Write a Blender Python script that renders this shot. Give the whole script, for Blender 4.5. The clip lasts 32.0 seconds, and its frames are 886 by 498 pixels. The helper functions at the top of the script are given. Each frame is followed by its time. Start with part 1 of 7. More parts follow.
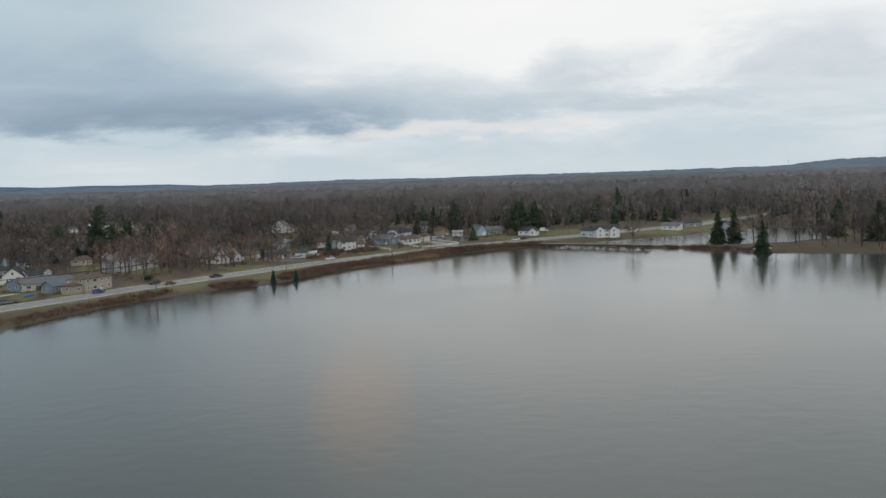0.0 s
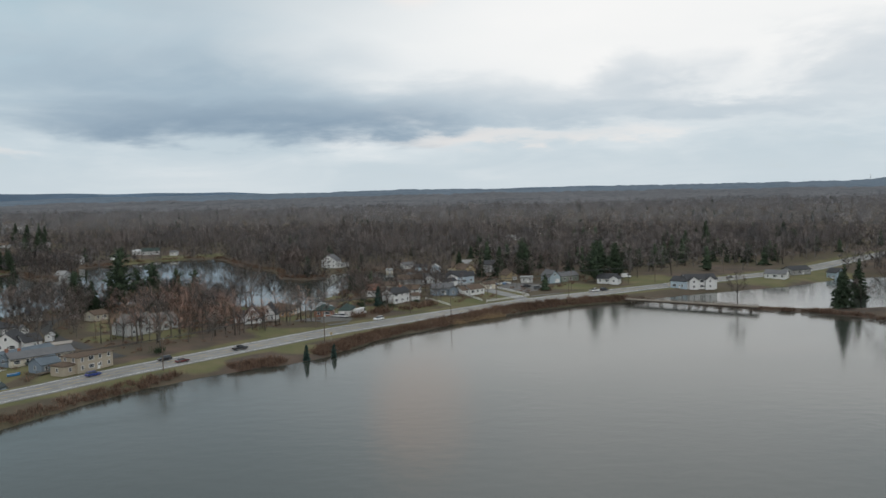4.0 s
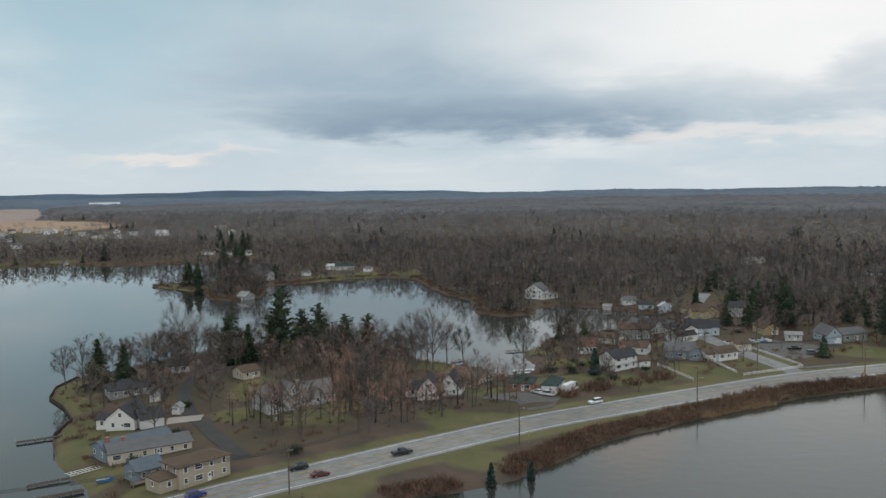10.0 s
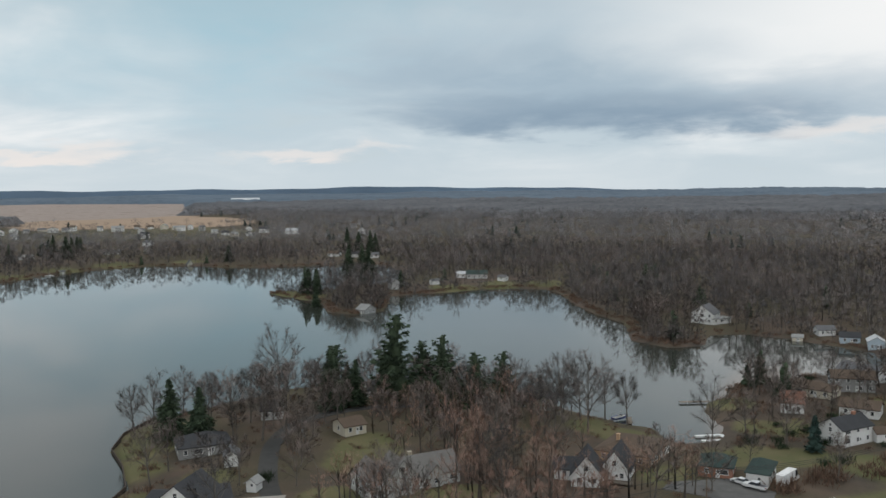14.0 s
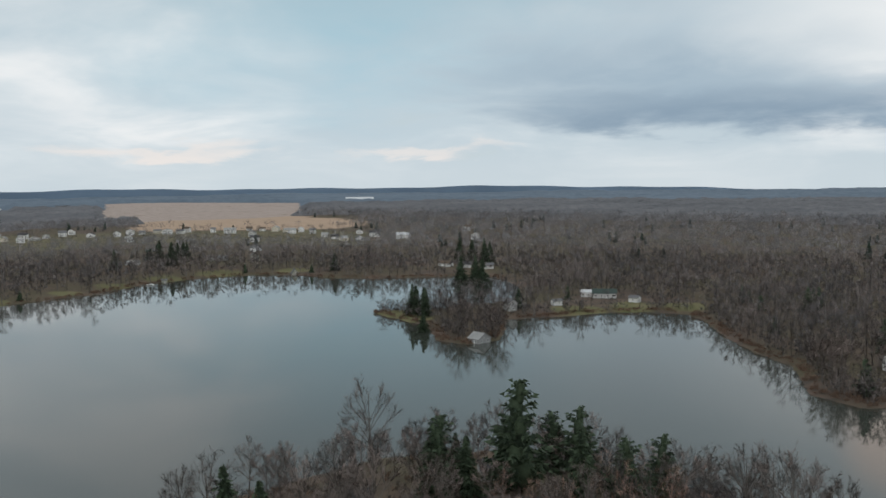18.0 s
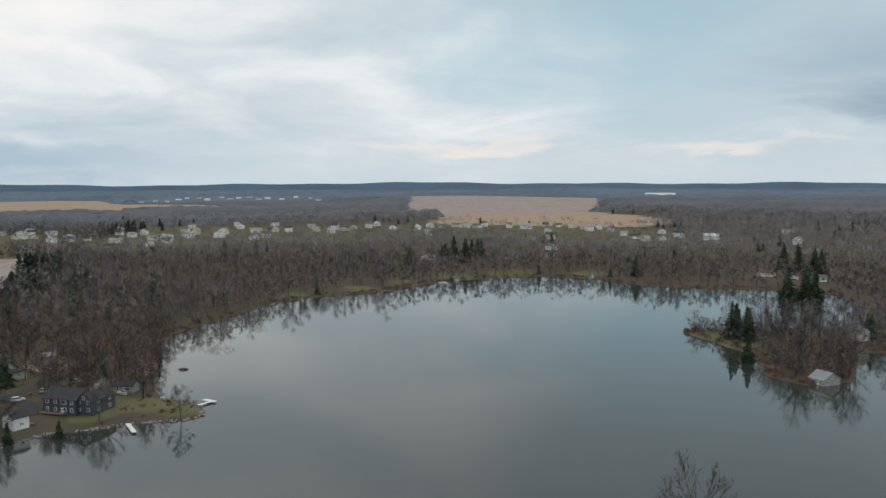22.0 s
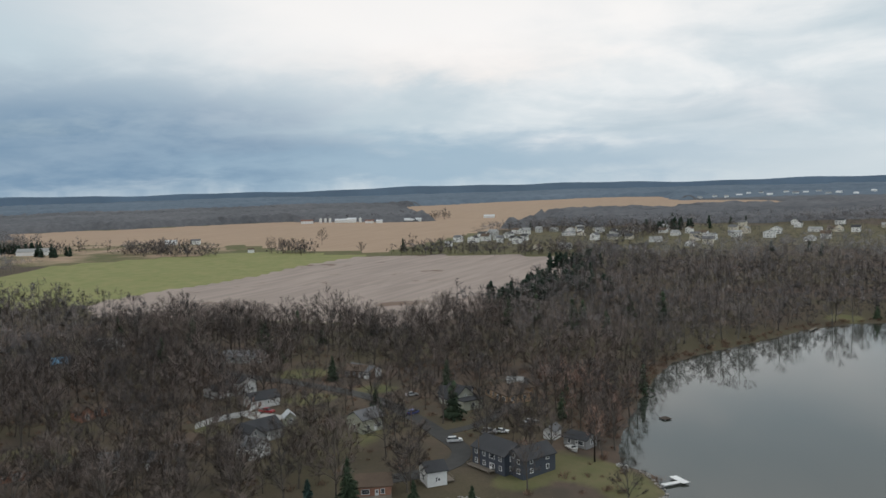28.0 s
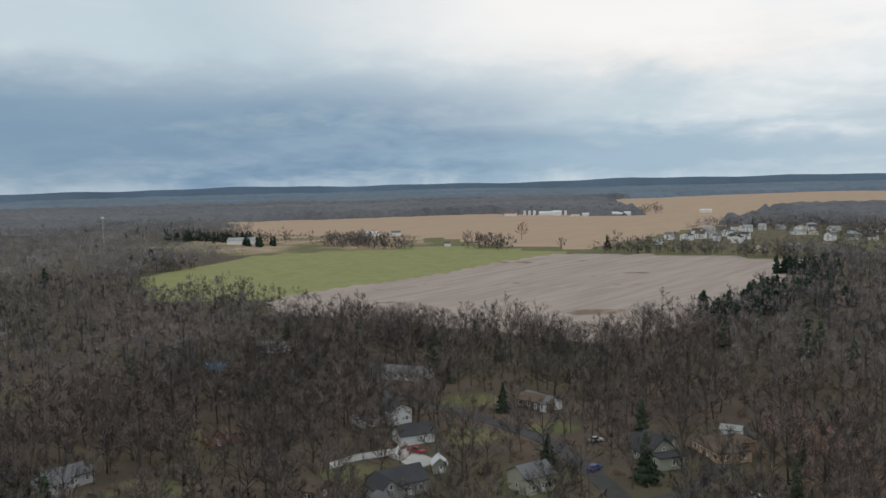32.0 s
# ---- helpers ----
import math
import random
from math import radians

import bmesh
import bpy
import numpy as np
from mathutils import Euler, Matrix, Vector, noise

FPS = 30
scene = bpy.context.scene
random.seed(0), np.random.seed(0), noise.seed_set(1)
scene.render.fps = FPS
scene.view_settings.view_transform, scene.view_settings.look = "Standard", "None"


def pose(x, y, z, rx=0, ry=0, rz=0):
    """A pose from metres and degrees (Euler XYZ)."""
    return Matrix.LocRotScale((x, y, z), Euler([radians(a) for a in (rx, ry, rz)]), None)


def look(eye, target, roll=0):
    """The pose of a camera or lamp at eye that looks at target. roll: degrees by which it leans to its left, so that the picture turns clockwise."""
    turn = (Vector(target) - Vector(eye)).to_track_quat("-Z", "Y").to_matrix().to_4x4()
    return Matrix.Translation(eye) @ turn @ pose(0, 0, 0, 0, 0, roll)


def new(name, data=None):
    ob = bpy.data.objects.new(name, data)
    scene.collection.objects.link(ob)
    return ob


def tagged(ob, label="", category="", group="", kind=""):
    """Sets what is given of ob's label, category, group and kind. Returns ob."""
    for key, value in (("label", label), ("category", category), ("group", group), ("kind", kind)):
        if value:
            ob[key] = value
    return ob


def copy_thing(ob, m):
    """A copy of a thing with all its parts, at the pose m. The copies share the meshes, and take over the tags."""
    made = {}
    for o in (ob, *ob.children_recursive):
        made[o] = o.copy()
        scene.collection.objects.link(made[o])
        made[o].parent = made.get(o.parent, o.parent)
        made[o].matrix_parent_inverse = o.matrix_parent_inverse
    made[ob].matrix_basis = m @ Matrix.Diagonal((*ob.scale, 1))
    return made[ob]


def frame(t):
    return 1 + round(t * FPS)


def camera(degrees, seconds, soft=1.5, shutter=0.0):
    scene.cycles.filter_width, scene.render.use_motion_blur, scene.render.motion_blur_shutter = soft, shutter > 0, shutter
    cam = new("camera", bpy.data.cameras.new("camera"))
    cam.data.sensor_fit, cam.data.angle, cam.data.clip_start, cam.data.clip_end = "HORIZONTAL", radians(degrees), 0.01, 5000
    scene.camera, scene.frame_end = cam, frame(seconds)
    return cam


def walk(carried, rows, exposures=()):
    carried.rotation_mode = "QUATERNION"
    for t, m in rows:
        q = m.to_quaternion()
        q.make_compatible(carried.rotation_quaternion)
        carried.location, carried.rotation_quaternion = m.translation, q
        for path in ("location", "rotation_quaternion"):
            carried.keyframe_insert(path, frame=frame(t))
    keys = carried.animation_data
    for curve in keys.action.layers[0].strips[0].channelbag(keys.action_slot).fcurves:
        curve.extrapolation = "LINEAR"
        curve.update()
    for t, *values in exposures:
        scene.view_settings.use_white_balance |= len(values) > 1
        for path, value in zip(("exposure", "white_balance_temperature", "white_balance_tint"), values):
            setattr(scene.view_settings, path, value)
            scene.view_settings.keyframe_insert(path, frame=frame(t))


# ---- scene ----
cam = camera(53.68, 32.0)
PATH = [
    (0, (5.518, -7.090, 43.664), (3.588, 32.721, 40.292), -1.92),
    (0.5, (5.444, 1.806, 45.151), (3.526, 41.626, 41.886), -1.98),
    (1, (5.250, 10.802, 47.001), (3.043, 50.616, 43.837), -1.83),
    (1.5, (4.970, 19.767, 49.112), (2.750, 59.583, 45.990), -1.71),
    (2, (4.529, 28.522, 51.461), (2.179, 68.331, 48.339), -1.64),
    (2.5, (3.274, 37.307, 53.646), (0.398, 77.084, 50.559), -1.49),
    (3, (2.079, 46.117, 55.859), (-2.124, 85.780, 52.835), -1.35),
    (3.5, (1.003, 54.861, 58.325), (-3.789, 94.460, 55.333), -1.29),
    (4, (-0.197, 63.315, 61.065), (-4.942, 102.921, 58.090), -1.37),
    (4.5, (-1.100, 71.695, 64.227), (-7.093, 111.132, 61.261), -1.46),
    (6.5, (-5.357, 103.957, 72.647), (-13.419, 143.024, 69.687), -2.03),
    (7, (-6.877, 110.983, 73.126), (-14.892, 150.059, 70.146), -1.84),
    (7.5, (-8.340, 118.350, 73.280), (-16.329, 157.429, 70.273), -1.86),
    (8, (-10.240, 126.342, 73.284), (-18.859, 165.287, 70.283), -1.74),
    (8.5, (-12.533, 134.814, 73.274), (-23.196, 173.254, 70.319), -1.53),
    (9, (-15.267, 143.513, 73.240), (-27.356, 181.529, 70.302), -1.35),
    (9.5, (-18.290, 152.215, 73.302), (-31.388, 189.895, 70.358), -1.24),
    (10, (-21.653, 160.813, 73.321), (-35.691, 198.154, 70.382), -1.00),
    (10.5, (-25.489, 169.588, 73.162), (-40.434, 206.575, 70.231), -0.83),
    (11, (-29.470, 178.225, 73.089), (-45.294, 214.846, 70.164), -0.70),
    (11.5, (-33.502, 186.883, 73.054), (-50.127, 223.146, 70.125), -0.62),
    (12, (-37.812, 195.387, 72.887), (-55.350, 231.219, 69.979), -0.55),
    (12.5, (-42.327, 204.088, 73.222), (-59.814, 239.941, 70.270), -0.70),
    (13, (-46.699, 212.706, 73.971), (-64.165, 248.567, 70.976), -0.81),
    (13.5, (-51.138, 220.901, 74.907), (-69.870, 256.117, 71.913), -0.79),
    (14, (-55.619, 229.067, 75.811), (-75.153, 263.842, 72.795), -0.77),
    (14.5, (-60.396, 237.105, 76.442), (-80.553, 271.523, 73.430), -0.74),
    (16.5, (-80.279, 265.954, 79.896), (-103.459, 298.413, 76.884), -0.48),
    (17, (-85.173, 272.432, 81.400), (-108.935, 304.467, 78.379), -0.50),
    (17.5, (-89.931, 279.041, 82.273), (-113.809, 310.989, 79.247), -0.52),
    (18, (-94.667, 285.406, 82.384), (-118.522, 317.368, 79.325), -0.71),
    (18.5, (-99.196, 291.506, 82.111), (-123.149, 323.392, 79.033), -0.83),
    (19, (-103.945, 297.167, 82.169), (-130.018, 327.347, 79.119), -0.67),
    (19.5, (-109.362, 302.635, 82.378), (-137.997, 330.398, 79.348), -0.41),
    (20, (-115.117, 308.130, 82.943), (-145.940, 333.442, 79.897), -0.21),
    (20.5, (-121.263, 313.581, 83.390), (-153.051, 337.662, 80.298), -0.19),
    (21, (-127.821, 318.525, 83.388), (-159.652, 342.547, 80.260), -0.37),
    (21.5, (-135.391, 323.492, 83.509), (-167.778, 346.753, 80.339), -0.32),
    (22, (-142.946, 328.353, 83.607), (-175.975, 350.687, 80.396), -0.21),
    (22.5, (-150.581, 333.361, 83.923), (-184.143, 354.878, 80.663), -0.14),
    (23, (-158.115, 338.007, 83.838), (-192.189, 358.700, 80.551), -0.20),
    (23.5, (-165.591, 342.411, 83.809), (-200.184, 362.220, 80.504), -0.17),
    (24, (-172.892, 346.652, 83.744), (-208.719, 364.134, 80.459), -0.46),
    (24.5, (-180.097, 351.218, 83.482), (-217.086, 366.094, 80.235), -0.66),
    (25, (-186.849, 356.169, 83.236), (-224.815, 368.344, 80.021), -0.75),
    (25.5, (-193.201, 361.073, 83.099), (-231.928, 370.565, 79.920), -0.98),
    (26, (-199.685, 366.109, 83.037), (-238.953, 373.048, 79.898), -1.38),
    (26.5, (-206.565, 371.275, 82.713), (-246.212, 375.583, 79.618), -1.47),
    (28.5, (-235.390, 385.056, 82.349), (-275.155, 381.958, 79.317), -1.49),
    (29, (-242.693, 386.427, 82.367), (-282.273, 381.496, 79.349), -1.28),
    (29.5, (-250.122, 387.020, 82.457), (-289.493, 380.639, 79.424), -1.19),
    (30, (-257.587, 387.758, 82.546), (-296.740, 380.160, 79.492), -1.19),
    (30.5, (-265.654, 387.714, 82.509), (-304.667, 379.441, 79.414), -1.32),
    (31, (-273.843, 387.058, 82.583), (-312.642, 377.847, 79.445), -1.35),
    (31.5, (-281.977, 386.177, 82.563), (-320.562, 376.119, 79.393), -1.33),
    (32, (-289.787, 385.274, 82.689), (-328.174, 374.494, 79.487), -1.40),
]
walk(cam, [(t, look(eye, target, roll)) for t, eye, target, roll in PATH])

# ---- sky and light ----
world = bpy.data.worlds.new("overcast_sky")
scene.world = world
world.use_nodes = True
WN, WL = world.node_tree.nodes, world.node_tree.links
bg = WN["Background"]


def wmath(op, a, b=None, clamp=False):
    n = WN.new("ShaderNodeMath")
    n.operation, n.use_clamp = op, clamp
    for i, s in enumerate((a, b)):
        if s is None:
            continue
        if isinstance(s, (int, float)):
            n.inputs[i].default_value = s
        else:
            WL.new(s, n.inputs[i])
    return n.outputs[0]


def wmix(fac, a, b):
    n = WN.new("ShaderNodeMix")
    n.data_type = "RGBA"
    for i, s in ((0, fac), (6, a), (7, b)):
        if isinstance(s, (int, float)):
            n.inputs[i].default_value = s
        elif isinstance(s, tuple):
            n.inputs[i].default_value = (*s, 1)
        else:
            WL.new(s, n.inputs[i])
    return n.outputs[2]


def wnoise(vec, scale, detail, rough=0.55, distort=0.0):
    n = WN.new("ShaderNodeTexNoise")
    n.inputs["Scale"].default_value, n.inputs["Detail"].default_value = scale, detail
    n.inputs["Roughness"].default_value, n.inputs["Distortion"].default_value = rough, distort
    WL.new(vec, n.inputs["Vector"])
    return n.outputs["Fac"]


def wrange(v, a, b, c=0.0, d=1.0):
    n = WN.new("ShaderNodeMapRange")
    n.interpolation_type = "SMOOTHSTEP"
    n.inputs["From Min"].default_value, n.inputs["From Max"].default_value = a, b
    n.inputs["To Min"].default_value, n.inputs["To Max"].default_value = c, d
    WL.new(v, n.inputs["Value"])
    return n.outputs["Result"]


SUN_EL, SUN_AZ = 62.0, 6.0  # degrees above the horizon; degrees to the left of +y
sky = WN.new("ShaderNodeTexSky")
sky.sky_type, sky.sun_disc = "NISHITA", False
sky.sun_elevation, sky.sun_rotation = radians(SUN_EL), radians(-SUN_AZ)
tcw = WN.new("ShaderNodeTexCoord")
sep = WN.new("ShaderNodeSeparateXYZ")
WL.new(tcw.outputs["Generated"], sep.inputs[0])
dx, dy, dz = sep.outputs
zz = wmath("ADD", wmath("MAXIMUM", dz, 0.0), 0.21)
comb = WN.new("ShaderNodeCombineXYZ")
WL.new(wmath("DIVIDE", dx, zz), comb.inputs[0])
WL.new(wmath("DIVIDE", dy, zz), comb.inputs[1])
flat = comb.outputs[0]
big = wnoise(flat, 0.55, 2.0, 0.5, 0.5)
mid = wnoise(flat, 1.5, 5.0, 0.5, 0.6)
roll = wnoise(flat, 2.6, 5.0, 0.55, 0.3)
tiny = wnoise(flat, 6.5, 6.0, 0.6, 0.4)
cover = wmath("ADD", wmath("MULTIPLY", big, 0.75), wmath("ADD", wmath("MULTIPLY", mid, 0.62), wmath("MULTIPLY", tiny, 0.12)))
lit = wrange(cover, 0.62, 0.94)
cloud = wmix(lit, (0.54, 0.635, 0.695), (0.76, 0.81, 0.835))
bright = wrange(cover, 0.80, 1.02)
cloud = wmix(bright, cloud, (0.90, 0.905, 0.905))
# paler strip over the horizon
cloud = wmix(wrange(dz, 0.0, 0.06, 0.75, 0.0), cloud, (0.60, 0.675, 0.72))
az = wmath("ARCTAN2", wmath("MULTIPLY", dx, -1.0), dy)
azd = wmath("ADD", wmath("MULTIPLY", az, 57.3), wmath("ADD", wmath("MULTIPLY", wmath("SUBTRACT", mid, 0.5), 20.0), wmath("MULTIPLY", wmath("SUBTRACT", tiny, 0.5), 4.0)))
eld = wmath("ADD", wmath("MULTIPLY", wmath("ARCSINE", dz), 57.3), wmath("ADD", wmath("MULTIPLY", wmath("SUBTRACT", roll, 0.5), 3.4), wmath("MULTIPLY", wmath("SUBTRACT", tiny, 0.5), 1.0)))
grain = wrange(wmath("ADD", wmath("MULTIPLY", roll, 0.6), wmath("MULTIPLY", tiny, 0.25)), 0.28, 0.58, 0.6, 1.0)


def bank(az0, el0, wide, tall, colour, amount, rough=True):
    """A cloud bank or a break in the cloud, by its bearing and height in degrees."""
    global cloud
    u = wmath("DIVIDE", wmath("SUBTRACT", azd, az0), wide)
    v = wmath("DIVIDE", wmath("SUBTRACT", eld, el0), tall)
    r2 = wmath("SQRT", wmath("ADD", wmath("MULTIPLY", u, u), wmath("MULTIPLY", v, v)))
    m = wrange(r2, 1.45, 0.35, 0.0, amount)
    cloud = wmix(wmath("MULTIPLY", m, grain, True) if rough else m, cloud, colour)


GREY_CLOUD, DEEP_CLOUD, WHITE_CLOUD, WARM_CLOUD, CLEAR_BLUE = (0.36, 0.465, 0.555), (0.25, 0.34, 0.435), (0.95, 0.945, 0.935), (0.88, 0.81, 0.765), (0.40, 0.60, 0.70)
bank(-10, 9.5, 26, 6.0, WHITE_CLOUD, 0.85, False)
bank(-8, 20.0, 18, 9.0, WHITE_CLOUD, 0.6)
bank(46, 8.5, 13, 5.0, CLEAR_BLUE, 0.5)
bank(40, 12.0, 11, 4.5, CLEAR_BLUE, 0.85)
bank(27, 9.5, 9, 4.0, (0.44, 0.56, 0.65), 0.65)
bank(24, 6.3, 11, 3.0, GREY_CLOUD, 0.95)
bank(13, 4.6, 15, 1.9, GREY_CLOUD, 0.9)
bank(19, 4.1, 12, 1.3, DEEP_CLOUD, 0.95)
bank(-6, 6.2, 5, 1.6, GREY_CLOUD, 0.55)
bank(-20, 6.8, 5, 2.2, GREY_CLOUD, 0.5)
bank(-8, 4.3, 12, 0.8, GREY_CLOUD, 0.55)
bank(2, 3.0, 8, 0.6, WARM_CLOUD, 0.6)
bank(38, 1.9, 5, 0.5, WARM_CLOUD, 0.75)
bank(54, 2.1, 6, 0.55, WARM_CLOUD, 0.8)
bank(72, 4.0, 10, 1.4, GREY_CLOUD, 0.4)
bank(92, 7.8, 9, 1.6, WARM_CLOUD, 0.75)
bank(93, 11.5, 21, 5.0, (1.0, 0.97, 0.95), 0.9, False)
bank(97, 1.2, 24, 2.0, (0.30, 0.44, 0.56), 0.8, False)
bank(116, 2.8, 17, 4.2, (0.175, 0.285, 0.415), 0.95)
bank(126, 9.5, 12, 2.6, (0.52, 0.64, 0.71), 0.7)
bank(140, 3.2, 22, 4.5, (0.19, 0.30, 0.42), 0.9, False)
# thicker cloud overhead to the west and south
high = wmath("MULTIPLY", wmath("MULTIPLY", wrange(az, 0.05, 0.5), wrange(az, 1.3, 0.75, 0.25, 1.0)), wrange(dz, 0.08, 0.34))
cloud = wmix(wmath("MULTIPLY", high, 0.62), cloud, (0.29, 0.375, 0.43))
# thin bright cloud over the south
south = wmath("MULTIPLY", wrange(wmath("ADD", wmath("MULTIPLY", dx, 0.42), wmath("MULTIPLY", dy, -0.907)), 0.45, 0.9), wrange(dz, -0.02, 0.12))
cloud = wmix(wmath("MULTIPLY", south, 0.75), cloud, (1.3, 1.28, 1.25))
sdir = (-math.sin(radians(SUN_AZ)) * math.cos(radians(SUN_EL)), math.cos(radians(SUN_AZ)) * math.cos(radians(SUN_EL)), math.sin(radians(SUN_EL)))
# a thin place in the cloud under the hidden sun
gap = (-0.1428, 0.9553, 0.2588)
dot = wmath("ADD", wmath("ADD", wmath("MULTIPLY", dx, gap[0]), wmath("MULTIPLY", dy, gap[1])), wmath("MULTIPLY", dz, gap[2]))
glow = wmath("MULTIPLY", wrange(dot, 0.9972, 1.0, 0.0, 0.6), wmath("ADD", mid, 0.1))
cloud = wmix(glow, cloud, (1.5, 1.0, 0.74))
thin = wmath("MULTIPLY", wrange(cover, 0.62, 0.50), 0.12)
nish = WN.new("ShaderNodeVectorMath")
nish.operation = "SCALE"
nish.inputs["Scale"].default_value = 0.10
WL.new(sky.outputs[0], nish.inputs[0])
WL.new(wmix(thin, cloud, nish.outputs[0]), bg.inputs["Color"])
bg.inputs["Strength"].default_value = 1.0

sun = new("sun", bpy.data.lights.new("sun", "SUN"))
sun.data.energy, sun.data.angle, sun.data.color = 0.9, radians(40), (1.0, 0.94, 0.87)
sun.matrix_world = look(Vector(sdir) * 1000, (0, 0, 0))

# ---- small tools ----
rng = np.random.default_rng(7)


class MB:
    """Collects vertices and faces of one mesh."""

    def __init__(self):
        self.v, self.f, self.m = [], [], []

    def poly(self, pts, mi=0):
        n = len(self.v)
        self.v += [tuple(p) for p in pts]
        self.f.append(tuple(range(n, n + len(pts))))
        self.m.append(mi)
        return self

    def box(self, c, s, rz=0.0, mi=0, taper=1.0):
        n, (cx, cy, cz), (sx, sy, sz) = len(self.v), c, s
        ca, sa = math.cos(rz), math.sin(rz)
        for dz, k in ((-0.5, 1.0), (0.5, taper)):
            for dx, dy in ((-0.5, -0.5), (0.5, -0.5), (0.5, 0.5), (-0.5, 0.5)):
                x, y = dx * sx * k, dy * sy * k
                self.v.append((cx + ca * x - sa * y, cy + sa * x + ca * y, cz + dz * sz))
        for q in ((3, 2, 1, 0), (4, 5, 6, 7), (0, 1, 5, 4), (1, 2, 6, 5), (2, 3, 7, 6), (3, 0, 4, 7)):
            self.f.append(tuple(n + i for i in q))
            self.m.append(mi)
        return self

    def tube(self, a, b, ra, rb, k=6, mi=0, cap=True):
        a, b = Vector(a), Vector(b)
        d = (b - a).normalized()
        u = d.orthogonal().normalized()
        w = d.cross(u)
        n = len(self.v)
        for p, r in ((a, ra), (b, rb)):
            for i in range(k):
                t = 2 * math.pi * i / k
                self.v.append(tuple(p + u * (math.cos(t) * r) + w * (math.sin(t) * r)))
        for i in range(k):
            j = (i + 1) % k
            self.f.append((n + i, n + j, n + k + j, n + k + i))
            self.m.append(mi)
        if cap:
            self.f.append(tuple(n + k + i for i in range(k)))
            self.f.append(tuple(n + k - 1 - i for i in range(k)))
            self.m += [mi, mi]
        return self

    def mesh(self, name, mats, smooth=False):
        me = bpy.data.meshes.new(name)
        me.from_pydata(self.v, [], self.f)
        for m in mats if isinstance(mats, (list, tuple)) else [mats]:
            me.materials.append(m)
        if any(self.m):
            me.polygons.foreach_set("material_index", self.m)
        if smooth:
            me.polygons.foreach_set("use_smooth", [True] * len(self.f))
        me.update()
        return me


def part(name, mb, material, parent, label="", at=None, rz=0.0):
    """Links a mesh (or a builder) as one object under a thing."""
    me = mb.mesh(name, material) if isinstance(mb, MB) else mb
    ob = new(name, me)
    ob.parent = parent
    if at is not None:
        ob.location = at
    ob.rotation_euler[2] = rz
    if label:
        ob["label"] = label
    return ob


def thing(name, x, y, z, rz, label, category, group="", kind=""):
    ob = new(name)
    ob.empty_display_size = 0.5
    ob.location, ob.rotation_euler = (x, y, z), (0, 0, rz)
    return tagged(ob, label, category, group, kind)


def tri_mesh(name, verts, faces, mats, index=None, normals=None):
    """A mesh of triangles straight from arrays."""
    me = bpy.data.meshes.new(name)
    me.vertices.add(len(verts))
    me.vertices.foreach_set("co", np.asarray(verts, np.float32).ravel())
    me.loops.add(len(faces) * 3)
    me.loops.foreach_set("vertex_index", np.asarray(faces, np.int32).ravel())
    me.polygons.add(len(faces))
    me.polygons.foreach_set("loop_start", np.arange(0, len(faces) * 3, 3, dtype=np.int32))
    for m in mats if isinstance(mats, (list, tuple)) else [mats]:
        me.materials.append(m)
    if index is not None:
        me.polygons.foreach_set("material_index", np.asarray(index, np.int32))
    me.update(calc_edges=True)
    if normals is not None:
        me.polygons.foreach_set("use_smooth", np.ones(len(faces), bool))
        me.normals_split_custom_set_from_vertices(np.ascontiguousarray(normals, np.float32))
    return me


# ---- materials ----
def nodes_of(mat):
    mat.use_nodes = True
    nt = mat.node_tree
    return nt, nt.nodes, nt.links, nt.nodes["Principled BSDF"]


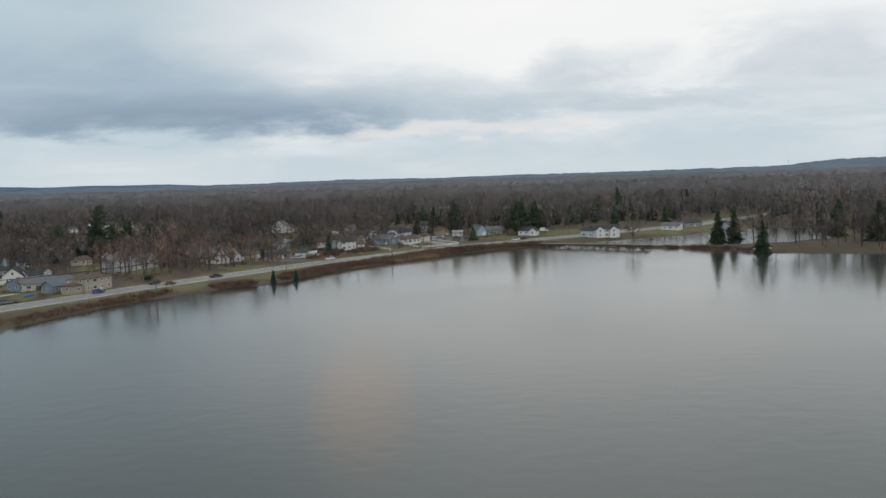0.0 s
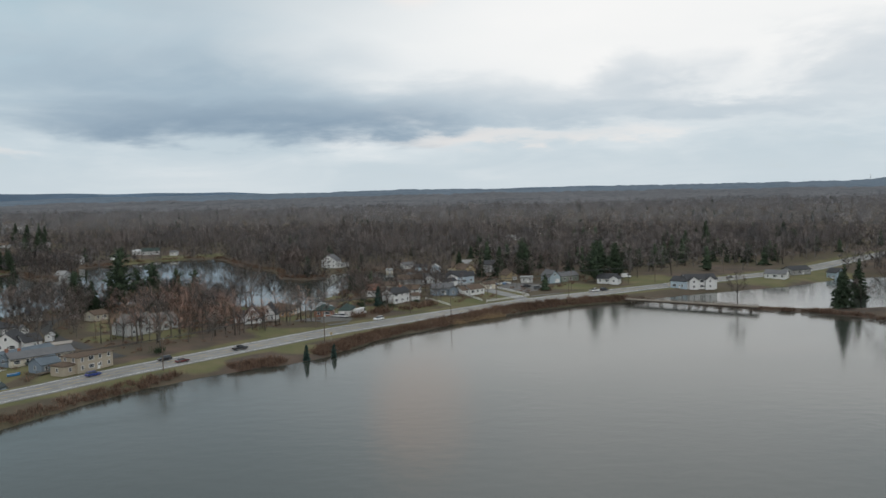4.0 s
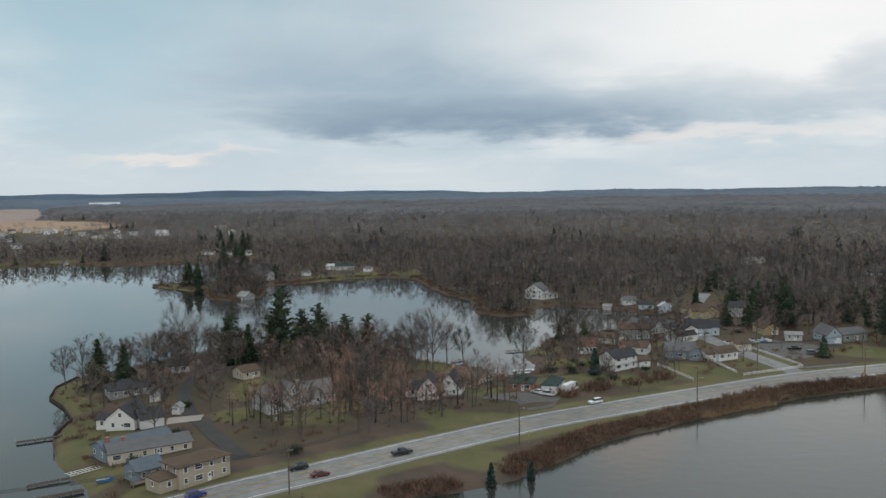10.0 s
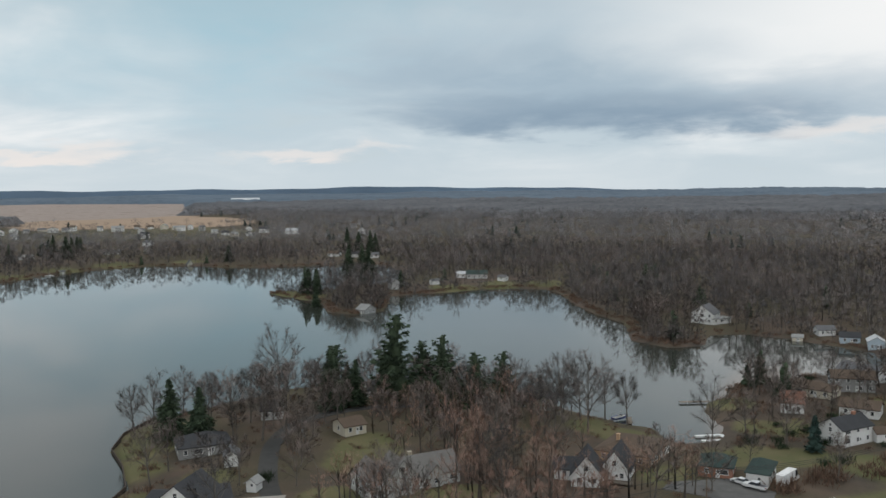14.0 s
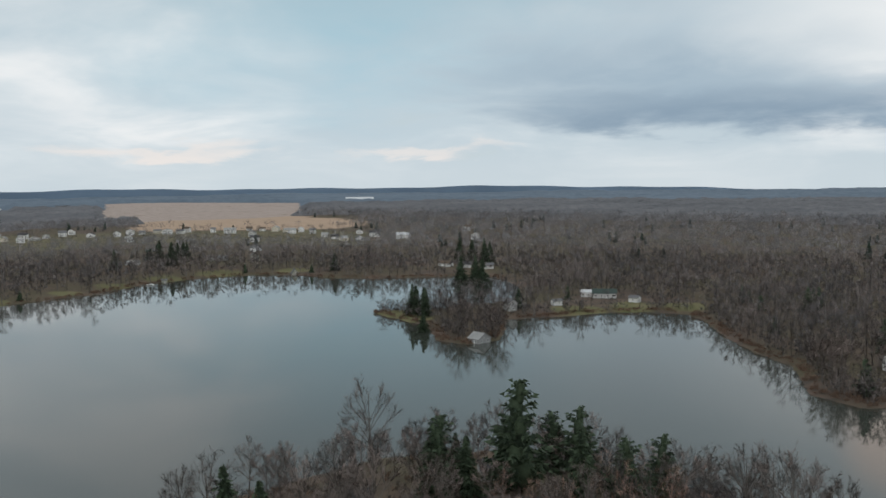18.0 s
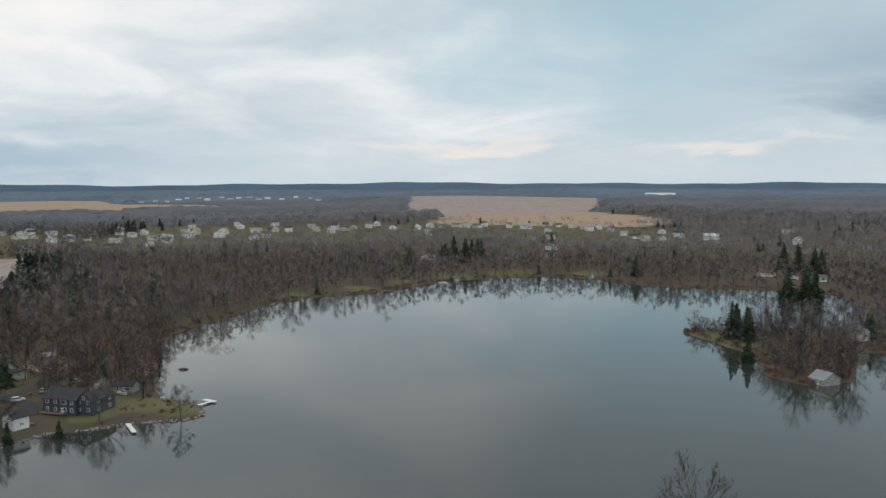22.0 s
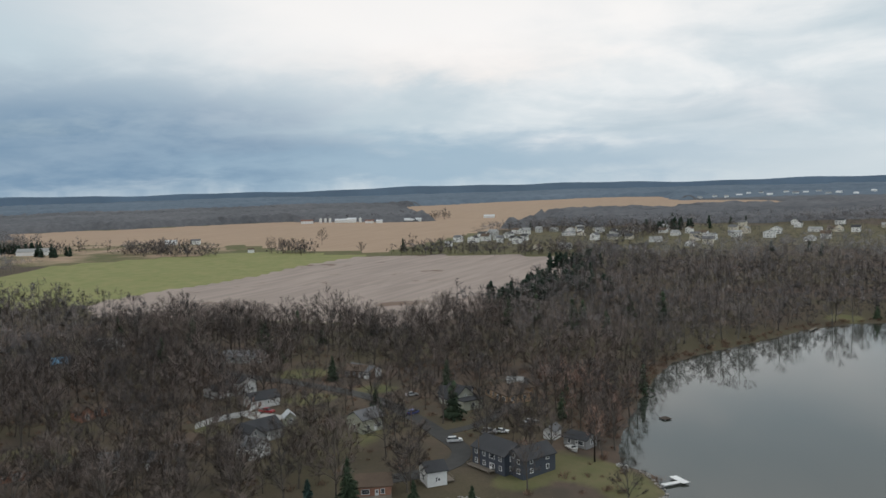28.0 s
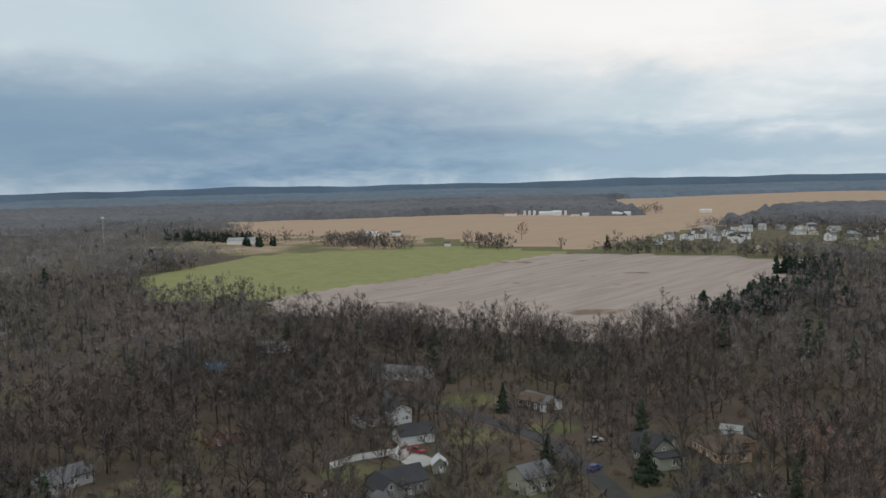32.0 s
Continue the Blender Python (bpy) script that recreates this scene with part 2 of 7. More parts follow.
def surface(name, colour, rough=0.8, spread=0.25, fine=3.0, broad=0.15, bump=0.15, metal=0.0, island=0.0, objrand=0.0, second=None, tone=0.0, alpha=1.0):
    """Paint, stone, bark and the like: a base colour that varies at two scales, with fine relief."""
    mat = bpy.data.materials.new(name)
    nt, N, L, bsdf = nodes_of(mat)
    tc = N.new("ShaderNodeTexCoord")
    n1, n2 = N.new("ShaderNodeTexNoise"), N.new("ShaderNodeTexNoise")
    n1.inputs["Scale"].default_value, n1.inputs["Detail"].default_value = fine, 4
    n2.inputs["Scale"].default_value, n2.inputs["Detail"].default_value = broad, 3
    L.new(tc.outputs["Object"], n1.inputs["Vector"])
    L.new(tc.outputs["Object"], n2.inputs["Vector"])
    add = N.new("ShaderNodeMath")
    add.operation = "ADD"
    L.new(n1.outputs["Fac"], add.inputs[0])
    L.new(n2.outputs["Fac"], add.inputs[1])
    src = add.outputs[0]
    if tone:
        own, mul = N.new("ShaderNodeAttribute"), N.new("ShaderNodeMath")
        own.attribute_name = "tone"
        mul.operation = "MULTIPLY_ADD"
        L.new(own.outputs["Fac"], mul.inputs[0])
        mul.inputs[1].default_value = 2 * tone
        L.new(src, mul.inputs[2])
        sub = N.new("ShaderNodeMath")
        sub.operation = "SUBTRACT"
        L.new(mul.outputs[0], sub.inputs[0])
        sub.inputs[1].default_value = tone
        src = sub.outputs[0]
    if island or objrand:
        rnd = N.new("ShaderNodeNewGeometry") if island else N.new("ShaderNodeObjectInfo")
        mul = N.new("ShaderNodeMath")
        mul.operation = "MULTIPLY_ADD"
        L.new(rnd.outputs["Random Per Island" if island else "Random"], mul.inputs[0])
        mul.inputs[1].default_value = 2 * (island or objrand)
        L.new(src, mul.inputs[2])
        sub = N.new("ShaderNodeMath")
        sub.operation = "SUBTRACT"
        L.new(mul.outputs[0], sub.inputs[0])
        sub.inputs[1].default_value = island or objrand
        src = sub.outputs[0]
    mr = N.new("ShaderNodeMapRange")
    mr.inputs["From Min"].default_value, mr.inputs["From Max"].default_value = 0.55, 1.45
    L.new(src, mr.inputs["Value"])
    mix = N.new("ShaderNodeMix")
    mix.data_type = "RGBA"
    L.new(mr.outputs["Result"], mix.inputs["Factor"])
    lo = [c * (1 - spread) for c in colour]
    hi = [min(1, c * (1 + spread)) for c in (second or colour)]
    mix.inputs[6].default_value, mix.inputs[7].default_value = (*lo, 1), (*hi, 1)
    L.new(mix.outputs[2], bsdf.inputs["Base Color"])
    bsdf.inputs["Roughness"].default_value, bsdf.inputs["Metallic"].default_value = rough, metal
    bsdf.inputs["Alpha"].default_value = alpha
    if rough >= 0.8:
        bsdf.inputs["Specular IOR Level"].default_value = 0.12
    if bump:
        b = N.new("ShaderNodeBump")
        b.inputs["Strength"].default_value = bump
        L.new(n1.outputs["Fac"], b.inputs["Height"])
        L.new(b.outputs["Normal"], bsdf.inputs["Normal"])
    return mat


def siding(name, colour, rough=0.6, pitch=0.2, strength=0.5):
    """Lapped boards: fine horizontal relief and slight soiling."""
    mat = surface(name, colour, rough, 0.1, 1.5, 0.3, 0)
    nt, N, L, bsdf = nodes_of(mat)
    tc, wv, b = N.new("ShaderNodeTexCoord"), N.new("ShaderNodeTexWave"), N.new("ShaderNodeBump")
    wv.bands_direction, wv.wave_profile = "Z", "SAW"
    wv.inputs["Scale"].default_value = 0.314 / pitch
    b.inputs["Strength"].default_value = strength
    b.inputs["Distance"].default_value = 0.03
    L.new(tc.outputs["Object"], wv.inputs["Vector"])
    L.new(wv.outputs["Fac"], b.inputs["Height"])
    L.new(b.outputs["Normal"], bsdf.inputs["Normal"])
    return mat


M = {}
M["bark"] = surface("bark", (0.125, 0.108, 0.095), 0.9, 0.4, 2.0, 0.1, 0.3)
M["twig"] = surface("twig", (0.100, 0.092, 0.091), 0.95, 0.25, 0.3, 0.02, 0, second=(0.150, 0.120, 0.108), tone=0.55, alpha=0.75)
# darker copy of the oak twigs, shade painted in for the western trees
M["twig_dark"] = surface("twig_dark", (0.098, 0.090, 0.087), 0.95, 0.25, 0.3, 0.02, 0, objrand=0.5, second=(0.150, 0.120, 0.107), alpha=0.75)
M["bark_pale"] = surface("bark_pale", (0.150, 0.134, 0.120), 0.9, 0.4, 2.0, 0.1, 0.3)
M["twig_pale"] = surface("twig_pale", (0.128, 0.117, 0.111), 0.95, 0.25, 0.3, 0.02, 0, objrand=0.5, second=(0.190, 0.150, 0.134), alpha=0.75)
# far trunks lightened to sit with their haze-paled twigs
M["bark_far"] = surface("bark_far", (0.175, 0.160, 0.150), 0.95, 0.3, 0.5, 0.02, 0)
M["twig_red"] = surface("twig_red", (0.35, 0.225, 0.180), 0.95, 0.35, 0.3, 0.02, 0, objrand=0.2, alpha=0.7)
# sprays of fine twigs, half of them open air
# twig_far: cooler and lighter than near twigs, haze put into the colour
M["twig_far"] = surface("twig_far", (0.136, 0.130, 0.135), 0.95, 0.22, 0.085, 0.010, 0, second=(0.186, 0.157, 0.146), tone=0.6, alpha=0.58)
# paled further towards blue-grey to paint in the haze of distance
M["twig_haze"] = surface("twig_haze", (0.205, 0.208, 0.222), 0.95, 0.2, 0.085, 0.006, 0, second=(0.255, 0.235, 0.232), tone=0.6, alpha=0.5)
M["needle"] = surface("needle", (0.036, 0.054, 0.036), 0.8, 0.4, 1.2, 0.05, 0, island=0.35, second=(0.058, 0.080, 0.048))
M["needle_blue"] = surface("needle_blue", (0.045, 0.075, 0.065), 0.8, 0.3, 1.2, 0.05, 0, island=0.3)
M["needle_far"] = surface("needle_far", (0.026, 0.042, 0.030), 0.85, 0.35, 0.2, 0.01, 0, island=0.35)
M["shrub"] = surface("shrub", (0.125, 0.082, 0.062), 0.95, 0.4, 0.6, 0.04, 0, island=0.4, second=(0.18, 0.118, 0.085))
M["reed"] = surface("reed", (0.33, 0.24, 0.15), 0.95, 0.3, 0.8, 0.05, 0, island=0.35)
M["yew"] = surface("yew", (0.035, 0.055, 0.030), 0.85, 0.4, 1.5, 0.1, 0, island=0.35)
M["asphalt"] = surface("asphalt", (0.20, 0.20, 0.20), 0.85, 0.25, 0.35, 0.03, 0.1, second=(0.25, 0.245, 0.24))
M["asphalt_worn"] = surface("asphalt_worn", (0.105, 0.103, 0.100), 0.85, 0.25, 0.35, 0.03, 0.1, second=(0.135, 0.130, 0.125))
M["asphalt_dark"] = surface("asphalt_dark", (0.062, 0.060, 0.058), 0.8, 0.25, 0.5, 0.05, 0.1)
M["gravel"] = surface("gravel", (0.33, 0.30, 0.27), 0.95, 0.2, 1.0, 0.08, 0.3)
M["paint_white"] = surface("paint_white", (0.72, 0.72, 0.70), 0.6, 0.12, 0.5, 0.1, 0)
M["paint_yellow"] = surface("paint_yellow", (0.40, 0.30, 0.12), 0.6, 0.15, 0.5, 0.1, 0)
M["wood_grey"] = surface("wood_grey", (0.20, 0.17, 0.14), 0.85, 0.3, 2.0, 0.2, 0.2)
M["wood_dark"] = surface("wood_dark", (0.075, 0.06, 0.05), 0.85, 0.3, 2.0, 0.2, 0.2)
M["pole_wood"] = surface("pole_wood", (0.16, 0.125, 0.10), 0.9, 0.3, 2.0, 0.3, 0.2)
M["metal_grey"] = surface("metal_grey", (0.42, 0.43, 0.44), 0.4, 0.15, 2.0, 0.2, 0, metal=0.8)
M["dock_white"] = surface("dock_white", (0.70, 0.70, 0.69), 0.5, 0.1, 1.0, 0.2, 0.05)
M["rock"] = surface("rock", (0.27, 0.25, 0.23), 0.9, 0.35, 1.2, 0.3, 0.3, objrand=0.3)
M["concrete"] = surface("concrete", (0.40, 0.39, 0.37), 0.85, 0.2, 1.0, 0.1, 0.1)
M["wire"] = surface("wire", (0.05, 0.05, 0.05), 0.6, 0.1, 1.0, 0.1, 0)
M["blue_tarp"] = surface("blue_tarp", (0.05, 0.22, 0.50), 0.5, 0.2, 1.0, 0.2, 0)


for nm, c in (("white", (0.76, 0.76, 0.75)), ("cream", (0.62, 0.57, 0.47)), ("tan", (0.42, 0.36, 0.28)), ("grey", (0.30, 0.30, 0.295)), ("lightgrey", (0.50, 0.50, 0.49)),
              ("bluegrey", (0.22, 0.27, 0.32)), ("lightblue", (0.48, 0.57, 0.64)), ("darkblue", (0.055, 0.066, 0.088)), ("green", (0.25, 0.29, 0.24)), ("sage", (0.38, 0.38, 0.31)),
              ("brown", (0.15, 0.11, 0.085)), ("red", (0.26, 0.075, 0.055)), ("yellow", (0.45, 0.36, 0.22)), ("paleblue", (0.36, 0.45, 0.50))):
    M["wall_" + nm] = siding("siding_" + nm, c)
M["wall_brick"] = surface("brick", (0.33, 0.15, 0.10), 0.85, 0.25, 6.0, 0.5, 0.3, second=(0.40, 0.22, 0.16))
M["wall_tanbrick"] = surface("tan_brick", (0.50, 0.34, 0.22), 0.85, 0.2, 6.0, 0.5, 0.3)
for nm, c in (("charcoal", (0.055, 0.056, 0.060)), ("grey", (0.135, 0.135, 0.14)), ("brown", (0.115, 0.085, 0.065)), ("redbrown", (0.19, 0.10, 0.075)), ("green", (0.045, 0.065, 0.060)),
              ("taupe", (0.185, 0.175, 0.165)), ("slate", (0.12, 0.145, 0.17)), ("lightgrey", (0.28, 0.28, 0.275)), ("blue", (0.17, 0.36, 0.55)), ("metalwhite", (0.55, 0.56, 0.57))):
    M["roof_" + nm] = surface("shingles_" + nm, c, 0.9, 0.25, 3.0, 0.25, 0.35)
M["trim"] = surface("white_trim", (0.78, 0.78, 0.77), 0.5, 0.06, 2.0, 0.3, 0)
M["dark_trim"] = surface("dark_trim", (0.05, 0.05, 0.055), 0.5, 0.1, 2.0, 0.3, 0)


def glassy(name, colour, rough=0.05):
    mat = bpy.data.materials.new(name)
    nt, N, L, bsdf = nodes_of(mat)
    bsdf.inputs["Base Color"].default_value = (*colour, 1)
    bsdf.inputs["Roughness"].default_value = rough
    return mat


M["pane"] = glassy("window_glass", (0.035, 0.042, 0.05), 0.06)
M["tyre"] = surface("rubber", (0.02, 0.02, 0.02), 0.8, 0.1, 4.0, 0.5, 0)
M["lamp_glass"] = glassy("lamp_glass", (0.55, 0.55, 0.52), 0.2)
M["tail_glass"] = glassy("tail_glass", (0.35, 0.03, 0.02), 0.2)


def carpaint(name, colour):
    mat = surface(name, colour, 0.3, 0.06, 1.0, 0.3, 0)
    mat.node_tree.nodes["Principled BSDF"].inputs["Coat Weight"].default_value = 0.6
    return mat


for nm, c in (("black", (0.015, 0.015, 0.017)), ("white", (0.75, 0.75, 0.75)), ("red", (0.32, 0.02, 0.025)), ("maroon", (0.12, 0.02, 0.018)), ("blue", (0.025, 0.05, 0.22)),
              ("grey", (0.16, 0.165, 0.17)), ("silver", (0.50, 0.51, 0.52))):
    M["car_" + nm] = carpaint("car_" + nm, c)

# water: murky, nearly still, with faint ripples
wmat = bpy.data.materials.new("lake_water")
nt, N, L, bsdf = nodes_of(wmat)
tc = N.new("ShaderNodeTexCoord")
rip, swell, slick = N.new("ShaderNodeTexNoise"), N.new("ShaderNodeTexNoise"), N.new("ShaderNodeTexNoise")
rip.inputs["Scale"].default_value, rip.inputs["Detail"].default_value = 1.3, 3
swell.inputs["Scale"].default_value, swell.inputs["Detail"].default_value = 0.22, 3
slick.inputs["Scale"].default_value, slick.inputs["Detail"].default_value = 0.006, 3
for n in (rip, swell, slick):
    L.new(tc.outputs["Object"], n.inputs["Vector"])
slr = N.new("ShaderNodeMapRange")
slr.inputs["From Min"].default_value, slr.inputs["From Max"].default_value = 0.4, 0.65
slr.inputs["To Min"].default_value, slr.inputs["To Max"].default_value = 0.015, 0.08
L.new(slick.outputs["Fac"], slr.inputs["Value"])
b1, b2 = N.new("ShaderNodeBump"), N.new("ShaderNodeBump")
b1.inputs["Distance"].default_value, b2.inputs["Distance"].default_value = 0.012, 0.05
L.new(slr.outputs["Result"], b1.inputs["Strength"])
b1.inputs["Strength"].default_value = 0.3
b2.inputs["Strength"].default_value = 0.12
L.new(rip.outputs["Fac"], b1.inputs["Height"])
L.new(swell.outputs["Fac"], b2.inputs["Height"])
# the lake south of the highway lies open to the wind and is more rippled
brz, brr = N.new("ShaderNodeVectorMath"), N.new("ShaderNodeMapRange")
brz.operation = "DOT_PRODUCT"
brz.inputs[1].default_value = (0.762, -0.648, 0.0)
L.new(tc.outputs["Object"], brz.inputs[0])
brr.inputs["From Min"].default_value, brr.inputs["From Max"].default_value = -335.0, -295.0
brr.inputs["To Min"].default_value, brr.inputs["To Max"].default_value = 0.06, 0.9
L.new(brz.outputs["Value"], brr.inputs["Value"])
L.new(brr.outputs["Result"], b2.inputs["Strength"])
L.new(b1.outputs["Normal"], b2.inputs["Normal"])
L.new(b2.outputs["Normal"], bsdf.inputs["Normal"])
chop, both = N.new("ShaderNodeMapRange"), N.new("ShaderNodeMath")
chop.inputs["From Min"].default_value, chop.inputs["From Max"].default_value = 0.06, 0.9
chop.inputs["To Max"].default_value = 0.10
L.new(brr.outputs["Result"], chop.inputs["Value"])
both.operation = "ADD"
L.new(slr.outputs["Result"], both.inputs[0])
L.new(chop.outputs["Result"], both.inputs[1])
L.new(both.outputs[0], bsdf.inputs["Roughness"])
bsdf.inputs["Base Color"].default_value = (0.036, 0.041, 0.034, 1)
bsdf.inputs["IOR"].default_value = 1.52
M["water"] = wmat

# ---- the plan: shores, roads and fields ----
SOUTH_LAKE = [(-330, -250), (-290, 20), (-205, 150), (-160, 225), (-146, 258), (-134, 296), (-126, 314), (-116, 329), (-104, 341), (-90, 353), (-80, 366), (-74, 380), (-68, 396), (-60, 411),
              (-50, 424), (-38, 440), (-22, 460), (-6, 477), (10, 491), (26, 500), (40, 503), (48, 507), (60, 500), (92, 476), (114, 464), (132, 451), (139, 436), (195, 410), (280, 380), (420, 240), (430, -250)]
POND = [(46, 504), (58, 520), (80, 535), (99, 545), (133, 563), (166, 593), (196, 606), (240, 585), (215, 510), (170, 482), (134, 476), (118, 476), (104, 482), (94, 486), (74, 494)]
PENINSULA_SHORE = [(-330, 150), (-240, 250), (-190, 296), (-167, 316), (-184, 330), (-198, 337), (-207, 345), (-222, 360), (-231, 377), (-245, 388), (-260, 397), (-270, 410), (-276, 428), (-271, 447), (-264, 480), (-240, 505), (-204, 512), (-172, 505), (-150, 494), (-140, 491), (-130, 490), (-121, 478), (-115, 479), (-110, 484), (-109, 496), (-120, 517), (-121, 530), (-117, 541)]
CANAL_SHORE = [(-120, 553), (-108, 569), (-98, 582), (-86, 594), (-74, 606), (-68, 616), (-68, 634), (-79, 647), (-105, 661), (-117, 666), (-134, 670), (-149, 661), (-146, 632), (-157, 619), (-179, 630), (-198, 678), (-219, 698), (-244, 729), (-274, 778), (-292, 797), (-318, 794), (-336, 778), (-355, 746), (-375, 723), (-358, 696), (-341, 664)]
NORTH_SHORE = [(-346, 643), (-367, 644), (-384, 662), (-402, 678), (-437, 691), (-458, 698), (-464, 706), (-452, 716), (-432, 738), (-420, 770), (-424, 815), (-450, 860), (-490, 900), (-514, 914), (-534, 900), (-563, 877), (-591, 850), (-630, 834), (-660, 838), (-677, 834), (-707, 816), (-720, 796), (-727, 765), (-729, 725), (-716, 685), (-702, 656)]
WEST_SHORE = [(-703, 625), (-703, 588), (-686, 554), (-661, 526), (-632, 489), (-612, 469), (-584, 456), (-545, 442), (-508, 430), (-478, 423), (-466, 431), (-453, 432), (-443, 428), (-441, 420), (-445, 411), (-447, 401), (-447, 394), (-450, 378), (-445, 362), (-438, 348), (-428, 328), (-424, 296), (-420, 240), (-400, 130)]
NORTH_LAKE = PENINSULA_SHORE + CANAL_SHORE + NORTH_SHORE + WEST_SHORE
WATERS = [np.array(p, float) for p in (SOUTH_LAKE, POND, NORTH_LAKE)]
HIGHWAY = [(-700, -700), (-540, -300), (-430, -90), (-330, 60), (-240, 180), (-188, 252), (-158, 298), (-148, 316), (-138, 334), (-124, 355), (-108, 380), (-88, 409), (-66, 435), (-42, 462), (-10, 496), (30, 528), (66, 556), (110, 592), (156, 628), (206, 690), (300, 800)]
SIDE_ROAD = [(-10, 500), (-34, 535), (-52, 575), (-62, 640), (-60, 720)]
LAKE_DRIVE = [(-150, 352), (-168, 366), (-181, 377), (-193, 387), (-207, 403), (-218, 419), (-224, 440), (-214, 462), (-190, 478)]
WEST_DRIVE = [(-640, 255), (-600, 272), (-584, 284), (-566, 318), (-547, 342), (-522, 359), (-499, 371), (-482, 378), (-468, 372), (-458, 352)]
WEST_LANE = [(-499, 371), (-512, 385), (-545, 398), (-575, 402)]
PLOUGHED = [(-819, 116), (-998, 194), (-1177, 265), (-1140, 380), (-1102, 490), (-972, 466), (-870, 430), (-770, 392), (-700, 350), (-722, 300), (-745, 210), (-760, 150)]
WINTER_WHEAT = [(-921, -54), (-1125, -70), (-1269, 108), (-1177, 265), (-998, 194), (-819, 116), (-800, 40)]
STUBBLE = [(-1862, -532), (-1957, -253), (-2091, -13), (-1960, 228), (-2010, 447), (-1985, 560), (-1700, 480), (-1554, 387), (-1225, 282), (-1290, 150), (-1472, 17), (-1499, -263)]
STUBBLE_FAR = [(-3316, 488), (-3453, 826), (-3349, 1072), (-2908, 1021), (-2650, 1185), (-2308, 1190), (-2131, 1008), (-2242, 855), (-2010, 786), (-2174, 602), (-1889, 472), (-1960, 300), (-2935, 129)]
PLAIN_FAR = [(-1648, 1251), (-3196, 2200), (-3117, 2453), (-2891, 2567), (-2491, 2635), (-2023, 2174), (-1707, 1873), (-1606, 1730), (-1655, 1560), (-1716, 1378)]
GOLD_FIELD = [(-1716, 1378), (-1655, 1560), (-1606, 1730), (-1412, 1667), (-1270, 1592), (-1163, 1455), (-1123, 1348), (-1206, 1309), (-1282, 1255), (-1389, 1159)]
MEADOW = [(-1130, -75), (-1270, 105), (-1500, 10), (-1480, -240), (-1250, -300)]
VILLAGE = [(-1162, 414), (-1113, 462), (-1173, 536), (-1127, 547), (-1142, 645), (-1159, 720), (-1109, 847), (-1115, 977), (-1026, 1046), (-932, 1055), (-868, 1082), (-819, 1109), (-1024, 1348), (-1123, 1348),
           (-1269, 1245), (-1402, 1111), (-1511, 954), (-1600, 795), (-1640, 636), (-1560, 440), (-1380, 350), (-1240, 345)]
FARMLAND = [(-819, 116), (-921, -54), (-1125, -70), (-1480, -240), (-1499, -263), (-1862, -532), (-2091, -13), (-1960, 228), (-2010, 447), (-1985, 560), (-1554, 400), (-1230, 345), (-1110, 495), (-972, 470), (-870, 434), (-700, 350), (-745, 210)]
FAR_TOWN = [(-2560, 950), (-2339, 1094), (-2241, 1224), (-2232, 1381), (-3312, 1925), (-3370, 1706), (-3630, 1543), (-3522, 1238)]


def inside(poly, x, y):
    poly = np.asarray(poly, float)
    r = np.zeros(np.shape(x), bool)
    for (x1, y1), (x2, y2) in zip(poly, np.roll(poly, -1, 0)):
        c = (y1 > y) != (y2 > y)
        r ^= c & (x < (x2 - x1) * (y - y1) / (y2 - y1 + 1e-12) + x1)
    return r


def seg_dist(pts, x, y, closed=False):
    pts = np.asarray(pts, float)
    d = np.full(np.shape(x), 1e9)
    nxt = np.roll(pts, -1, 0) if closed else pts[1:]
    for (x1, y1), (x2, y2) in zip(pts, nxt):
        ex, ey = x2 - x1, y2 - y1
        t = np.clip(((x - x1) * ex + (y - y1) * ey) / (ex * ex + ey * ey), 0, 1)
        d = np.minimum(d, np.hypot(x - x1 - t * ex, y - y1 - t * ey))
    return d


def wobble(x, y, s, seed=0.0):
    """Cheap smooth noise of wavelength about s."""
    k = 6.283 / s
    return (np.sin(k * (x + 0.37 * y) + seed) + np.sin(k * 0.83 * (y - 0.51 * x) + 2.1 * seed + 1.0) + 0.6 * np.sin(k * 1.9 * (0.7 * x + y) + 3.3 * seed)) / 2.6


def shore(x, y):
    """Metres from the nearest water's edge; negative in the water."""
    d = np.full(np.shape(x), 1e9)
    for p in WATERS:
        e = seg_dist(p, x, y, True)
        d = np.minimum(d, np.where(inside(p, x, y), -e, e))
    return d + 0.9 * wobble(x, y, 17.0, 1.0) + 0.5 * wobble(x, y, 7.0, 2.0)


def height(x, y, sd=None):
    x, y = np.asarray(x, float), np.asarray(y, float)
    sd = shore(x, y) if sd is None else sd
    land = 0.9 * (1 - np.exp(-np.maximum(sd, 0) / 3.0)) + 1.6 * (1 - np.exp(-np.maximum(sd, 0) / 25.0)) + 2.6 * (1 - np.exp(-np.maximum(sd, 0) / 140.0))
    land = land + np.clip((sd - 30) / 100, 0, 1) * 0.8 * wobble(x, y, 160.0, 3.0)
    r = np.hypot(x + 300, y - 400)
    land = land + np.clip((r - 1500) / 2500, 0, 1) * (9.0 + 6.0 * wobble(x, y, 1500.0, 4.0))
    land = land + 30.0 * np.exp(-(((x - 1880) / 470) ** 2 + ((y - 3950) / 500) ** 2) ** 2)
    h = np.where(sd > 0, land, np.maximum(sd * 0.35, -2.0))
    d = seg_dist(HIGHWAY, x, y)
    w = np.clip(1 - (d - 8.5) / 7.0, 0, 1)
    w = w * w * (3 - 2 * w)
    w = np.where(sd > 0, w * np.clip(sd / 4.0, 0, 1), 0)
    return h * (1 - w) + 2.0 * w


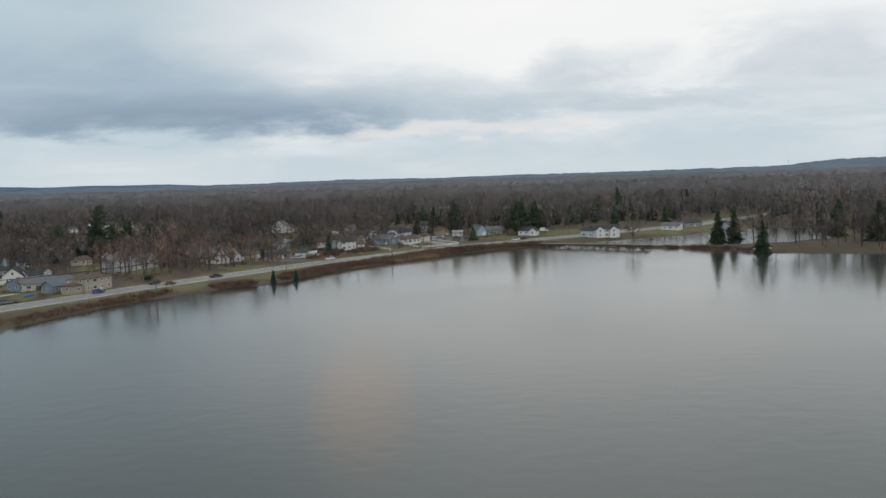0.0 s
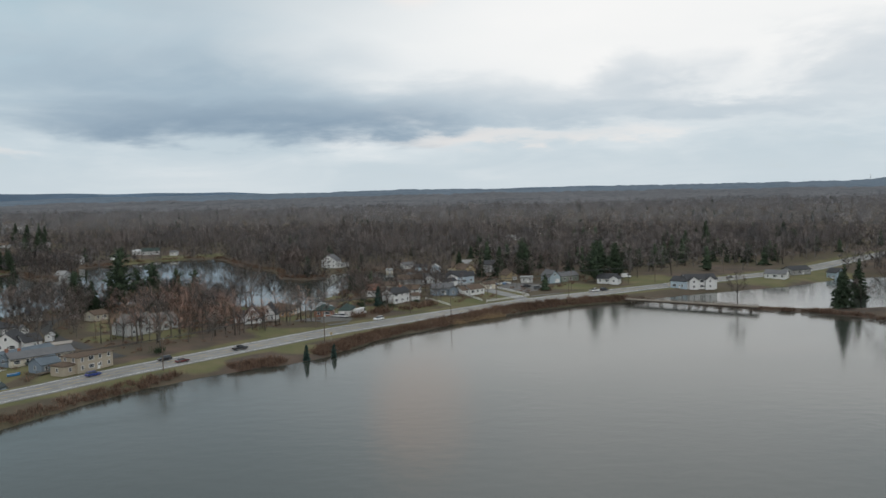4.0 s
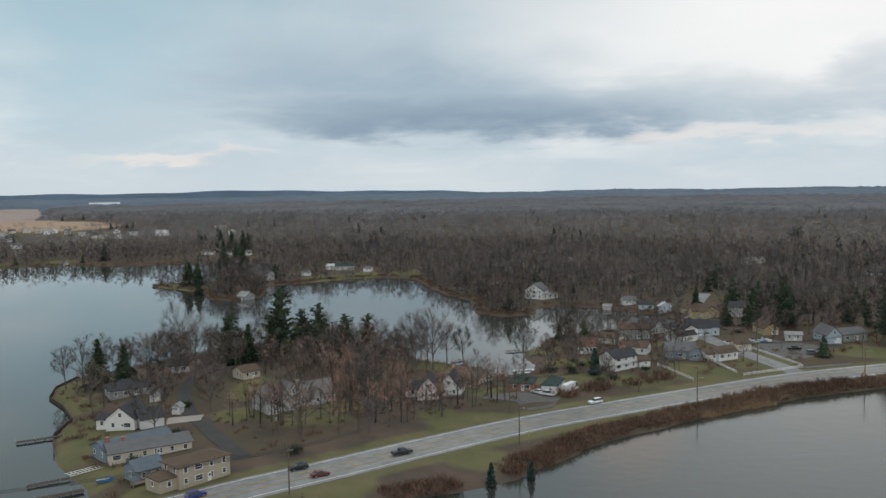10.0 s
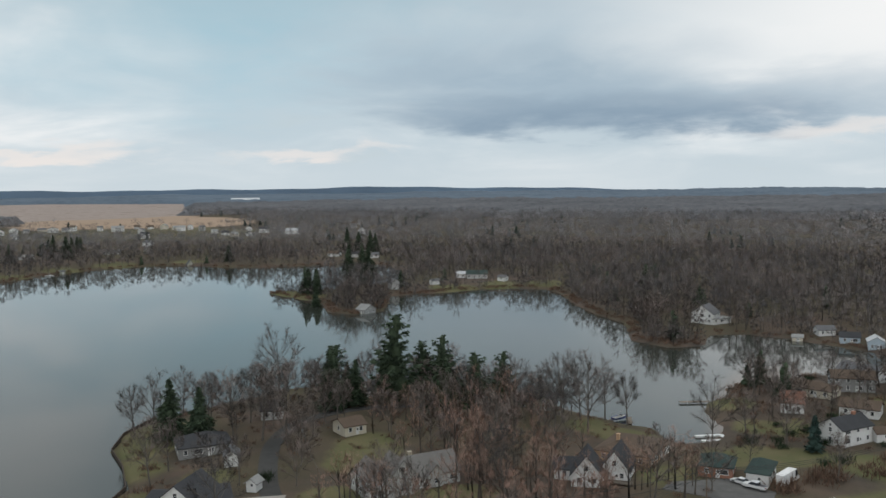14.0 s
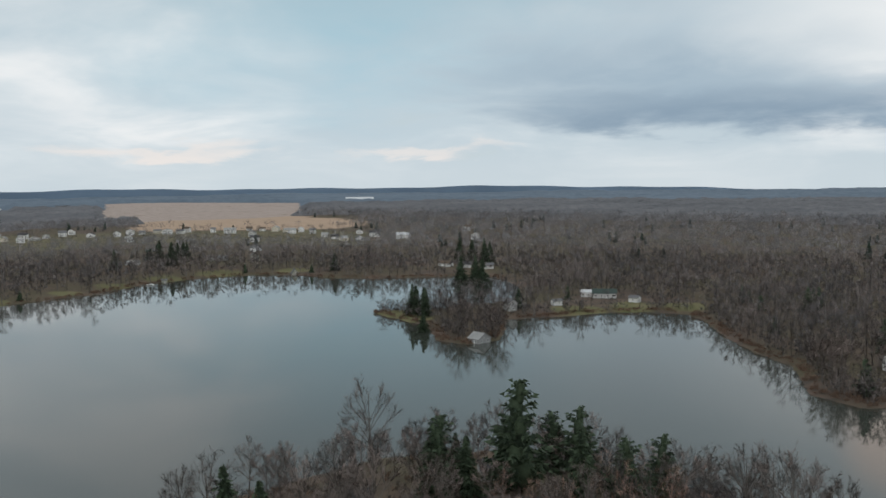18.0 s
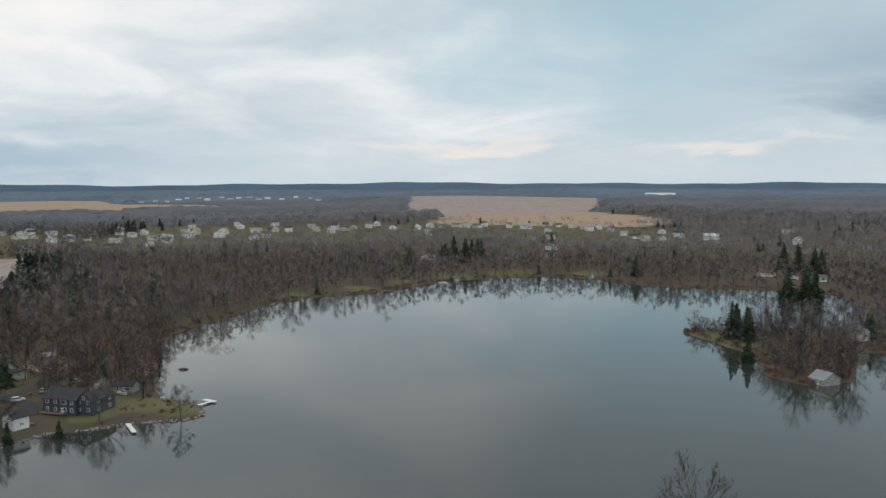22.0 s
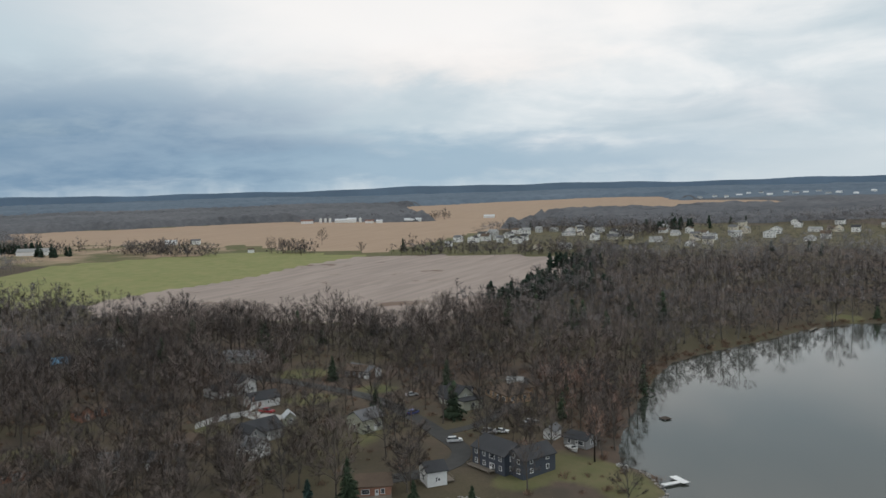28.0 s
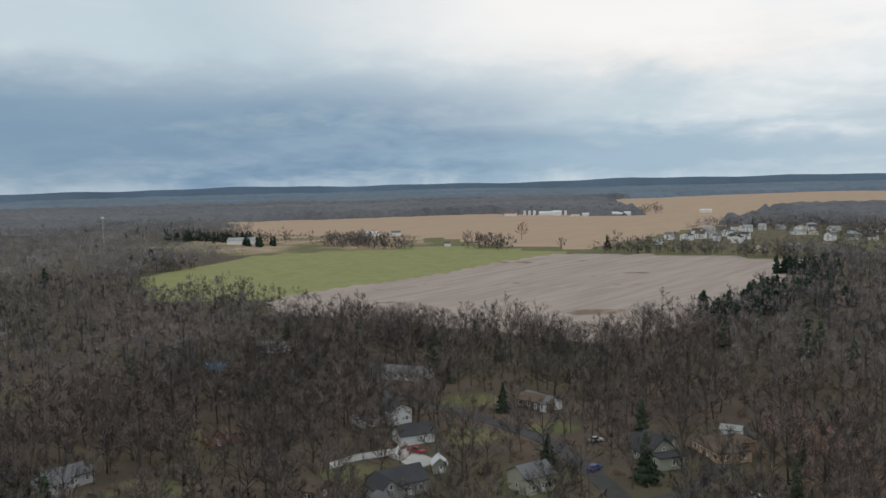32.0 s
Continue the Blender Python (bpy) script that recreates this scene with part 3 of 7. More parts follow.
def lines(core0, core1, step, lo, hi, grow=1.065, top=42.0):
    a = list(np.arange(core0, core1 + 0.1, step))
    s, up, dn = step, [], []
    x = a[-1]
    while x < hi:
        s = min(s * grow, top)
        x += s
        up.append(x)
    s, x = step, a[0]
    while x > lo:
        s = min(s * grow, top)
        x -= s
        dn.append(x)
    return np.array(dn[::-1] + a + up)


GX = lines(-780, 230, 4.0, -5000, 4600)
GY = lines(200, 930, 4.0, -4200, 4900)
XX, YY = np.meshgrid(GX, GY)
SD = np.empty(XX.shape)
near = (XX > -900) & (XX < 600) & (YY > -400) & (YY < 1050)
SD[near] = shore(XX[near], YY[near])
SD[~near] = np.maximum(40.0, np.hypot(np.maximum(np.maximum(-760 - XX[~near], XX[~near] - 460), 0), np.maximum(np.maximum(-280 - YY[~near], YY[~near] - 940), 0)))
ZZ = height(XX, YY, SD)


def ground(x, y):
    """The height of the ground sheet at a place."""
    i = int(np.clip(np.searchsorted(GX, x) - 1, 0, len(GX) - 2))
    j = int(np.clip(np.searchsorted(GY, y) - 1, 0, len(GY) - 2))
    u, v = (x - GX[i]) / (GX[i + 1] - GX[i]), (y - GY[j]) / (GY[j + 1] - GY[j])
    return float(ZZ[j, i] * (1 - u) * (1 - v) + ZZ[j, i + 1] * u * (1 - v) + ZZ[j + 1, i] * (1 - u) * v + ZZ[j + 1, i + 1] * u * v)


def ground_many(x, y):
    i = np.clip(np.searchsorted(GX, x) - 1, 0, len(GX) - 2)
    j = np.clip(np.searchsorted(GY, y) - 1, 0, len(GY) - 2)
    u, v = (x - GX[i]) / (GX[i + 1] - GX[i]), (y - GY[j]) / (GY[j + 1] - GY[j])
    return ZZ[j, i] * (1 - u) * (1 - v) + ZZ[j, i + 1] * u * (1 - v) + ZZ[j + 1, i] * (1 - u) * v + ZZ[j + 1, i + 1] * u * v


def shore_many(x, y):
    i = np.clip(np.searchsorted(GX, x) - 1, 0, len(GX) - 2)
    j = np.clip(np.searchsorted(GY, y) - 1, 0, len(GY) - 2)
    return SD[j, i]


# what grows where: one weight a kind for each vertex of the sheet
LAWNS = [(-158, 392, 12), (-175, 388, 10), (-150, 405, 8), (-205, 362, 10), (-214, 388, 9), (-100, 500, 9), (-88, 505, 9), (-66, 545, 8), (-48, 535, 8), (-250, 402, 13), (-262, 415, 12), (-240, 384, 12), (-222, 364, 12), (-200, 345, 14), (-180, 332, 12), (-158, 326, 10), (-190, 425, 14), (-186, 412, 9), (-146, 392, 8), (-105, 404, 14), (-118, 408, 8),
         (-92, 372, 10), (-120, 345, 12), (-134, 322, 9), (-112, 440, 10), (-132, 474, 10), (-146, 478, 10), (-98, 466, 14), (-92, 500, 10), (-86, 472, 12), (-66, 470, 13), (-46, 492, 16), (-24, 515, 16), (-112, 525, 10),
         (-20, 545, 14), (14, 548, 16), (60, 575, 22), (120, 575, 22), (160, 600, 26), (-440, 700, 16), (-420, 692, 14), (-350, 770, 20), (-330, 800, 18), (-300, 815, 16), (-690, 850, 18),
         (-735, 800, 24), (-740, 745, 20), (-730, 690, 18), (-718, 640, 13), (-712, 585, 12), (-468, 412, 15), (-456, 422, 12), (-500, 345, 11), (-545, 322, 11), (-560, 345, 9), (-505, 296, 9), (-585, 310, 12), (-460, 395, 9), (-480, 250, 14), (-530, 240, 11)]
lawn = np.zeros(XX.shape)
for lx, ly, lr in LAWNS:
    lawn = np.maximum(lawn, np.clip(1.35 - np.hypot(XX - lx, YY - ly) / lr + 0.25 * wobble(XX, YY, 23.0, 5.0), 0, 1))
hd = seg_dist(HIGHWAY, XX, YY)
lawn = np.maximum(lawn, np.clip((15 - hd) / 4, 0, 1) * 0.7)
wheat = inside(WINTER_WHEAT, XX, YY).astype(float)
lawn = np.maximum(lawn, 0.5 * inside(VILLAGE, XX, YY))
lawn = np.maximum(lawn, 0.8 * (inside(MEADOW, XX, YY) | inside(FARMLAND, XX, YY)))
plough = (inside(PLOUGHED, XX, YY) | inside(PLAIN_FAR, XX, YY)).astype(float)
straw = (inside(STUBBLE, XX, YY) | inside(STUBBLE_FAR, XX, YY) | inside(GOLD_FIELD, XX, YY)).astype(float)
straw = np.maximum(straw, 0.36 * inside(MEADOW, XX, YY))
me = bpy.data.meshes.new("ground")
ny, nx = XX.shape
idx = np.arange(ny * nx).reshape(ny, nx)
quads = np.stack([idx[:-1, :-1], idx[:-1, 1:], idx[1:, 1:], idx[1:, :-1]], -1).reshape(-1, 4)
tris = np.concatenate([quads[:, (0, 1, 2)], quads[:, (0, 2, 3)]])

gm = bpy.data.materials.new("ground_cover")
nt, N, L, bsdf = nodes_of(gm)
tc = N.new("ShaderNodeTexCoord")


def gnoise(scale, detail=4.0, rough=0.6):
    n = N.new("ShaderNodeTexNoise")
    n.inputs["Scale"].default_value, n.inputs["Detail"].default_value, n.inputs["Roughness"].default_value = scale, detail, rough
    L.new(tc.outputs["Object"], n.inputs["Vector"])
    return n.outputs["Fac"]


def gmix(fac, a, b):
    n = N.new("ShaderNodeMix")
    n.data_type = "RGBA"
    for i, s in ((0, fac), (6, a), (7, b)):
        if isinstance(s, tuple):
            n.inputs[i].default_value = (*s, 1)
        else:
            L.new(s, n.inputs[i])
    return n.outputs[2]


def grange(v, a, b):
    n = N.new("ShaderNodeMapRange")
    n.inputs["From Min"].default_value, n.inputs["From Max"].default_value = a, b
    L.new(v, n.inputs["Value"])
    return n.outputs["Result"]


def weight(name, jag, lo=0.35, hi=0.65):
    a = N.new("ShaderNodeAttribute")
    a.attribute_name = name
    n = N.new("ShaderNodeMath")
    n.operation = "MULTIPLY_ADD"
    L.new(jag, n.inputs[0])
    n.inputs[1].default_value = 0.5
    L.new(a.outputs["Fac"], n.inputs[2])
    return grange(n.outputs[0], lo + 0.25, hi + 0.25)


nf, nm_, nb_ = gnoise(1.4, 5), gnoise(0.09, 5), gnoise(0.013, 4)
litter = gmix(grange(nm_, 0.35, 0.65), (0.074, 0.062, 0.052), (0.122, 0.088, 0.068))
litter = gmix(grange(nb_, 0.42, 0.6), litter, gmix(grange(nf, 0.3, 0.7), (0.072, 0.066, 0.042), (0.105, 0.086, 0.056)))
grass = gmix(grange(nm_, 0.35, 0.66), (0.092, 0.098, 0.046), (0.165, 0.134, 0.080))
grass = gmix(grange(nf, 0.3, 0.8), grass, (0.122, 0.122, 0.058))
wheatc = gmix(grange(nm_, 0.3, 0.7), (0.178, 0.196, 0.078), (0.250, 0.232, 0.110))
mp = N.new("ShaderNodeMapping")
turn = N.new("ShaderNodeMapping")
turn.inputs["Rotation"].default_value[2] = radians(22.6)
L.new(tc.outputs["Object"], turn.inputs["Vector"])
mp.inputs["Scale"].default_value = (0.010, 0.15, 1)
L.new(turn.outputs[0], mp.inputs["Vector"])
row = N.new("ShaderNodeTexNoise")
row.inputs["Scale"].default_value, row.inputs["Detail"].default_value = 1.0, 5
L.new(mp.outputs[0], row.inputs["Vector"])
ploughc = gmix(grange(row.outputs["Fac"], 0.36, 0.64), (0.275, 0.224, 0.198), (0.345, 0.280, 0.245))
ploughc = gmix(grange(gnoise(0.022, 3), 0.62, 0.70), ploughc, (0.17, 0.12, 0.095))
strawc = gmix(grange(row.outputs["Fac"], 0.3, 0.7), (0.315, 0.225, 0.162), (0.375, 0.272, 0.196))
col = gmix(weight("lawn", nm_), litter, grass)
col = gmix(weight("wheat", nb_, 0.3, 0.4), col, wheatc)
col = gmix(weight("straw", nb_, 0.3, 0.4), col, strawc)
col = gmix(weight("plough", nb_, 0.3, 0.4), col, ploughc)
L.new(col, bsdf.inputs["Base Color"])
bsdf.inputs["Roughness"].default_value = 0.95
bsdf.inputs["Specular IOR Level"].default_value = 0.1
bp = N.new("ShaderNodeBump")
bp.inputs["Strength"].default_value, bp.inputs["Distance"].default_value = 0.35, 0.25
L.new(nf, bp.inputs["Height"])
L.new(bp.outputs["Normal"], bsdf.inputs["Normal"])
gme = tri_mesh("ground", np.stack([XX, YY, ZZ], -1).reshape(-1, 3), tris, gm)
for nm2, arr in (("lawn", lawn), ("wheat", wheat), ("plough", plough), ("straw", straw)):
    at = gme.attributes.new(nm2, "FLOAT", "POINT")
    at.data.foreach_set("value", arr.astype(np.float32).ravel())
gme.polygons.foreach_set("use_smooth", np.ones(len(gme.polygons), bool))
tagged(new("ground", gme), "late-autumn ground of leaf litter, lawns and farm fields", "ground", kind="structure")

# water sheet
wv = MB()
wv.poly([(-800, -400, 0), (600, -400, 0), (600, 1000, 0), (-800, 1000, 0)])
tagged(new("water", wv.mesh("water", M["water"])), "still grey lake water under an overcast sky", "lake", kind="structure")


# ---- roads ----
def smooth_line(pts, step=4.0):
    pts = [Vector(p) for p in pts]
    out = []
    for i in range(len(pts) - 1):
        p0, p1, p2, p3 = pts[max(i - 1, 0)], pts[i], pts[i + 1], pts[min(i + 2, len(pts) - 1)]
        n = max(2, int((p2 - p1).length / step))
        for k in range(n):
            t = k / n
            out.append(0.5 * ((2 * p1) + (p2 - p0) * t + (2 * p0 - 5 * p1 + 4 * p2 - p3) * t * t + (3 * p1 - p0 - 3 * p2 + p3) * t ** 3))
    return out + [pts[-1]]


def ribbon(pts, off, width, lift, thick=0.12, dash=None, flat=None):
    """A strip of the given width beside a line, laid on the ground, with thickness."""
    mb = MB()
    n = len(pts)
    acc = 0.0
    prev = None
    for i in range(n):
        d = (pts[min(i + 1, n - 1)] - pts[max(i - 1, 0)]).normalized()
        s = Vector((-d.y, d.x))
        if i:
            acc += (pts[i] - pts[i - 1]).length
        a, b = pts[i] + s * (off - width / 2), pts[i] + s * (off + width / 2)
        za, zb = (flat, flat) if flat is not None else (ground(*a), ground(*b))
        cur = ((a.x, a.y, za + lift), (b.x, b.y, zb + lift))
        if prev and (dash is None or (acc % dash[1]) < dash[0]):
            (p, q), (r, t) = prev, cur
            dn = lambda v: (v[0], v[1], v[2] - thick)
            mb.poly((p, r, t, q))
            mb.poly((p, dn(p), dn(r), r))
            mb.poly((q, t, dn(t), dn(q)))
        prev = cur
    return mb


def road(name, pts, width, material, label, lift=0.12, step=4.0):
    ob = new(name, ribbon(smooth_line(pts, step), 0, width, lift, 0.35).mesh(name, material))
    return tagged(ob, label, "road", kind="structure")


hl = smooth_line(HIGHWAY)
hw = road("road", HIGHWAY, 15.5, M["asphalt"], "weathered grey asphalt three-lane highway with painted lines")
for off in (-6.3, 6.3):
    part("edge_line", ribbon(smooth_line(HIGHWAY, 4.0), off, 0.22, 0.2, 0.02), M["paint_white"], hw, "white painted edge line")
for off in (-1.9, 1.9):
    part("lane_line", ribbon(smooth_line(HIGHWAY, 4.0), off, 0.2, 0.2, 0.02), M["paint_yellow"], hw, "faded yellow lane line")
    part("lane_dash", ribbon(smooth_line(HIGHWAY, 3.0), off * 0.8, 0.2, 0.2, 0.01, dash=(3.0, 12.0)), M["paint_yellow"], hw)
road("side_road", SIDE_ROAD, 8.0, M["asphalt"], "grey asphalt side street")
road("lake_drive", LAKE_DRIVE, 5.0, M["asphalt_dark"], "narrow dark asphalt lane through the trees")
road("west_drive", WEST_DRIVE, 6.0, M["asphalt_dark"], "dark asphalt residential street between bare trees")
road("west_lane", WEST_LANE, 4.0, M["asphalt_dark"], "dark asphalt driveway")


def paved(name, poly, material, label, lift=0.15):
    """A flat paved patch with its edges let into the ground."""
    mb = MB()
    top = [(x, y, ground(x, y) + lift) for x, y in poly]
    c = (sum(p[0] for p in poly) / len(poly), sum(p[1] for p in poly) / len(poly))
    mid = (*c, ground(*c) + lift)
    for p, q in zip(top, top[1:] + top[:1]):
        mb.poly([p, q, mid])
        mb.poly([p, (p[0], p[1], p[2] - 0.6), (q[0], q[1], q[2] - 0.6), q])
    return tagged(new(name, mb.mesh(name, material)), label, "parking", kind="structure")

# ---- trees ----
def prism_arrays(segs, k=3):
    """Tapered k-sided prisms for many branch segments at once: rows of ax ay az bx by bz ra rb."""
    s = np.asarray(segs, float)
    a, b, ra, rb = s[:, 0:3], s[:, 3:6], s[:, 6:7], s[:, 7:8]
    d = b - a
    d /= np.linalg.norm(d, axis=1, keepdims=True) + 1e-9
    h = np.where(np.abs(d[:, 2:3]) < 0.9, np.array([[0, 0, 1.0]]), np.array([[1.0, 0, 0]]))
    u = np.cross(d, h)
    u /= np.linalg.norm(u, axis=1, keepdims=True) + 1e-9
    w = np.cross(d, u)
    vs = []
    for p, r in ((a, ra), (b, rb)):
        for i in range(k):
            t = 2 * math.pi * i / k
            vs.append(p + u * math.cos(t) * r + w * math.sin(t) * r)
    V = np.stack(vs, 1).reshape(-1, 3)
    base = np.arange(len(s))[:, None] * (2 * k)
    F = []
    for i in range(k):
        j = (i + 1) % k
        F += [base + [i, j, k + j], base + [i, k + j, k + i]]
    return V, np.concatenate(F)


def slivers(p, d, length, width, r):
    """Thin three-cornered twigs from p along d."""
    d = d / (np.linalg.norm(d, axis=1, keepdims=True) + 1e-9)
    u = np.cross(d, r.normal(size=d.shape))
    u /= np.linalg.norm(u, axis=1, keepdims=True) + 1e-9
    V = np.stack([p - u * width / 2, p + u * width / 2, p + d * length], 1).reshape(-1, 3)
    return V, np.arange(len(V)).reshape(-1, 3)


def bare_tree(seed, h, R, limbs=9, subs=7, twigs=1500, tw=0.05, tl=1.5, k=3, fork=0.22, solid=True, high=0.43, sweep=-0.42, wild=0.62):
    """A leafless tree: a trunk that forks into ascending limbs, branches and a rounded shell of fine twigs. Returns wood and twigs."""
    r = np.random.default_rng(seed)
    rad = h * 0.0125 + 0.06
    mid_c, axes = np.array([0, 0, h * (1 - high)]), np.array([R, R, h * high])
    lean = np.array([r.normal(0, 0.03 * h), r.normal(0, 0.03 * h), 0])
    f0 = h * (fork + r.uniform(-0.04, 0.06))
    stem = [np.zeros(3), lean * 0.3 + [0, 0, f0 * 0.5], lean * 0.6 + [0, 0, f0], lean * 1.1 + [0, 0, h * 0.58], lean * 1.3 + [0, 0, h * 0.82]]
    rr = [rad * 1.2, rad * 0.95, rad * 0.85, rad * 0.42, rad * 0.12]
    segs = [[*stem[i], *stem[i + 1], rr[i], rr[i + 1]] for i in range(4)]
    thin, ends = [], []
    stem = np.array(stem)
    for i in range(limbs):
        g = (i + r.uniform(0.2, 0.8)) / limbs
        az = i * 2.4 + r.uniform(-0.4, 0.4)
        up = sweep + (0.94 - sweep) * g
        flat = math.sqrt(max(0.05, 1 - min(1.0, up) ** 2))
        tip = mid_c + lean + axes * np.array([math.cos(az) * flat, math.sin(az) * flat, up]) * r.uniform(0.72, 0.98)
        z0 = f0 + (h * 0.62 - f0) * g * r.uniform(0.5, 1.0)
        b = np.array([np.interp(z0, stem[:, 2], stem[:, c]) for c in range(3)])
        ctrl = b + (tip - b) * np.array([0.42, 0.42, 0.62]) + r.normal(0, 0.03 * h, 3)
        tt = np.linspace(0, 1, 4)[:, None]
        pts = b * (1 - tt) ** 2 + ctrl * 2 * tt * (1 - tt) + tip * tt ** 2
        lr = rad * 0.55 * (1 - 0.45 * g)
        lrs = [lr, lr * 0.66, lr * 0.38, lr * 0.12]
        segs += [[*pts[j], *pts[j + 1], lrs[j], lrs[j + 1]] for j in range(3)]
        ends.append(np.r_[pts[2], tip])
        for j in range(subs):
            t = r.uniform(0.3, 0.98)
            c = b * (1 - t) ** 2 + ctrl * 2 * t * (1 - t) + tip * t ** 2
            out = (c - mid_c + [0, 0, 0.25 * h]) / np.linalg.norm(c - mid_c + [0, 0, 0.25 * h])
            d = out + r.normal(0, 0.55, 3) + [0, 0, 0.25]
            ln = h * r.uniform(0.10, 0.24) * (1.2 - 0.5 * t)
            e = c + d / np.linalg.norm(d) * ln
            q = (e - mid_c - lean) / axes
            e = e * 0.45 + (mid_c + lean + q / np.linalg.norm(q) * axes * r.uniform(0.75, 1.0)) * 0.55
            (segs if solid else thin).append([*c, *e, lr * 0.26, lr * 0.08])
            ends.append(np.r_[c, e])
    ends = np.array(ends)
    pick = r.integers(0, len(ends), twigs)
    t = r.uniform(0.05, 1.0, (twigs, 1)) ** 0.6
    base = ends[pick, :3] * (1 - t) + ends[pick, 3:] * t
    d = ends[pick, 3:] - ends[pick, :3]
    d = d / (np.linalg.norm(d, axis=1, keepdims=True) + 1e-6) * 0.9 + r.normal(0, wild, (twigs, 3)) + np.array([0, 0, 0.25])
    ln = tl * r.uniform(0.5, 1.25, (twigs, 1))
    V, F = slivers(base, d, ln, tw * r.uniform(0.6, 1.4, (twigs, 1)), r)
    if thin:
        th = np.array(thin)
        V2, F2 = slivers(th[:, :3], th[:, 3:6] - th[:, :3], np.linalg.norm(th[:, 3:6] - th[:, :3], axis=1, keepdims=True), th[:, 6:7] * 2.4, r)
        V, F = np.concatenate([V, V2]), np.concatenate([F, F2 + len(V)])
    return prism_arrays(segs, k), (V, outward(V, F, mid_c), crown_normals(V, mid_c, axes))


def crown_normals(V, c, axes):
    """Normals that follow the rounded mass of a crown."""
    n = (V - c) / axes ** 2 * axes.mean() ** 2
    n /= np.linalg.norm(n, axis=1, keepdims=True) + 1e-9
    n = n + np.array([0, 0, 1.3])
    return n / np.linalg.norm(n, axis=1, keepdims=True)


def outward(V, F, c):
    """Winds each face so that it looks away from c."""
    n = np.cross(V[F[:, 1]] - V[F[:, 0]], V[F[:, 2]] - V[F[:, 0]])
    flip = ((V[F].mean(1) - c) * n).sum(1) < 0
    F = F.copy()
    F[flip] = F[flip][:, (0, 2, 1)]
    return F


_ico = bmesh.new()
bmesh.ops.create_icosphere(_ico, subdivisions=1, radius=1.0)
ICO_V = np.array([v.co[:] for v in _ico.verts])
ICO_F = np.array([[v.index for v in f.verts] for f in _ico.faces])
_ico.free()


def lumps(centres, radii, r):
    """Uneven rounded masses round the given centres."""
    V, F = [], []
    for i, (c, rad) in enumerate(zip(centres, radii)):
        V.append(np.asarray(c) + ICO_V * rad * r.uniform(0.7, 1.25, (len(ICO_V), 1)))
        F.append(ICO_F + i * len(ICO_V))
    return np.concatenate(V), np.concatenate(F)


def conifer(seed, h, R, tiers, per, gaps=0.0, droop=0.25, lift=0.0, start=0.08, power=0.85, wide=1.0, core=0.55):
    """Whorls of drooping boughs, each a fan of needle sprays, round a dense dark middle."""
    r = np.random.default_rng(seed)
    P, D, Ln, W = [], [], [], []
    for i in range(tiers):
        f = start + (1 - start) * (i + r.uniform(0, 0.7)) / tiers
        z = f * h
        rr = R * max(0.04, (1 - f)) ** power * r.uniform(0.75, 1.1)
        for j in range(max(4, int(per * (0.45 + 0.55 * (1 - f))))):
            if r.random() < gaps:
                continue
            az = r.uniform(0, 6.283)
            c, s = math.cos(az), math.sin(az)
            ln = rr * r.uniform(0.7, 1.15)
            n = max(2, int(ln / 0.6))
            for k in range(n):
                t = (k + 0.5) / n
                p = np.array([c * ln * t, s * ln * t, z - droop * ln * t * t + lift * ln * t])
                for side in (-1, 1):
                    a2 = az + side * r.uniform(0.3, 1.0)
                    P.append(p)
                    D.append([math.cos(a2), math.sin(a2), r.uniform(-0.55, 0.1)])
                    Ln.append(min(1.5, 0.5 + 0.55 * ln * (1 - t * 0.7)) * r.uniform(0.7, 1.2))
                    W.append(r.uniform(0.45, 0.8) * wide)
    P, D, Ln, W = np.array(P), np.array(D), np.array(Ln)[:, None], np.array(W)[:, None]
    leaf = slivers(P, D, Ln, W, r)
    if core:
        cs = [(r.normal(0, 0.25), r.normal(0, 0.25), h * (start + (0.93 - start) * (i + 0.5) / 6)) for i in range(6)]
        rs = [np.array([1, 1, 0]) * core * R * (1 - c[2] / h) ** power + np.array([0, 0, h * 0.13]) for c in cs]
        V, F = lumps(cs, rs, r)
        leaf = np.concatenate([leaf[0], V]), np.concatenate([leaf[1], F + len(leaf[0])])
    wood = prism_arrays([[0, 0, 0, 0, 0, h * 0.5, h * 0.014 + 0.05, h * 0.01], [0, 0, h * 0.5, 0, 0, h * 0.98, h * 0.01, 0.02]], 5)
    return wood, leaf


def tree_kind(name, arrays, bark, leaf):
    (wv_, wf), (lv, lf) = arrays[0], arrays[1][:2]
    return tri_mesh(name + "_trunk", wv_, wf, bark), tri_mesh(name + "_crown", lv, lf, leaf, normals=arrays[1][2] if len(arrays[1]) > 2 else None)


OAKS = [tree_kind("bare", bare_tree(20 + i, hh, sp, li, su, 2500, 0.08, 1.3, 3, lo), M["bark_pale"], M["twig_pale"])
        for i, (hh, sp, li, su, lo) in enumerate(((19, 7.0, 13, 10, 0.20), (21, 7.0, 13, 10, 0.24), (17, 7.2, 13, 10, 0.17), (22, 8.4, 14, 10, 0.20), (20, 5.6, 12, 10, 0.24), (15, 6.0, 12, 9, 0.17), (18, 5.0, 11, 9, 0.26)))]
# the same oaks in darker colours, dimmer light painted in for the west
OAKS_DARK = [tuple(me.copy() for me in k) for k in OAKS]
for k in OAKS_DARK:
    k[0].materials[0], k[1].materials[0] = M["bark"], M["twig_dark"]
RUSSET = [tree_kind("russet", bare_tree(40 + i, 12, 4.2, 9, 7, 1900, 0.07, 1.0, 3, 0.22), M["bark"], M["twig_red"]) for i in range(2)]
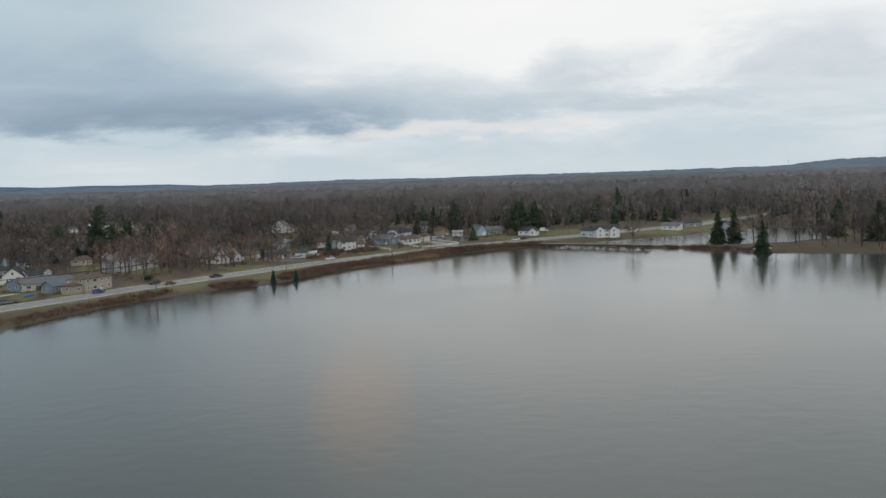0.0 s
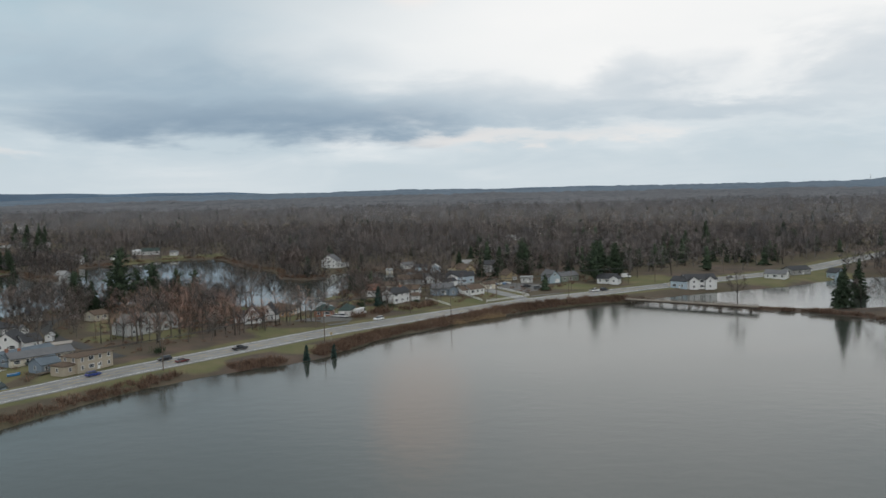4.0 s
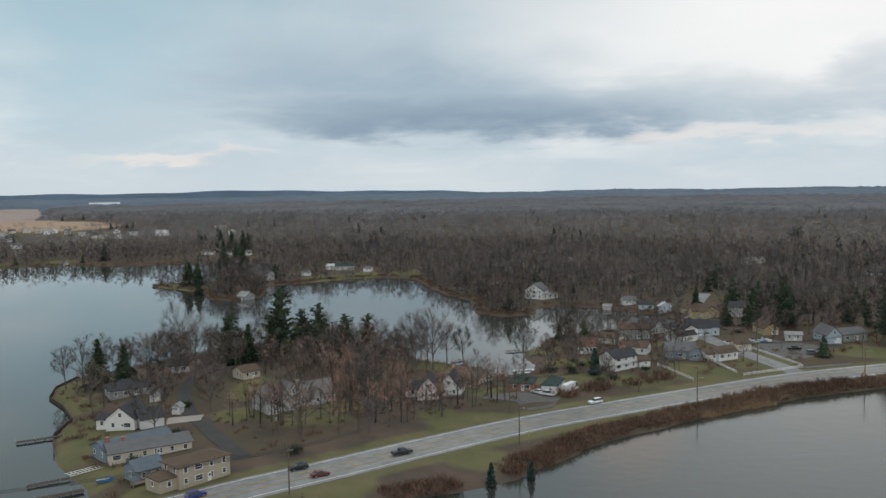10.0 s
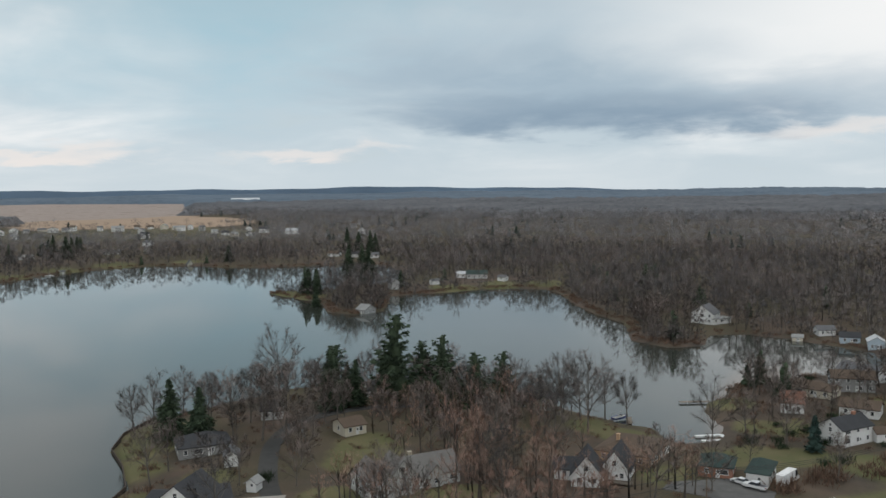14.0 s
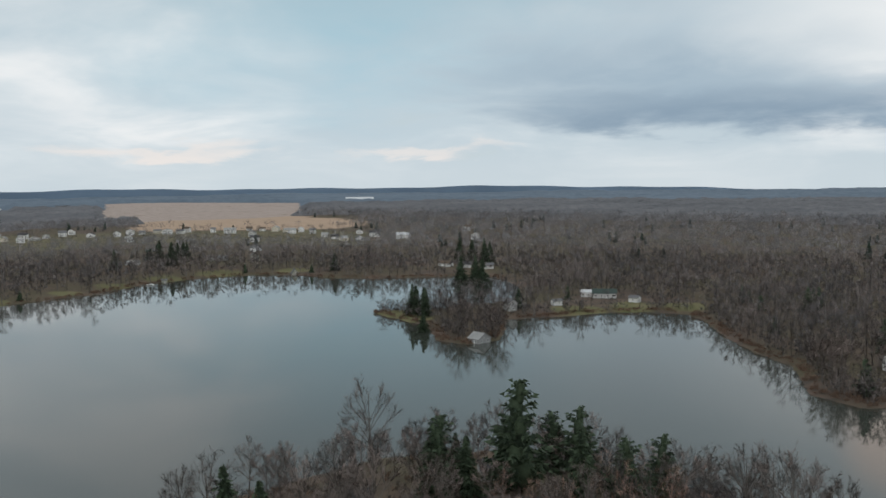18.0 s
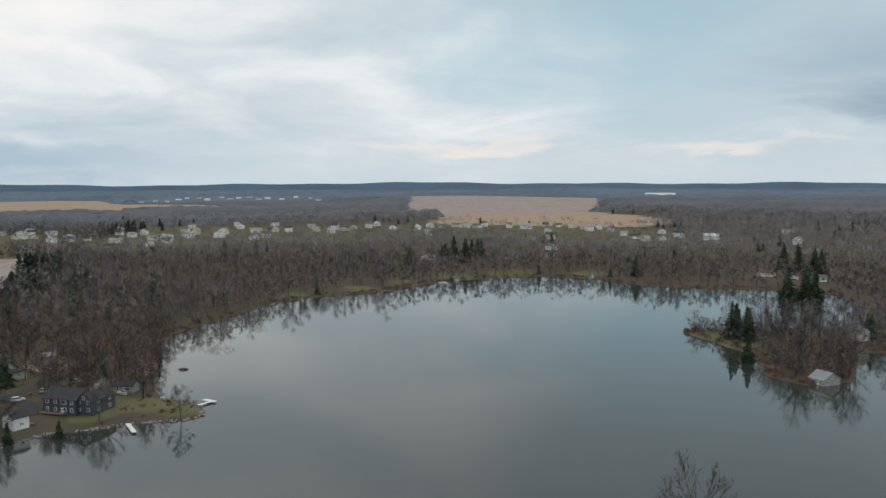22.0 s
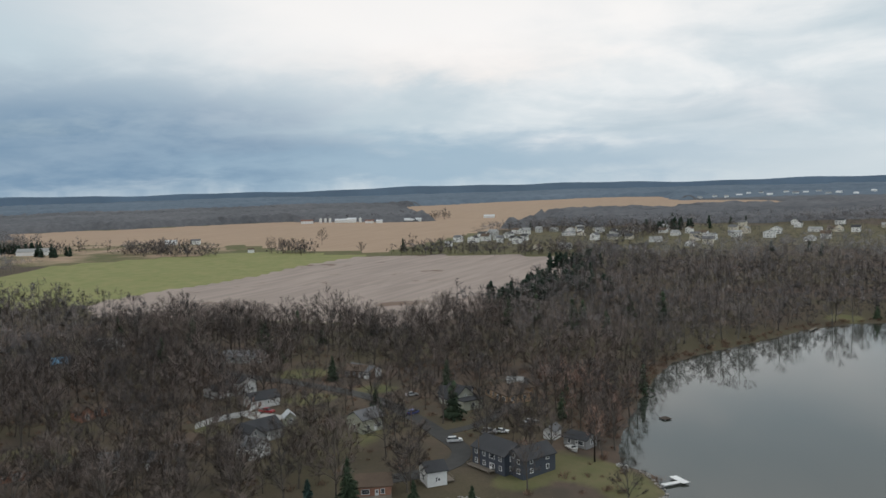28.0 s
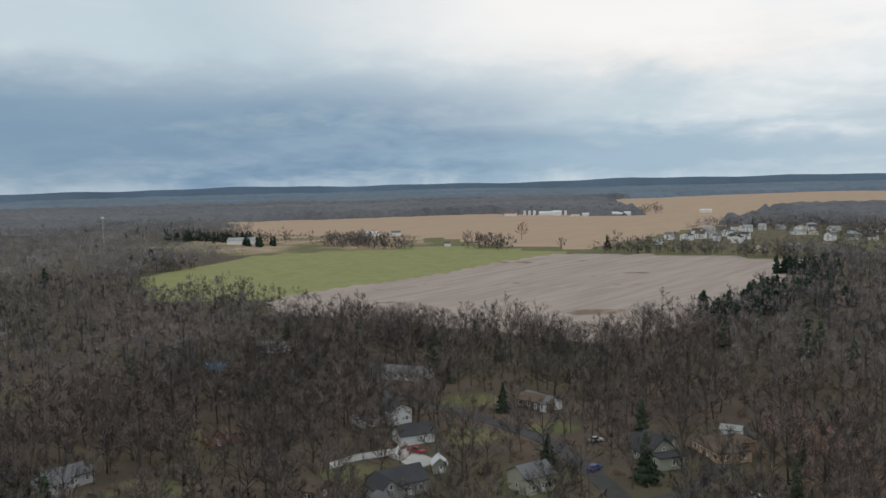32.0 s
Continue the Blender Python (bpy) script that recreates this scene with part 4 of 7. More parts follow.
SPRUCES = [tree_kind("spruce", conifer(60 + i, hh, R, 24, 14, wide=1.15, power=0.8, core=0.5), M["bark"], M["needle"]) for i, (hh, R) in enumerate(((17, 5.2), (15, 4.8), (19, 5.6)))]
PINES = [tree_kind("pine", conifer(70 + i, hh, R, 17, 13, 0.2, -0.1, 0.2, 0.16, 0.5, 1.15, 0.42), M["bark"], M["needle"]) for i, (hh, R) in enumerate(((21, 6.6), (18, 5.9)))]
BLUES = [tree_kind("blue_spruce", conifer(80, 9, 2.9, 18, 13), M["bark"], M["needle_blue"])]


def tree(kind, x, y, s=1.0, label="", group="", rz=None):
    tr, cr = OAKS_DARK[OAKS.index(kind)] if x < -430 and kind in OAKS else kind
    ob = thing("tree", x, y, ground(x, y) - 0.15, rng.uniform(0, 6.28) if rz is None else rz, label, "tree", group)
    ob.scale = (s, s, s * rng.uniform(0.93, 1.08))
    part("trunk", tr, None, ob)
    part("crown", cr, None, ob)
    return ob


# woodland kept as joined trees, by grades of detail
def grade(seed, n, h0, h1, *kind):
    out = []
    for i in range(n):
        hh = h0 + (h1 - h0) * ((i * 0.618) % 1.0)
        out.append(bare_tree(seed + i, hh, hh * (0.32 + 0.14 * ((i * 0.37) % 1)), *kind))
    return out


def far_tree(seed, n=36, width=0.9, tall=(14.0, 20.0)):
    """A distant bare tree: a stem and a rounded crown of coarse sprays of twigs."""
    r = np.random.default_rng(seed)
    h = r.uniform(*tall)
    R = h * r.uniform(0.34, 0.46)
    c, axes = np.array([0, 0, h * 0.58]), np.array([R, R, h * 0.42])
    v = r.normal(size=(n, 3))
    v[:, 2] = np.abs(v[:, 2]) * 1.2 - 0.7
    v /= np.linalg.norm(v, axis=1, keepdims=True)
    base = c + v * axes * r.uniform(0.2, 0.75, (n, 1))
    d = v * 0.7 + r.normal(0, 0.7, (n, 3)) + np.array([0, 0, 0.15])
    V, F = slivers(base, d, h * r.uniform(0.13, 0.24, (n, 1)), r.uniform(0.6, 1.3, (n, 1)) * width, r)
    return prism_arrays([[0, 0, 0, 0, 0, h * 0.6, 0.15, 0.06]], 3), (V, outward(V, F, c), crown_normals(V, c, axes))


GRADE_A = grade(200, 9, 15.0, 23.0, 10, 12, 1150, 0.10, 1.4, 3, 0.2, False)
GRADE_B = grade(300, 9, 14.0, 21.0, 7, 9, 500, 0.225, 1.35, 3, 0.12, False, 0.46, -0.8, 1.0)
FAR_TREES = [far_tree(500 + i, 44, 0.85) for i in range(12)]
MID_TREES = grade(540, 9, 14.0, 20.0, 4, 9, 200, 0.43, 1.6, 3, 0.1, False, 0.48, -0.85, 1.1)
FAR_FIRS = [conifer(600 + i, 12.5, 4.4, 5, 5, wide=2.2, core=0.75, power=0.6) for i in range(3)]


def woods(name, kinds, xs, ys, mats, label, smin=0.8, smax=1.25, sink=0.2):
    """All the trees of a wood as one mesh; every tree has its own tone."""
    VV, FF, II, NN, TT, off = [], [], [], [], [], 0
    zs = ground_many(xs, ys) - sink
    pick = rng.integers(0, len(kinds), len(xs))
    soft = len(kinds[0][1]) > 2
    for k, kind in enumerate(kinds):
        m = np.nonzero(pick == k)[0]
        if not len(m):
            continue
        a, s = rng.uniform(0, 6.283, len(m)), rng.uniform(smin, smax, len(m)) * (1 + 0.16 * wobble(xs[m], ys[m], 75.0, 2.0))
        c1, s1 = np.cos(a)[:, None], np.sin(a)[:, None]
        ca, sa, sz = c1 * s[:, None], s1 * s[:, None], (s * rng.uniform(0.85, 1.15, len(m)))[:, None]
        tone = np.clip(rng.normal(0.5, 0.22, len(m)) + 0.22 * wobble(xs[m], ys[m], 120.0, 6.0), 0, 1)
        for mi, arrays in enumerate(kind):
            V, F = arrays[:2]
            X = V[None, :, 0] * ca - V[None, :, 1] * sa + xs[m][:, None]
            Y = V[None, :, 0] * sa + V[None, :, 1] * ca + ys[m][:, None]
            Z = V[None, :, 2] * sz + zs[m][:, None]
            VV.append(np.stack([X, Y, Z], -1).reshape(-1, 3))
            FF.append((F[None] + (np.arange(len(m)) * len(V))[:, None, None]).reshape(-1, 3) + off)
            II.append(np.full(len(m) * len(F), mi))
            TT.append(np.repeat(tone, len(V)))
            if soft:
                n = arrays[2] if mi else V * np.array([1, 1, 0]) - V.mean(0) * np.array([1, 1, 0]) + 1e-4
                n = n / (np.linalg.norm(n, axis=1, keepdims=True) + 1e-9)
                NN.append(np.stack([n[None, :, 0] * c1 - n[None, :, 1] * s1, n[None, :, 0] * s1 + n[None, :, 1] * c1, np.repeat(n[None, :, 2], len(m), 0)], -1).reshape(-1, 3))
            off += len(m) * len(V)
    me = tri_mesh(name, np.concatenate(VV), np.concatenate(FF), mats, np.concatenate(II), np.concatenate(NN) if soft else None)
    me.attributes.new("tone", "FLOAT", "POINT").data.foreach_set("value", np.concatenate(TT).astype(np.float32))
    return tagged(new(name, me), label, "woodland", kind="stuff")


CLEAR = [PLOUGHED, WINTER_WHEAT, STUBBLE, STUBBLE_FAR, PLAIN_FAR, GOLD_FIELD, MEADOW, FARMLAND]
BANK = [(-330, 20), (-300, 60), (-158, 296), (-108, 380), (-10, 496), (66, 556), (150, 620), (200, 610), (140, 560), (80, 535), (60, 505), (100, 470), (40, 480), (-60, 380), (-150, 240)]
CLEARINGS = []  # (x, y, radius) round houses and lawns


def open_land(x, y):
    """True where trees may stand."""
    ok = shore_many(x, y) > 2.5
    ok &= ~inside(BANK, x, y)
    for p in CLEAR:
        ok &= ~inside(p, x, y)
    for p, w in ((HIGHWAY, 19.0), (SIDE_ROAD, 9.0), (LAKE_DRIVE, 4.5), (WEST_DRIVE, 5.5), (WEST_LANE, 4.0)):
        ok &= seg_dist(p, x, y) > w
    for cx, cy, cr in CLEARINGS:
        ok &= np.hypot(x - cx, y - cy) > cr
    return ok


def scatter(x0, x1, y0, y1, step):
    gx, gy = np.meshgrid(np.arange(x0, x1, step), np.arange(y0, y1, step))
    n = gx.size
    return gx.ravel() + rng.uniform(-0.48, 0.48, n) * step, gy.ravel() + rng.uniform(-0.48, 0.48, n) * step

# ---- houses ----
def wing(L, W, eave, rise, style, over=0.45, base=-0.8):
    """Walls and roof of one wing, centred at the origin. gable: ridge along x; front: ridge along y."""
    w, r, T = MB(), MB(), 0.22
    if style == "front":
        a, b = wing(W, L, eave, rise, "gable", over, base)
        for m in (a, b):
            m.v = [(-y, x, z) for x, y, z in m.v]
        return a, b
    hx, hy = L / 2, W / 2
    c = [(-hx, -hy), (hx, -hy), (hx, hy), (-hx, hy)]
    for (x1, y1), (x2, y2) in zip(c, c[1:] + c[:1]):
        w.poly([(x1, y1, base), (x2, y2, base), (x2, y2, eave), (x1, y1, eave)])
    if style == "gable":
        for s in (-1, 1):
            w.poly([(s * hx, -s * hy, eave), (s * hx, s * hy, eave), (s * hx, 0, eave + rise)][::1])
        k = rise / hy
        e, ox = eave - over * k, hx + over
        for s in (-1, 1):
            lo, hi = s * (hy + over), 0.0
            top = [(-ox, lo, e + T), (ox, lo, e + T), (ox, hi, eave + rise + T), (-ox, hi, eave + rise + T)]
            bot = [(x, y, z - T) for x, y, z in top]
            r.poly(top if s < 0 else top[::-1])
            r.poly(bot[::-1] if s < 0 else bot)
            for i in (0, 1, 3):
                j = (i + 1) % 4
                r.poly([bot[i], bot[j], top[j], top[i]])
    elif style == "hip":
        k = rise / hy
        ox, oy, e = hx + over, hy + over, eave - over * k + 0.1
        rx = max(hx - hy, 0.3)
        o = [(-ox, -oy), (ox, -oy), (ox, oy), (-ox, oy)]
        A, B = (-rx, 0, eave + rise + T), (rx, 0, eave + rise + T)
        q = [(x, y, e + T) for x, y in o]
        r.poly([q[0], q[1], B, A]).poly([q[1], q[2], B]).poly([q[2], q[3], A, B]).poly([q[3], q[0], A])
        for i in range(4):
            j = (i + 1) % 4
            r.poly([(*o[i], e), (*o[j], e), q[j], q[i]])
        r.poly([(x, y, e) for x, y in o[::-1]])
    else:
        r.box((0, 0, eave + 0.15), (L + 2 * over, W + 2 * over, 0.3))
    return w, r


def frame_mesh(w, h, t=0.14, d=0.10):
    mb = MB()
    mb.box((0, 0, h / 2 - t / 2), (w, d, t)).box((0, 0, -h / 2 + t / 2), (w + 0.12, d * 1.5, t))
    mb.box((-w / 2 + t / 2, 0, 0), (t, d, h - 2 * t)).box((w / 2 - t / 2, 0, 0), (t, d, h - 2 * t)).box((0, 0, 0), (w - 2 * t, d * 0.6, 0.06))
    return mb.mesh("window_frame", M["trim"])


WINDOWS = {}
for wn, (w_, h_) in {"std": (1.15, 1.4), "wide": (2.2, 1.4), "big": (3.0, 1.7), "small": (0.9, 0.9)}.items():
    WINDOWS[wn] = (frame_mesh(w_, h_), MB().box((0, 0, 0), (w_ - 0.22, 0.03, h_ - 0.22)).mesh("pane", M["pane"]))
DOOR = MB().box((0, 0, 1.02), (1.0, 0.08, 2.04)).box((0, -0.03, 1.5), (0.5, 0.06, 0.6), mi=1).mesh("door", [M["trim"], M["pane"]])


def garage_door_mesh(w):
    mb = MB()
    for i in range(4):
        mb.box((0, 0, 0.28 + i * 0.54), (w, 0.08, 0.5))
    return mb.mesh("garage_door", M["trim"])


GDOOR = {2.6: garage_door_mesh(2.6), 4.8: garage_door_mesh(4.8)}


def put_window(root, kind, x, y, z, rz):
    f, p = WINDOWS[kind]
    ob = part("window", f, None, root, at=(x, y, z), rz=rz)
    part("pane", p, None, ob)


def house(x, y, rz, L, W, eave, wall="white", roof="grey", label="", rise=None, style="gable", wings=(), chimney=None, garage=0, win=3.2, side=True, door=True, deck=None, name="house", category="house", group="", clear=4.0):
    """A house whose front is its -y side. wings: (dx, dy, L, W, eave, rise, style). win: spacing of the windows, 0 for none."""
    x, y = float(x), float(y)
    a = radians(rz)
    z = min(ground(x + math.cos(a) * u * L / 2 - math.sin(a) * v * W / 2, y + math.sin(a) * u * L / 2 + math.cos(a) * v * W / 2) for u in (-1, 1) for v in (-1, 1)) + 0.35
    root = thing(name, x, y, z, a, label, category, group)
    CLEARINGS.append((x, y, max(L, W) / 2 + (clear - 1.5 if x > -430 else clear - 2.0)))
    if y > 560 or -760 < x < -430:
        # an open front garden towards the water
        ex, ey = (-290 - x, 385 - y) if x < -430 else (-150 - x, 330 - y)
        n_ = math.hypot(ex, ey)
        for g_ in (11, 21) if y > 560 else (9,):
            CLEARINGS.append((x + ex / n_ * g_, y + ey / n_ * g_, max(L, W) / 2 + 2.0))
    for dx, dy, l, w, e, r, st in ((0, 0, L, W, eave, rise, style), *wings):
        r = w * 0.28 if r is None else r
        wm, rm = wing(l, w, e, r, st)
        part("wall", wm, M["wall_" + wall], root, at=(dx, dy, 0))
        part("roof", rm, M["roof_" + roof], root, at=(dx, dy, 0))
        if win and e > 1.9:
            floors = [1.55] + ([4.2] if e > 4.4 else [])
            for zf in floors:
                n = max(1, int(l / win))
                for i in range(n):
                    px_ = (i + 0.5) * l / n - l / 2
                    if not (garage and zf < 2 and dx == 0 and px_ > l / 2 - garage * 5.2):
                        put_window(root, "wide" if (i * 7 + int(l)) % 3 == 0 and l > 7 else "std", dx + px_, dy - w / 2 - 0.03, zf, 0)
                if side:
                    n = max(1, int(w / (win * 1.3)))
                    for i in range(n):
                        py_ = (i + 0.5) * w / n - w / 2
                        put_window(root, "std", dx + l / 2 + 0.03, dy + py_, zf, radians(90))
                        put_window(root, "std", dx - l / 2 - 0.03, dy + py_, zf, radians(-90))
            if r > 2.2 and st == "front":
                put_window(root, "std", dx, dy - w / 2 - 0.03, e + r * 0.33, 0)
            if r > 2.2 and st == "gable" and side:
                put_window(root, "small", dx + l / 2 + 0.03, dy, e + r * 0.3, radians(90))
                put_window(root, "small", dx - l / 2 - 0.03, dy, e + r * 0.3, radians(-90))
    if door:
        part("door", DOOR, None, root, at=(L * 0.08, -W / 2 - 0.04, 0.0))
    for i in range(garage):
        g = 4.8 if L > 8 else 2.6
        part("garage_door", GDOOR[g], None, root, "white sectional garage door", at=(L / 2 - 0.5 - g / 2 - i * (g + 0.5), -W / 2 - 0.05, 0))
    if chimney:
        cx, cy, cm = chimney
        ch = MB().box((0, 0, 0), (1.0, 0.8, eave + (rise or W * 0.28) + 1.6)).box((0, 0, (eave + (rise or W * 0.28) + 1.6) / 2), (1.15, 0.95, 0.2))
        part("chimney", ch, M["wall_" + cm], root, at=(cx, cy, (eave + (rise or W * 0.28)) / 2))
    if deck:
        dx, dy, dl, dw = deck
        part("deck", MB().box((dx, dy, 0.35), (dl, dw, 0.2)), M["wood_grey"], root, "weathered timber deck")
        for sx in (-1, 1):
            for sy in (-1, 1):
                part("deck_post", MB().box((dx + sx * (dl / 2 - 0.1), dy + sy * (dw / 2 - 0.1), 0.25), (0.14, 0.14, 1.9)), M["wood_grey"], root)
        for c, size in (((dx, dy - dw / 2 + 0.05, 1.15), (dl, 0.08, 0.1)), ((dx - dl / 2 + 0.05, dy, 1.15), (0.08, dw, 0.1)), ((dx + dl / 2 - 0.05, dy, 1.15), (0.08, dw, 0.1))):
            part("deck_rail", MB().box(c, size), M["wood_grey"], root)
    return root

# the wooded peninsula
house(-153.6, 336.6, 68, 14.1, 8, 5.0, "tan", "brown", "tan two-storey house with a low brown hip roof", 1.2, "hip", wings=((-9.0, 0.5, 5.0, 6.5, 2.8, 1.0, "hip"),), win=3.0)
house(-167.8, 334.6, 66, 7.1, 7, 2.8, "bluegrey", "slate", "low blue-grey clapboard house with a grey roof", deck=(-3.5, -4.5, 4.0, 2.0))
house(-179.8, 350.8, 52, 21.5, 9, 2.7, "cream", "grey", "long cream ranch house with a weathered grey roof", 1.6, chimney=(-6.0, 1.5, "brick"))
house(-185.6, 351.7, 66, 19.3, 9, 2.8, "bluegrey", "slate", "blue-grey house with a long slate-grey roof and red brick chimney", 1.8, chimney=(-7.5, -1.0, "brick"))
house(-203.9, 371.7, 17, 8.7, 12, 3.4, "white", "charcoal", "white gabled clapboard house with a dark shingle roof", 3.4, "front", wings=((-6.5, -1.0, 3.5, 6.0, 2.6, 0.9, "gable"),))
house(-197.3, 372.8, 56, 6.8, 8, 2.8, "white", "charcoal", "white two-car garage with a dark shingle roof", 2.4, win=0, name="garage", category="garage")
house(-216.3, 399.3, 40, 3.5, 6, 2.6, "white", "grey", "small white garage with a pale door", 1.5, "front", garage=1, win=0, door=False, name="garage", category="garage")
house(-196.6, 385.8, 12, 2.7, 3, 2.0, "white", "lightgrey", "small white garden shed with double doors", 1.0, "front", win=0, name="shed", category="shed", clear=1.5)
house(-165.3, 404.3, 56, 24.8, 9.5, 3.0, "lightgrey", "taupe", "large pale grey house with front gables and taupe shingle roof", 3.6, wings=((-9.6, -3.2, 5.6, 8.5, 5.2, 2.8, "front"), (-3.6, -3.0, 6.0, 8.0, 4.9, 3.4, "front"), (5.5, -2.6, 4.0, 6.0, 3.2, 2.2, "front")), chimney=(1.5, 0.8, "tan"))
house(-127.7, 427.6, 18, 7.2, 10, 3.0, "white", "charcoal", "white house with a steep dark A-frame gable", 4.4, "front", wings=((-5.5, 3.0, 5.0, 7.0, 2.6, 2.0, "gable"),))
house(-122.4, 434.8, 9, 7.0, 10, 3.0, "white", "charcoal", "white house with a steep dark gable and a deck", 4.4, "front", deck=(2.0, -6.2, 5.0, 2.4))
house(-124.4, 453.9, 88, 17.2, 15, 2.8, "tanbrick", "brown", "tan brick bungalow with a brown hip roof", 2.6, "hip", garage=1, chimney=(-3.0, 3.0, "tanbrick"))
house(-166.0, 492.7, 19, 7.3, 10, 3.0, "sage", "charcoal", "sage-green gabled house with white trim by the water", 2.6, "front", wings=((-7.0, 2.0, 6.0, 7.0, 2.8, 1.8, "gable"),))
house(-236.7, 439.9, 35, 6.4, 8, 2.8, "white", "charcoal", "white cottage with a dark roof among trees", 2.4)
house(-223.3, 477.7, 45, 5.6, 8, 2.9, "white", "charcoal", "white house with a dark roof and an upper deck", 2.2, deck=(0.0, -5.5, 6.0, 2.5))
house(-203.4, 434.8, 62, 6.9, 8, 2.6, "cream", "brown", "low cream ranch house with a brown roof", 1.6)
house(-232.0, 404.8, 52, 14.1, 11, 2.8, "grey", "charcoal", "low grey house with a broad dark hip roof", 2.4, "hip")
house(-189.3, 495.9, 32, 5.3, 8, 2.8, "lightgrey", "brown", "low lakeside house with a brown roof", 1.8)
house(-101.4, 449.0, 6, 8.1, 9, 2.7, "brick", "green", "brick ranch house with a dark green hip roof", 2.2, "hip")
house(-90.8, 448.7, -0, 5.2, 11, 2.7, "white", "green", "attached garage wing with a dark green hip roof", 2.2, "hip", garage=1, win=0)
# the canal side lots
house(-75.6, 491.2, 56, 12.0, 8, 4.8, "white", "charcoal", "white two-storey house with a dark shingle roof", 2.4, chimney=(3.0, 0.0, "brick"))
house(-93.3, 521.1, 7, 6.9, 8, 3.2, "white", "redbrown", "white gabled house with a red-brown roof", 2.8)
house(-88.7, 545.0, -16, 12.7, 8, 2.7, "cream", "brown", "long low cream house with a brown roof", 1.6)
house(-79.1, 558.2, 13, 13.9, 9, 4.8, "grey", "brown", "grey two-storey house with a brown roof", 2.0)
house(-77.0, 577.5, -27, 14.9, 9, 3.6, "white", "grey", "white cape house with dormer and grey roof", 2.8, wings=((1.5, -3.0, 3.0, 5.0, 4.6, 1.4, "front"),))
house(-73.7, 522.3, -5, 11.1, 8, 2.8, "white", "brown", "white bungalow with a brown roof and white porch", 1.8, deck=(-3.0, -4.8, 4.0, 1.8))
house(-55.4, 516.0, 14, 11.3, 10, 3.2, "bluegrey", "grey", "blue-grey clapboard house with white windows", 2.4, wings=((5.0, -4.0, 4.5, 6.0, 3.0, 1.8, "front"),))
house(-58.8, 559.2, -44, 11.6, 9, 4.6, "white", "charcoal", "white two-storey house with a dark roof", 2.0)
house(-58.1, 553.0, 46, 10.5, 7, 2.8, "white", "charcoal", "white garage with a dark roof beside the house", 2.0, garage=1, win=0, name="garage", category="garage")
house(-52.9, 571.9, 10, 10.6, 10, 4.0, "lightblue", "charcoal", "pale blue gabled house with a charcoal roof", 3.0, wings=((6.0, 2.0, 7.0, 8.0, 4.0, 2.2, "gable"),))
house(-39.7, 518.0, 47, 9.8, 8, 2.8, "white", "brown", "white bungalow behind a fenced lawn", 1.8, wings=((-6.0, 1.0, 6.0, 7.0, 2.6, 1.6, "gable"),))
house(-67.1, 495.7, 35, 4.4, 4, 2.4, "white", "brown", "small white garage near the road", 1.2, win=0, garage=1, name="garage", category="garage")
house(-33.2, 537.9, 33, 6.7, 6, 2.6, "cream", "brown", "small cream outbuilding with a brown roof", 1.2, win=0, name="outbuilding", category="shed")
# north side of the inlet
house(-76.5, 653.0, 8, 6.7, 8, 3.6, "lightblue", "metalwhite", "pale blue boathouse standing at the water", 2.0, "front", name="boathouse", category="boathouse")
house(-57.0, 638.5, -54, 23.1, 9, 3.6, "yellow", "brown", "buff house with a brown roof across the inlet", 2.8, wings=((3.0, -4.0, 4.0, 6.0, 3.6, 2.0, "front"),))
house(-110.0, 663.7, 8, 4.6, 5, 2.5, "cream", "lightgrey", "small cream boathouse on the inlet", 1.0, name="boathouse", category="boathouse")
house(-99.5, 674.5, 26, 7.8, 7, 2.7, "white", "grey", "small white cottage by the inlet", 1.6)
house(-87.7, 662.0, 8, 8.4, 7, 2.8, "lightblue", "charcoal", "pale blue cottage by the inlet", 1.8)
house(-157.1, 685.1, -7, 11.4, 10, 5.2, "white", "grey", "tall white gabled house above the inlet", 4.0, "front")
house(-150.9, 685.9, 52, 11.5, 6, 2.5, "white", "lightgrey", "low white annex beside the tall house", 0.8, "flat")
house(-38.7, 637.4, 8, 6.6, 9, 5.0, "grey", "charcoal", "grey two-storey house among the trees", 2.2)
house(-35.6, 910.4, 55, 21.9, 8, 3.0, "white", "lightgrey", "white house with a pale roof in the woods", 1.8)
house(46.2, 825.6, 25, 16.2, 9, 3.6, "white", "charcoal", "white house with a dark roof in the woods", 2.4)
# along the highway to the east
house(-23.7, 582.4, 23, 6.8, 13, 3.0, "yellow", "brown", "tan gabled workshop with a brown roof", 2.4, "front", garage=1, win=0, name="workshop", category="building")
house(-12.4, 565.5, 4, 6.7, 6, 2.4, "lightgrey", "lightgrey", "low pale grey outbuilding", 0.9)
house(1.3, 566.6, 22, 6.4, 13, 3.4, "paleblue", "grey", "pale blue-green gabled shop with a grey roof", 3.2, "front", garage=1)
house(9.7, 572.1, 37, 12.3, 9, 3.0, "green", "grey", "green-grey building with a grey roof", 2.0)
house(33.4, 562.8, -15, 10.7, 9, 2.8, "white", "charcoal", "small white gabled house with a dark roof", 2.2, wings=((4.5, -2.0, 5.0, 9.0, 2.8, 1.8, "front"),))
house(80.6, 549.1, 13, 16.8, 11, 5.2, "white", "charcoal", "two-storey white house with dark gables over the pond", 2.2, wings=((-5.0, -3.0, 5.0, 8.0, 5.0, 1.8, "front"), (4.0, -3.0, 5.0, 8.0, 5.0, 1.8, "front"),))
house(72.1, 547.1, -37, 9.2, 9, 4.0, "lightblue", "charcoal", "pale blue house with a dark roof beside the bridge", 2.0)
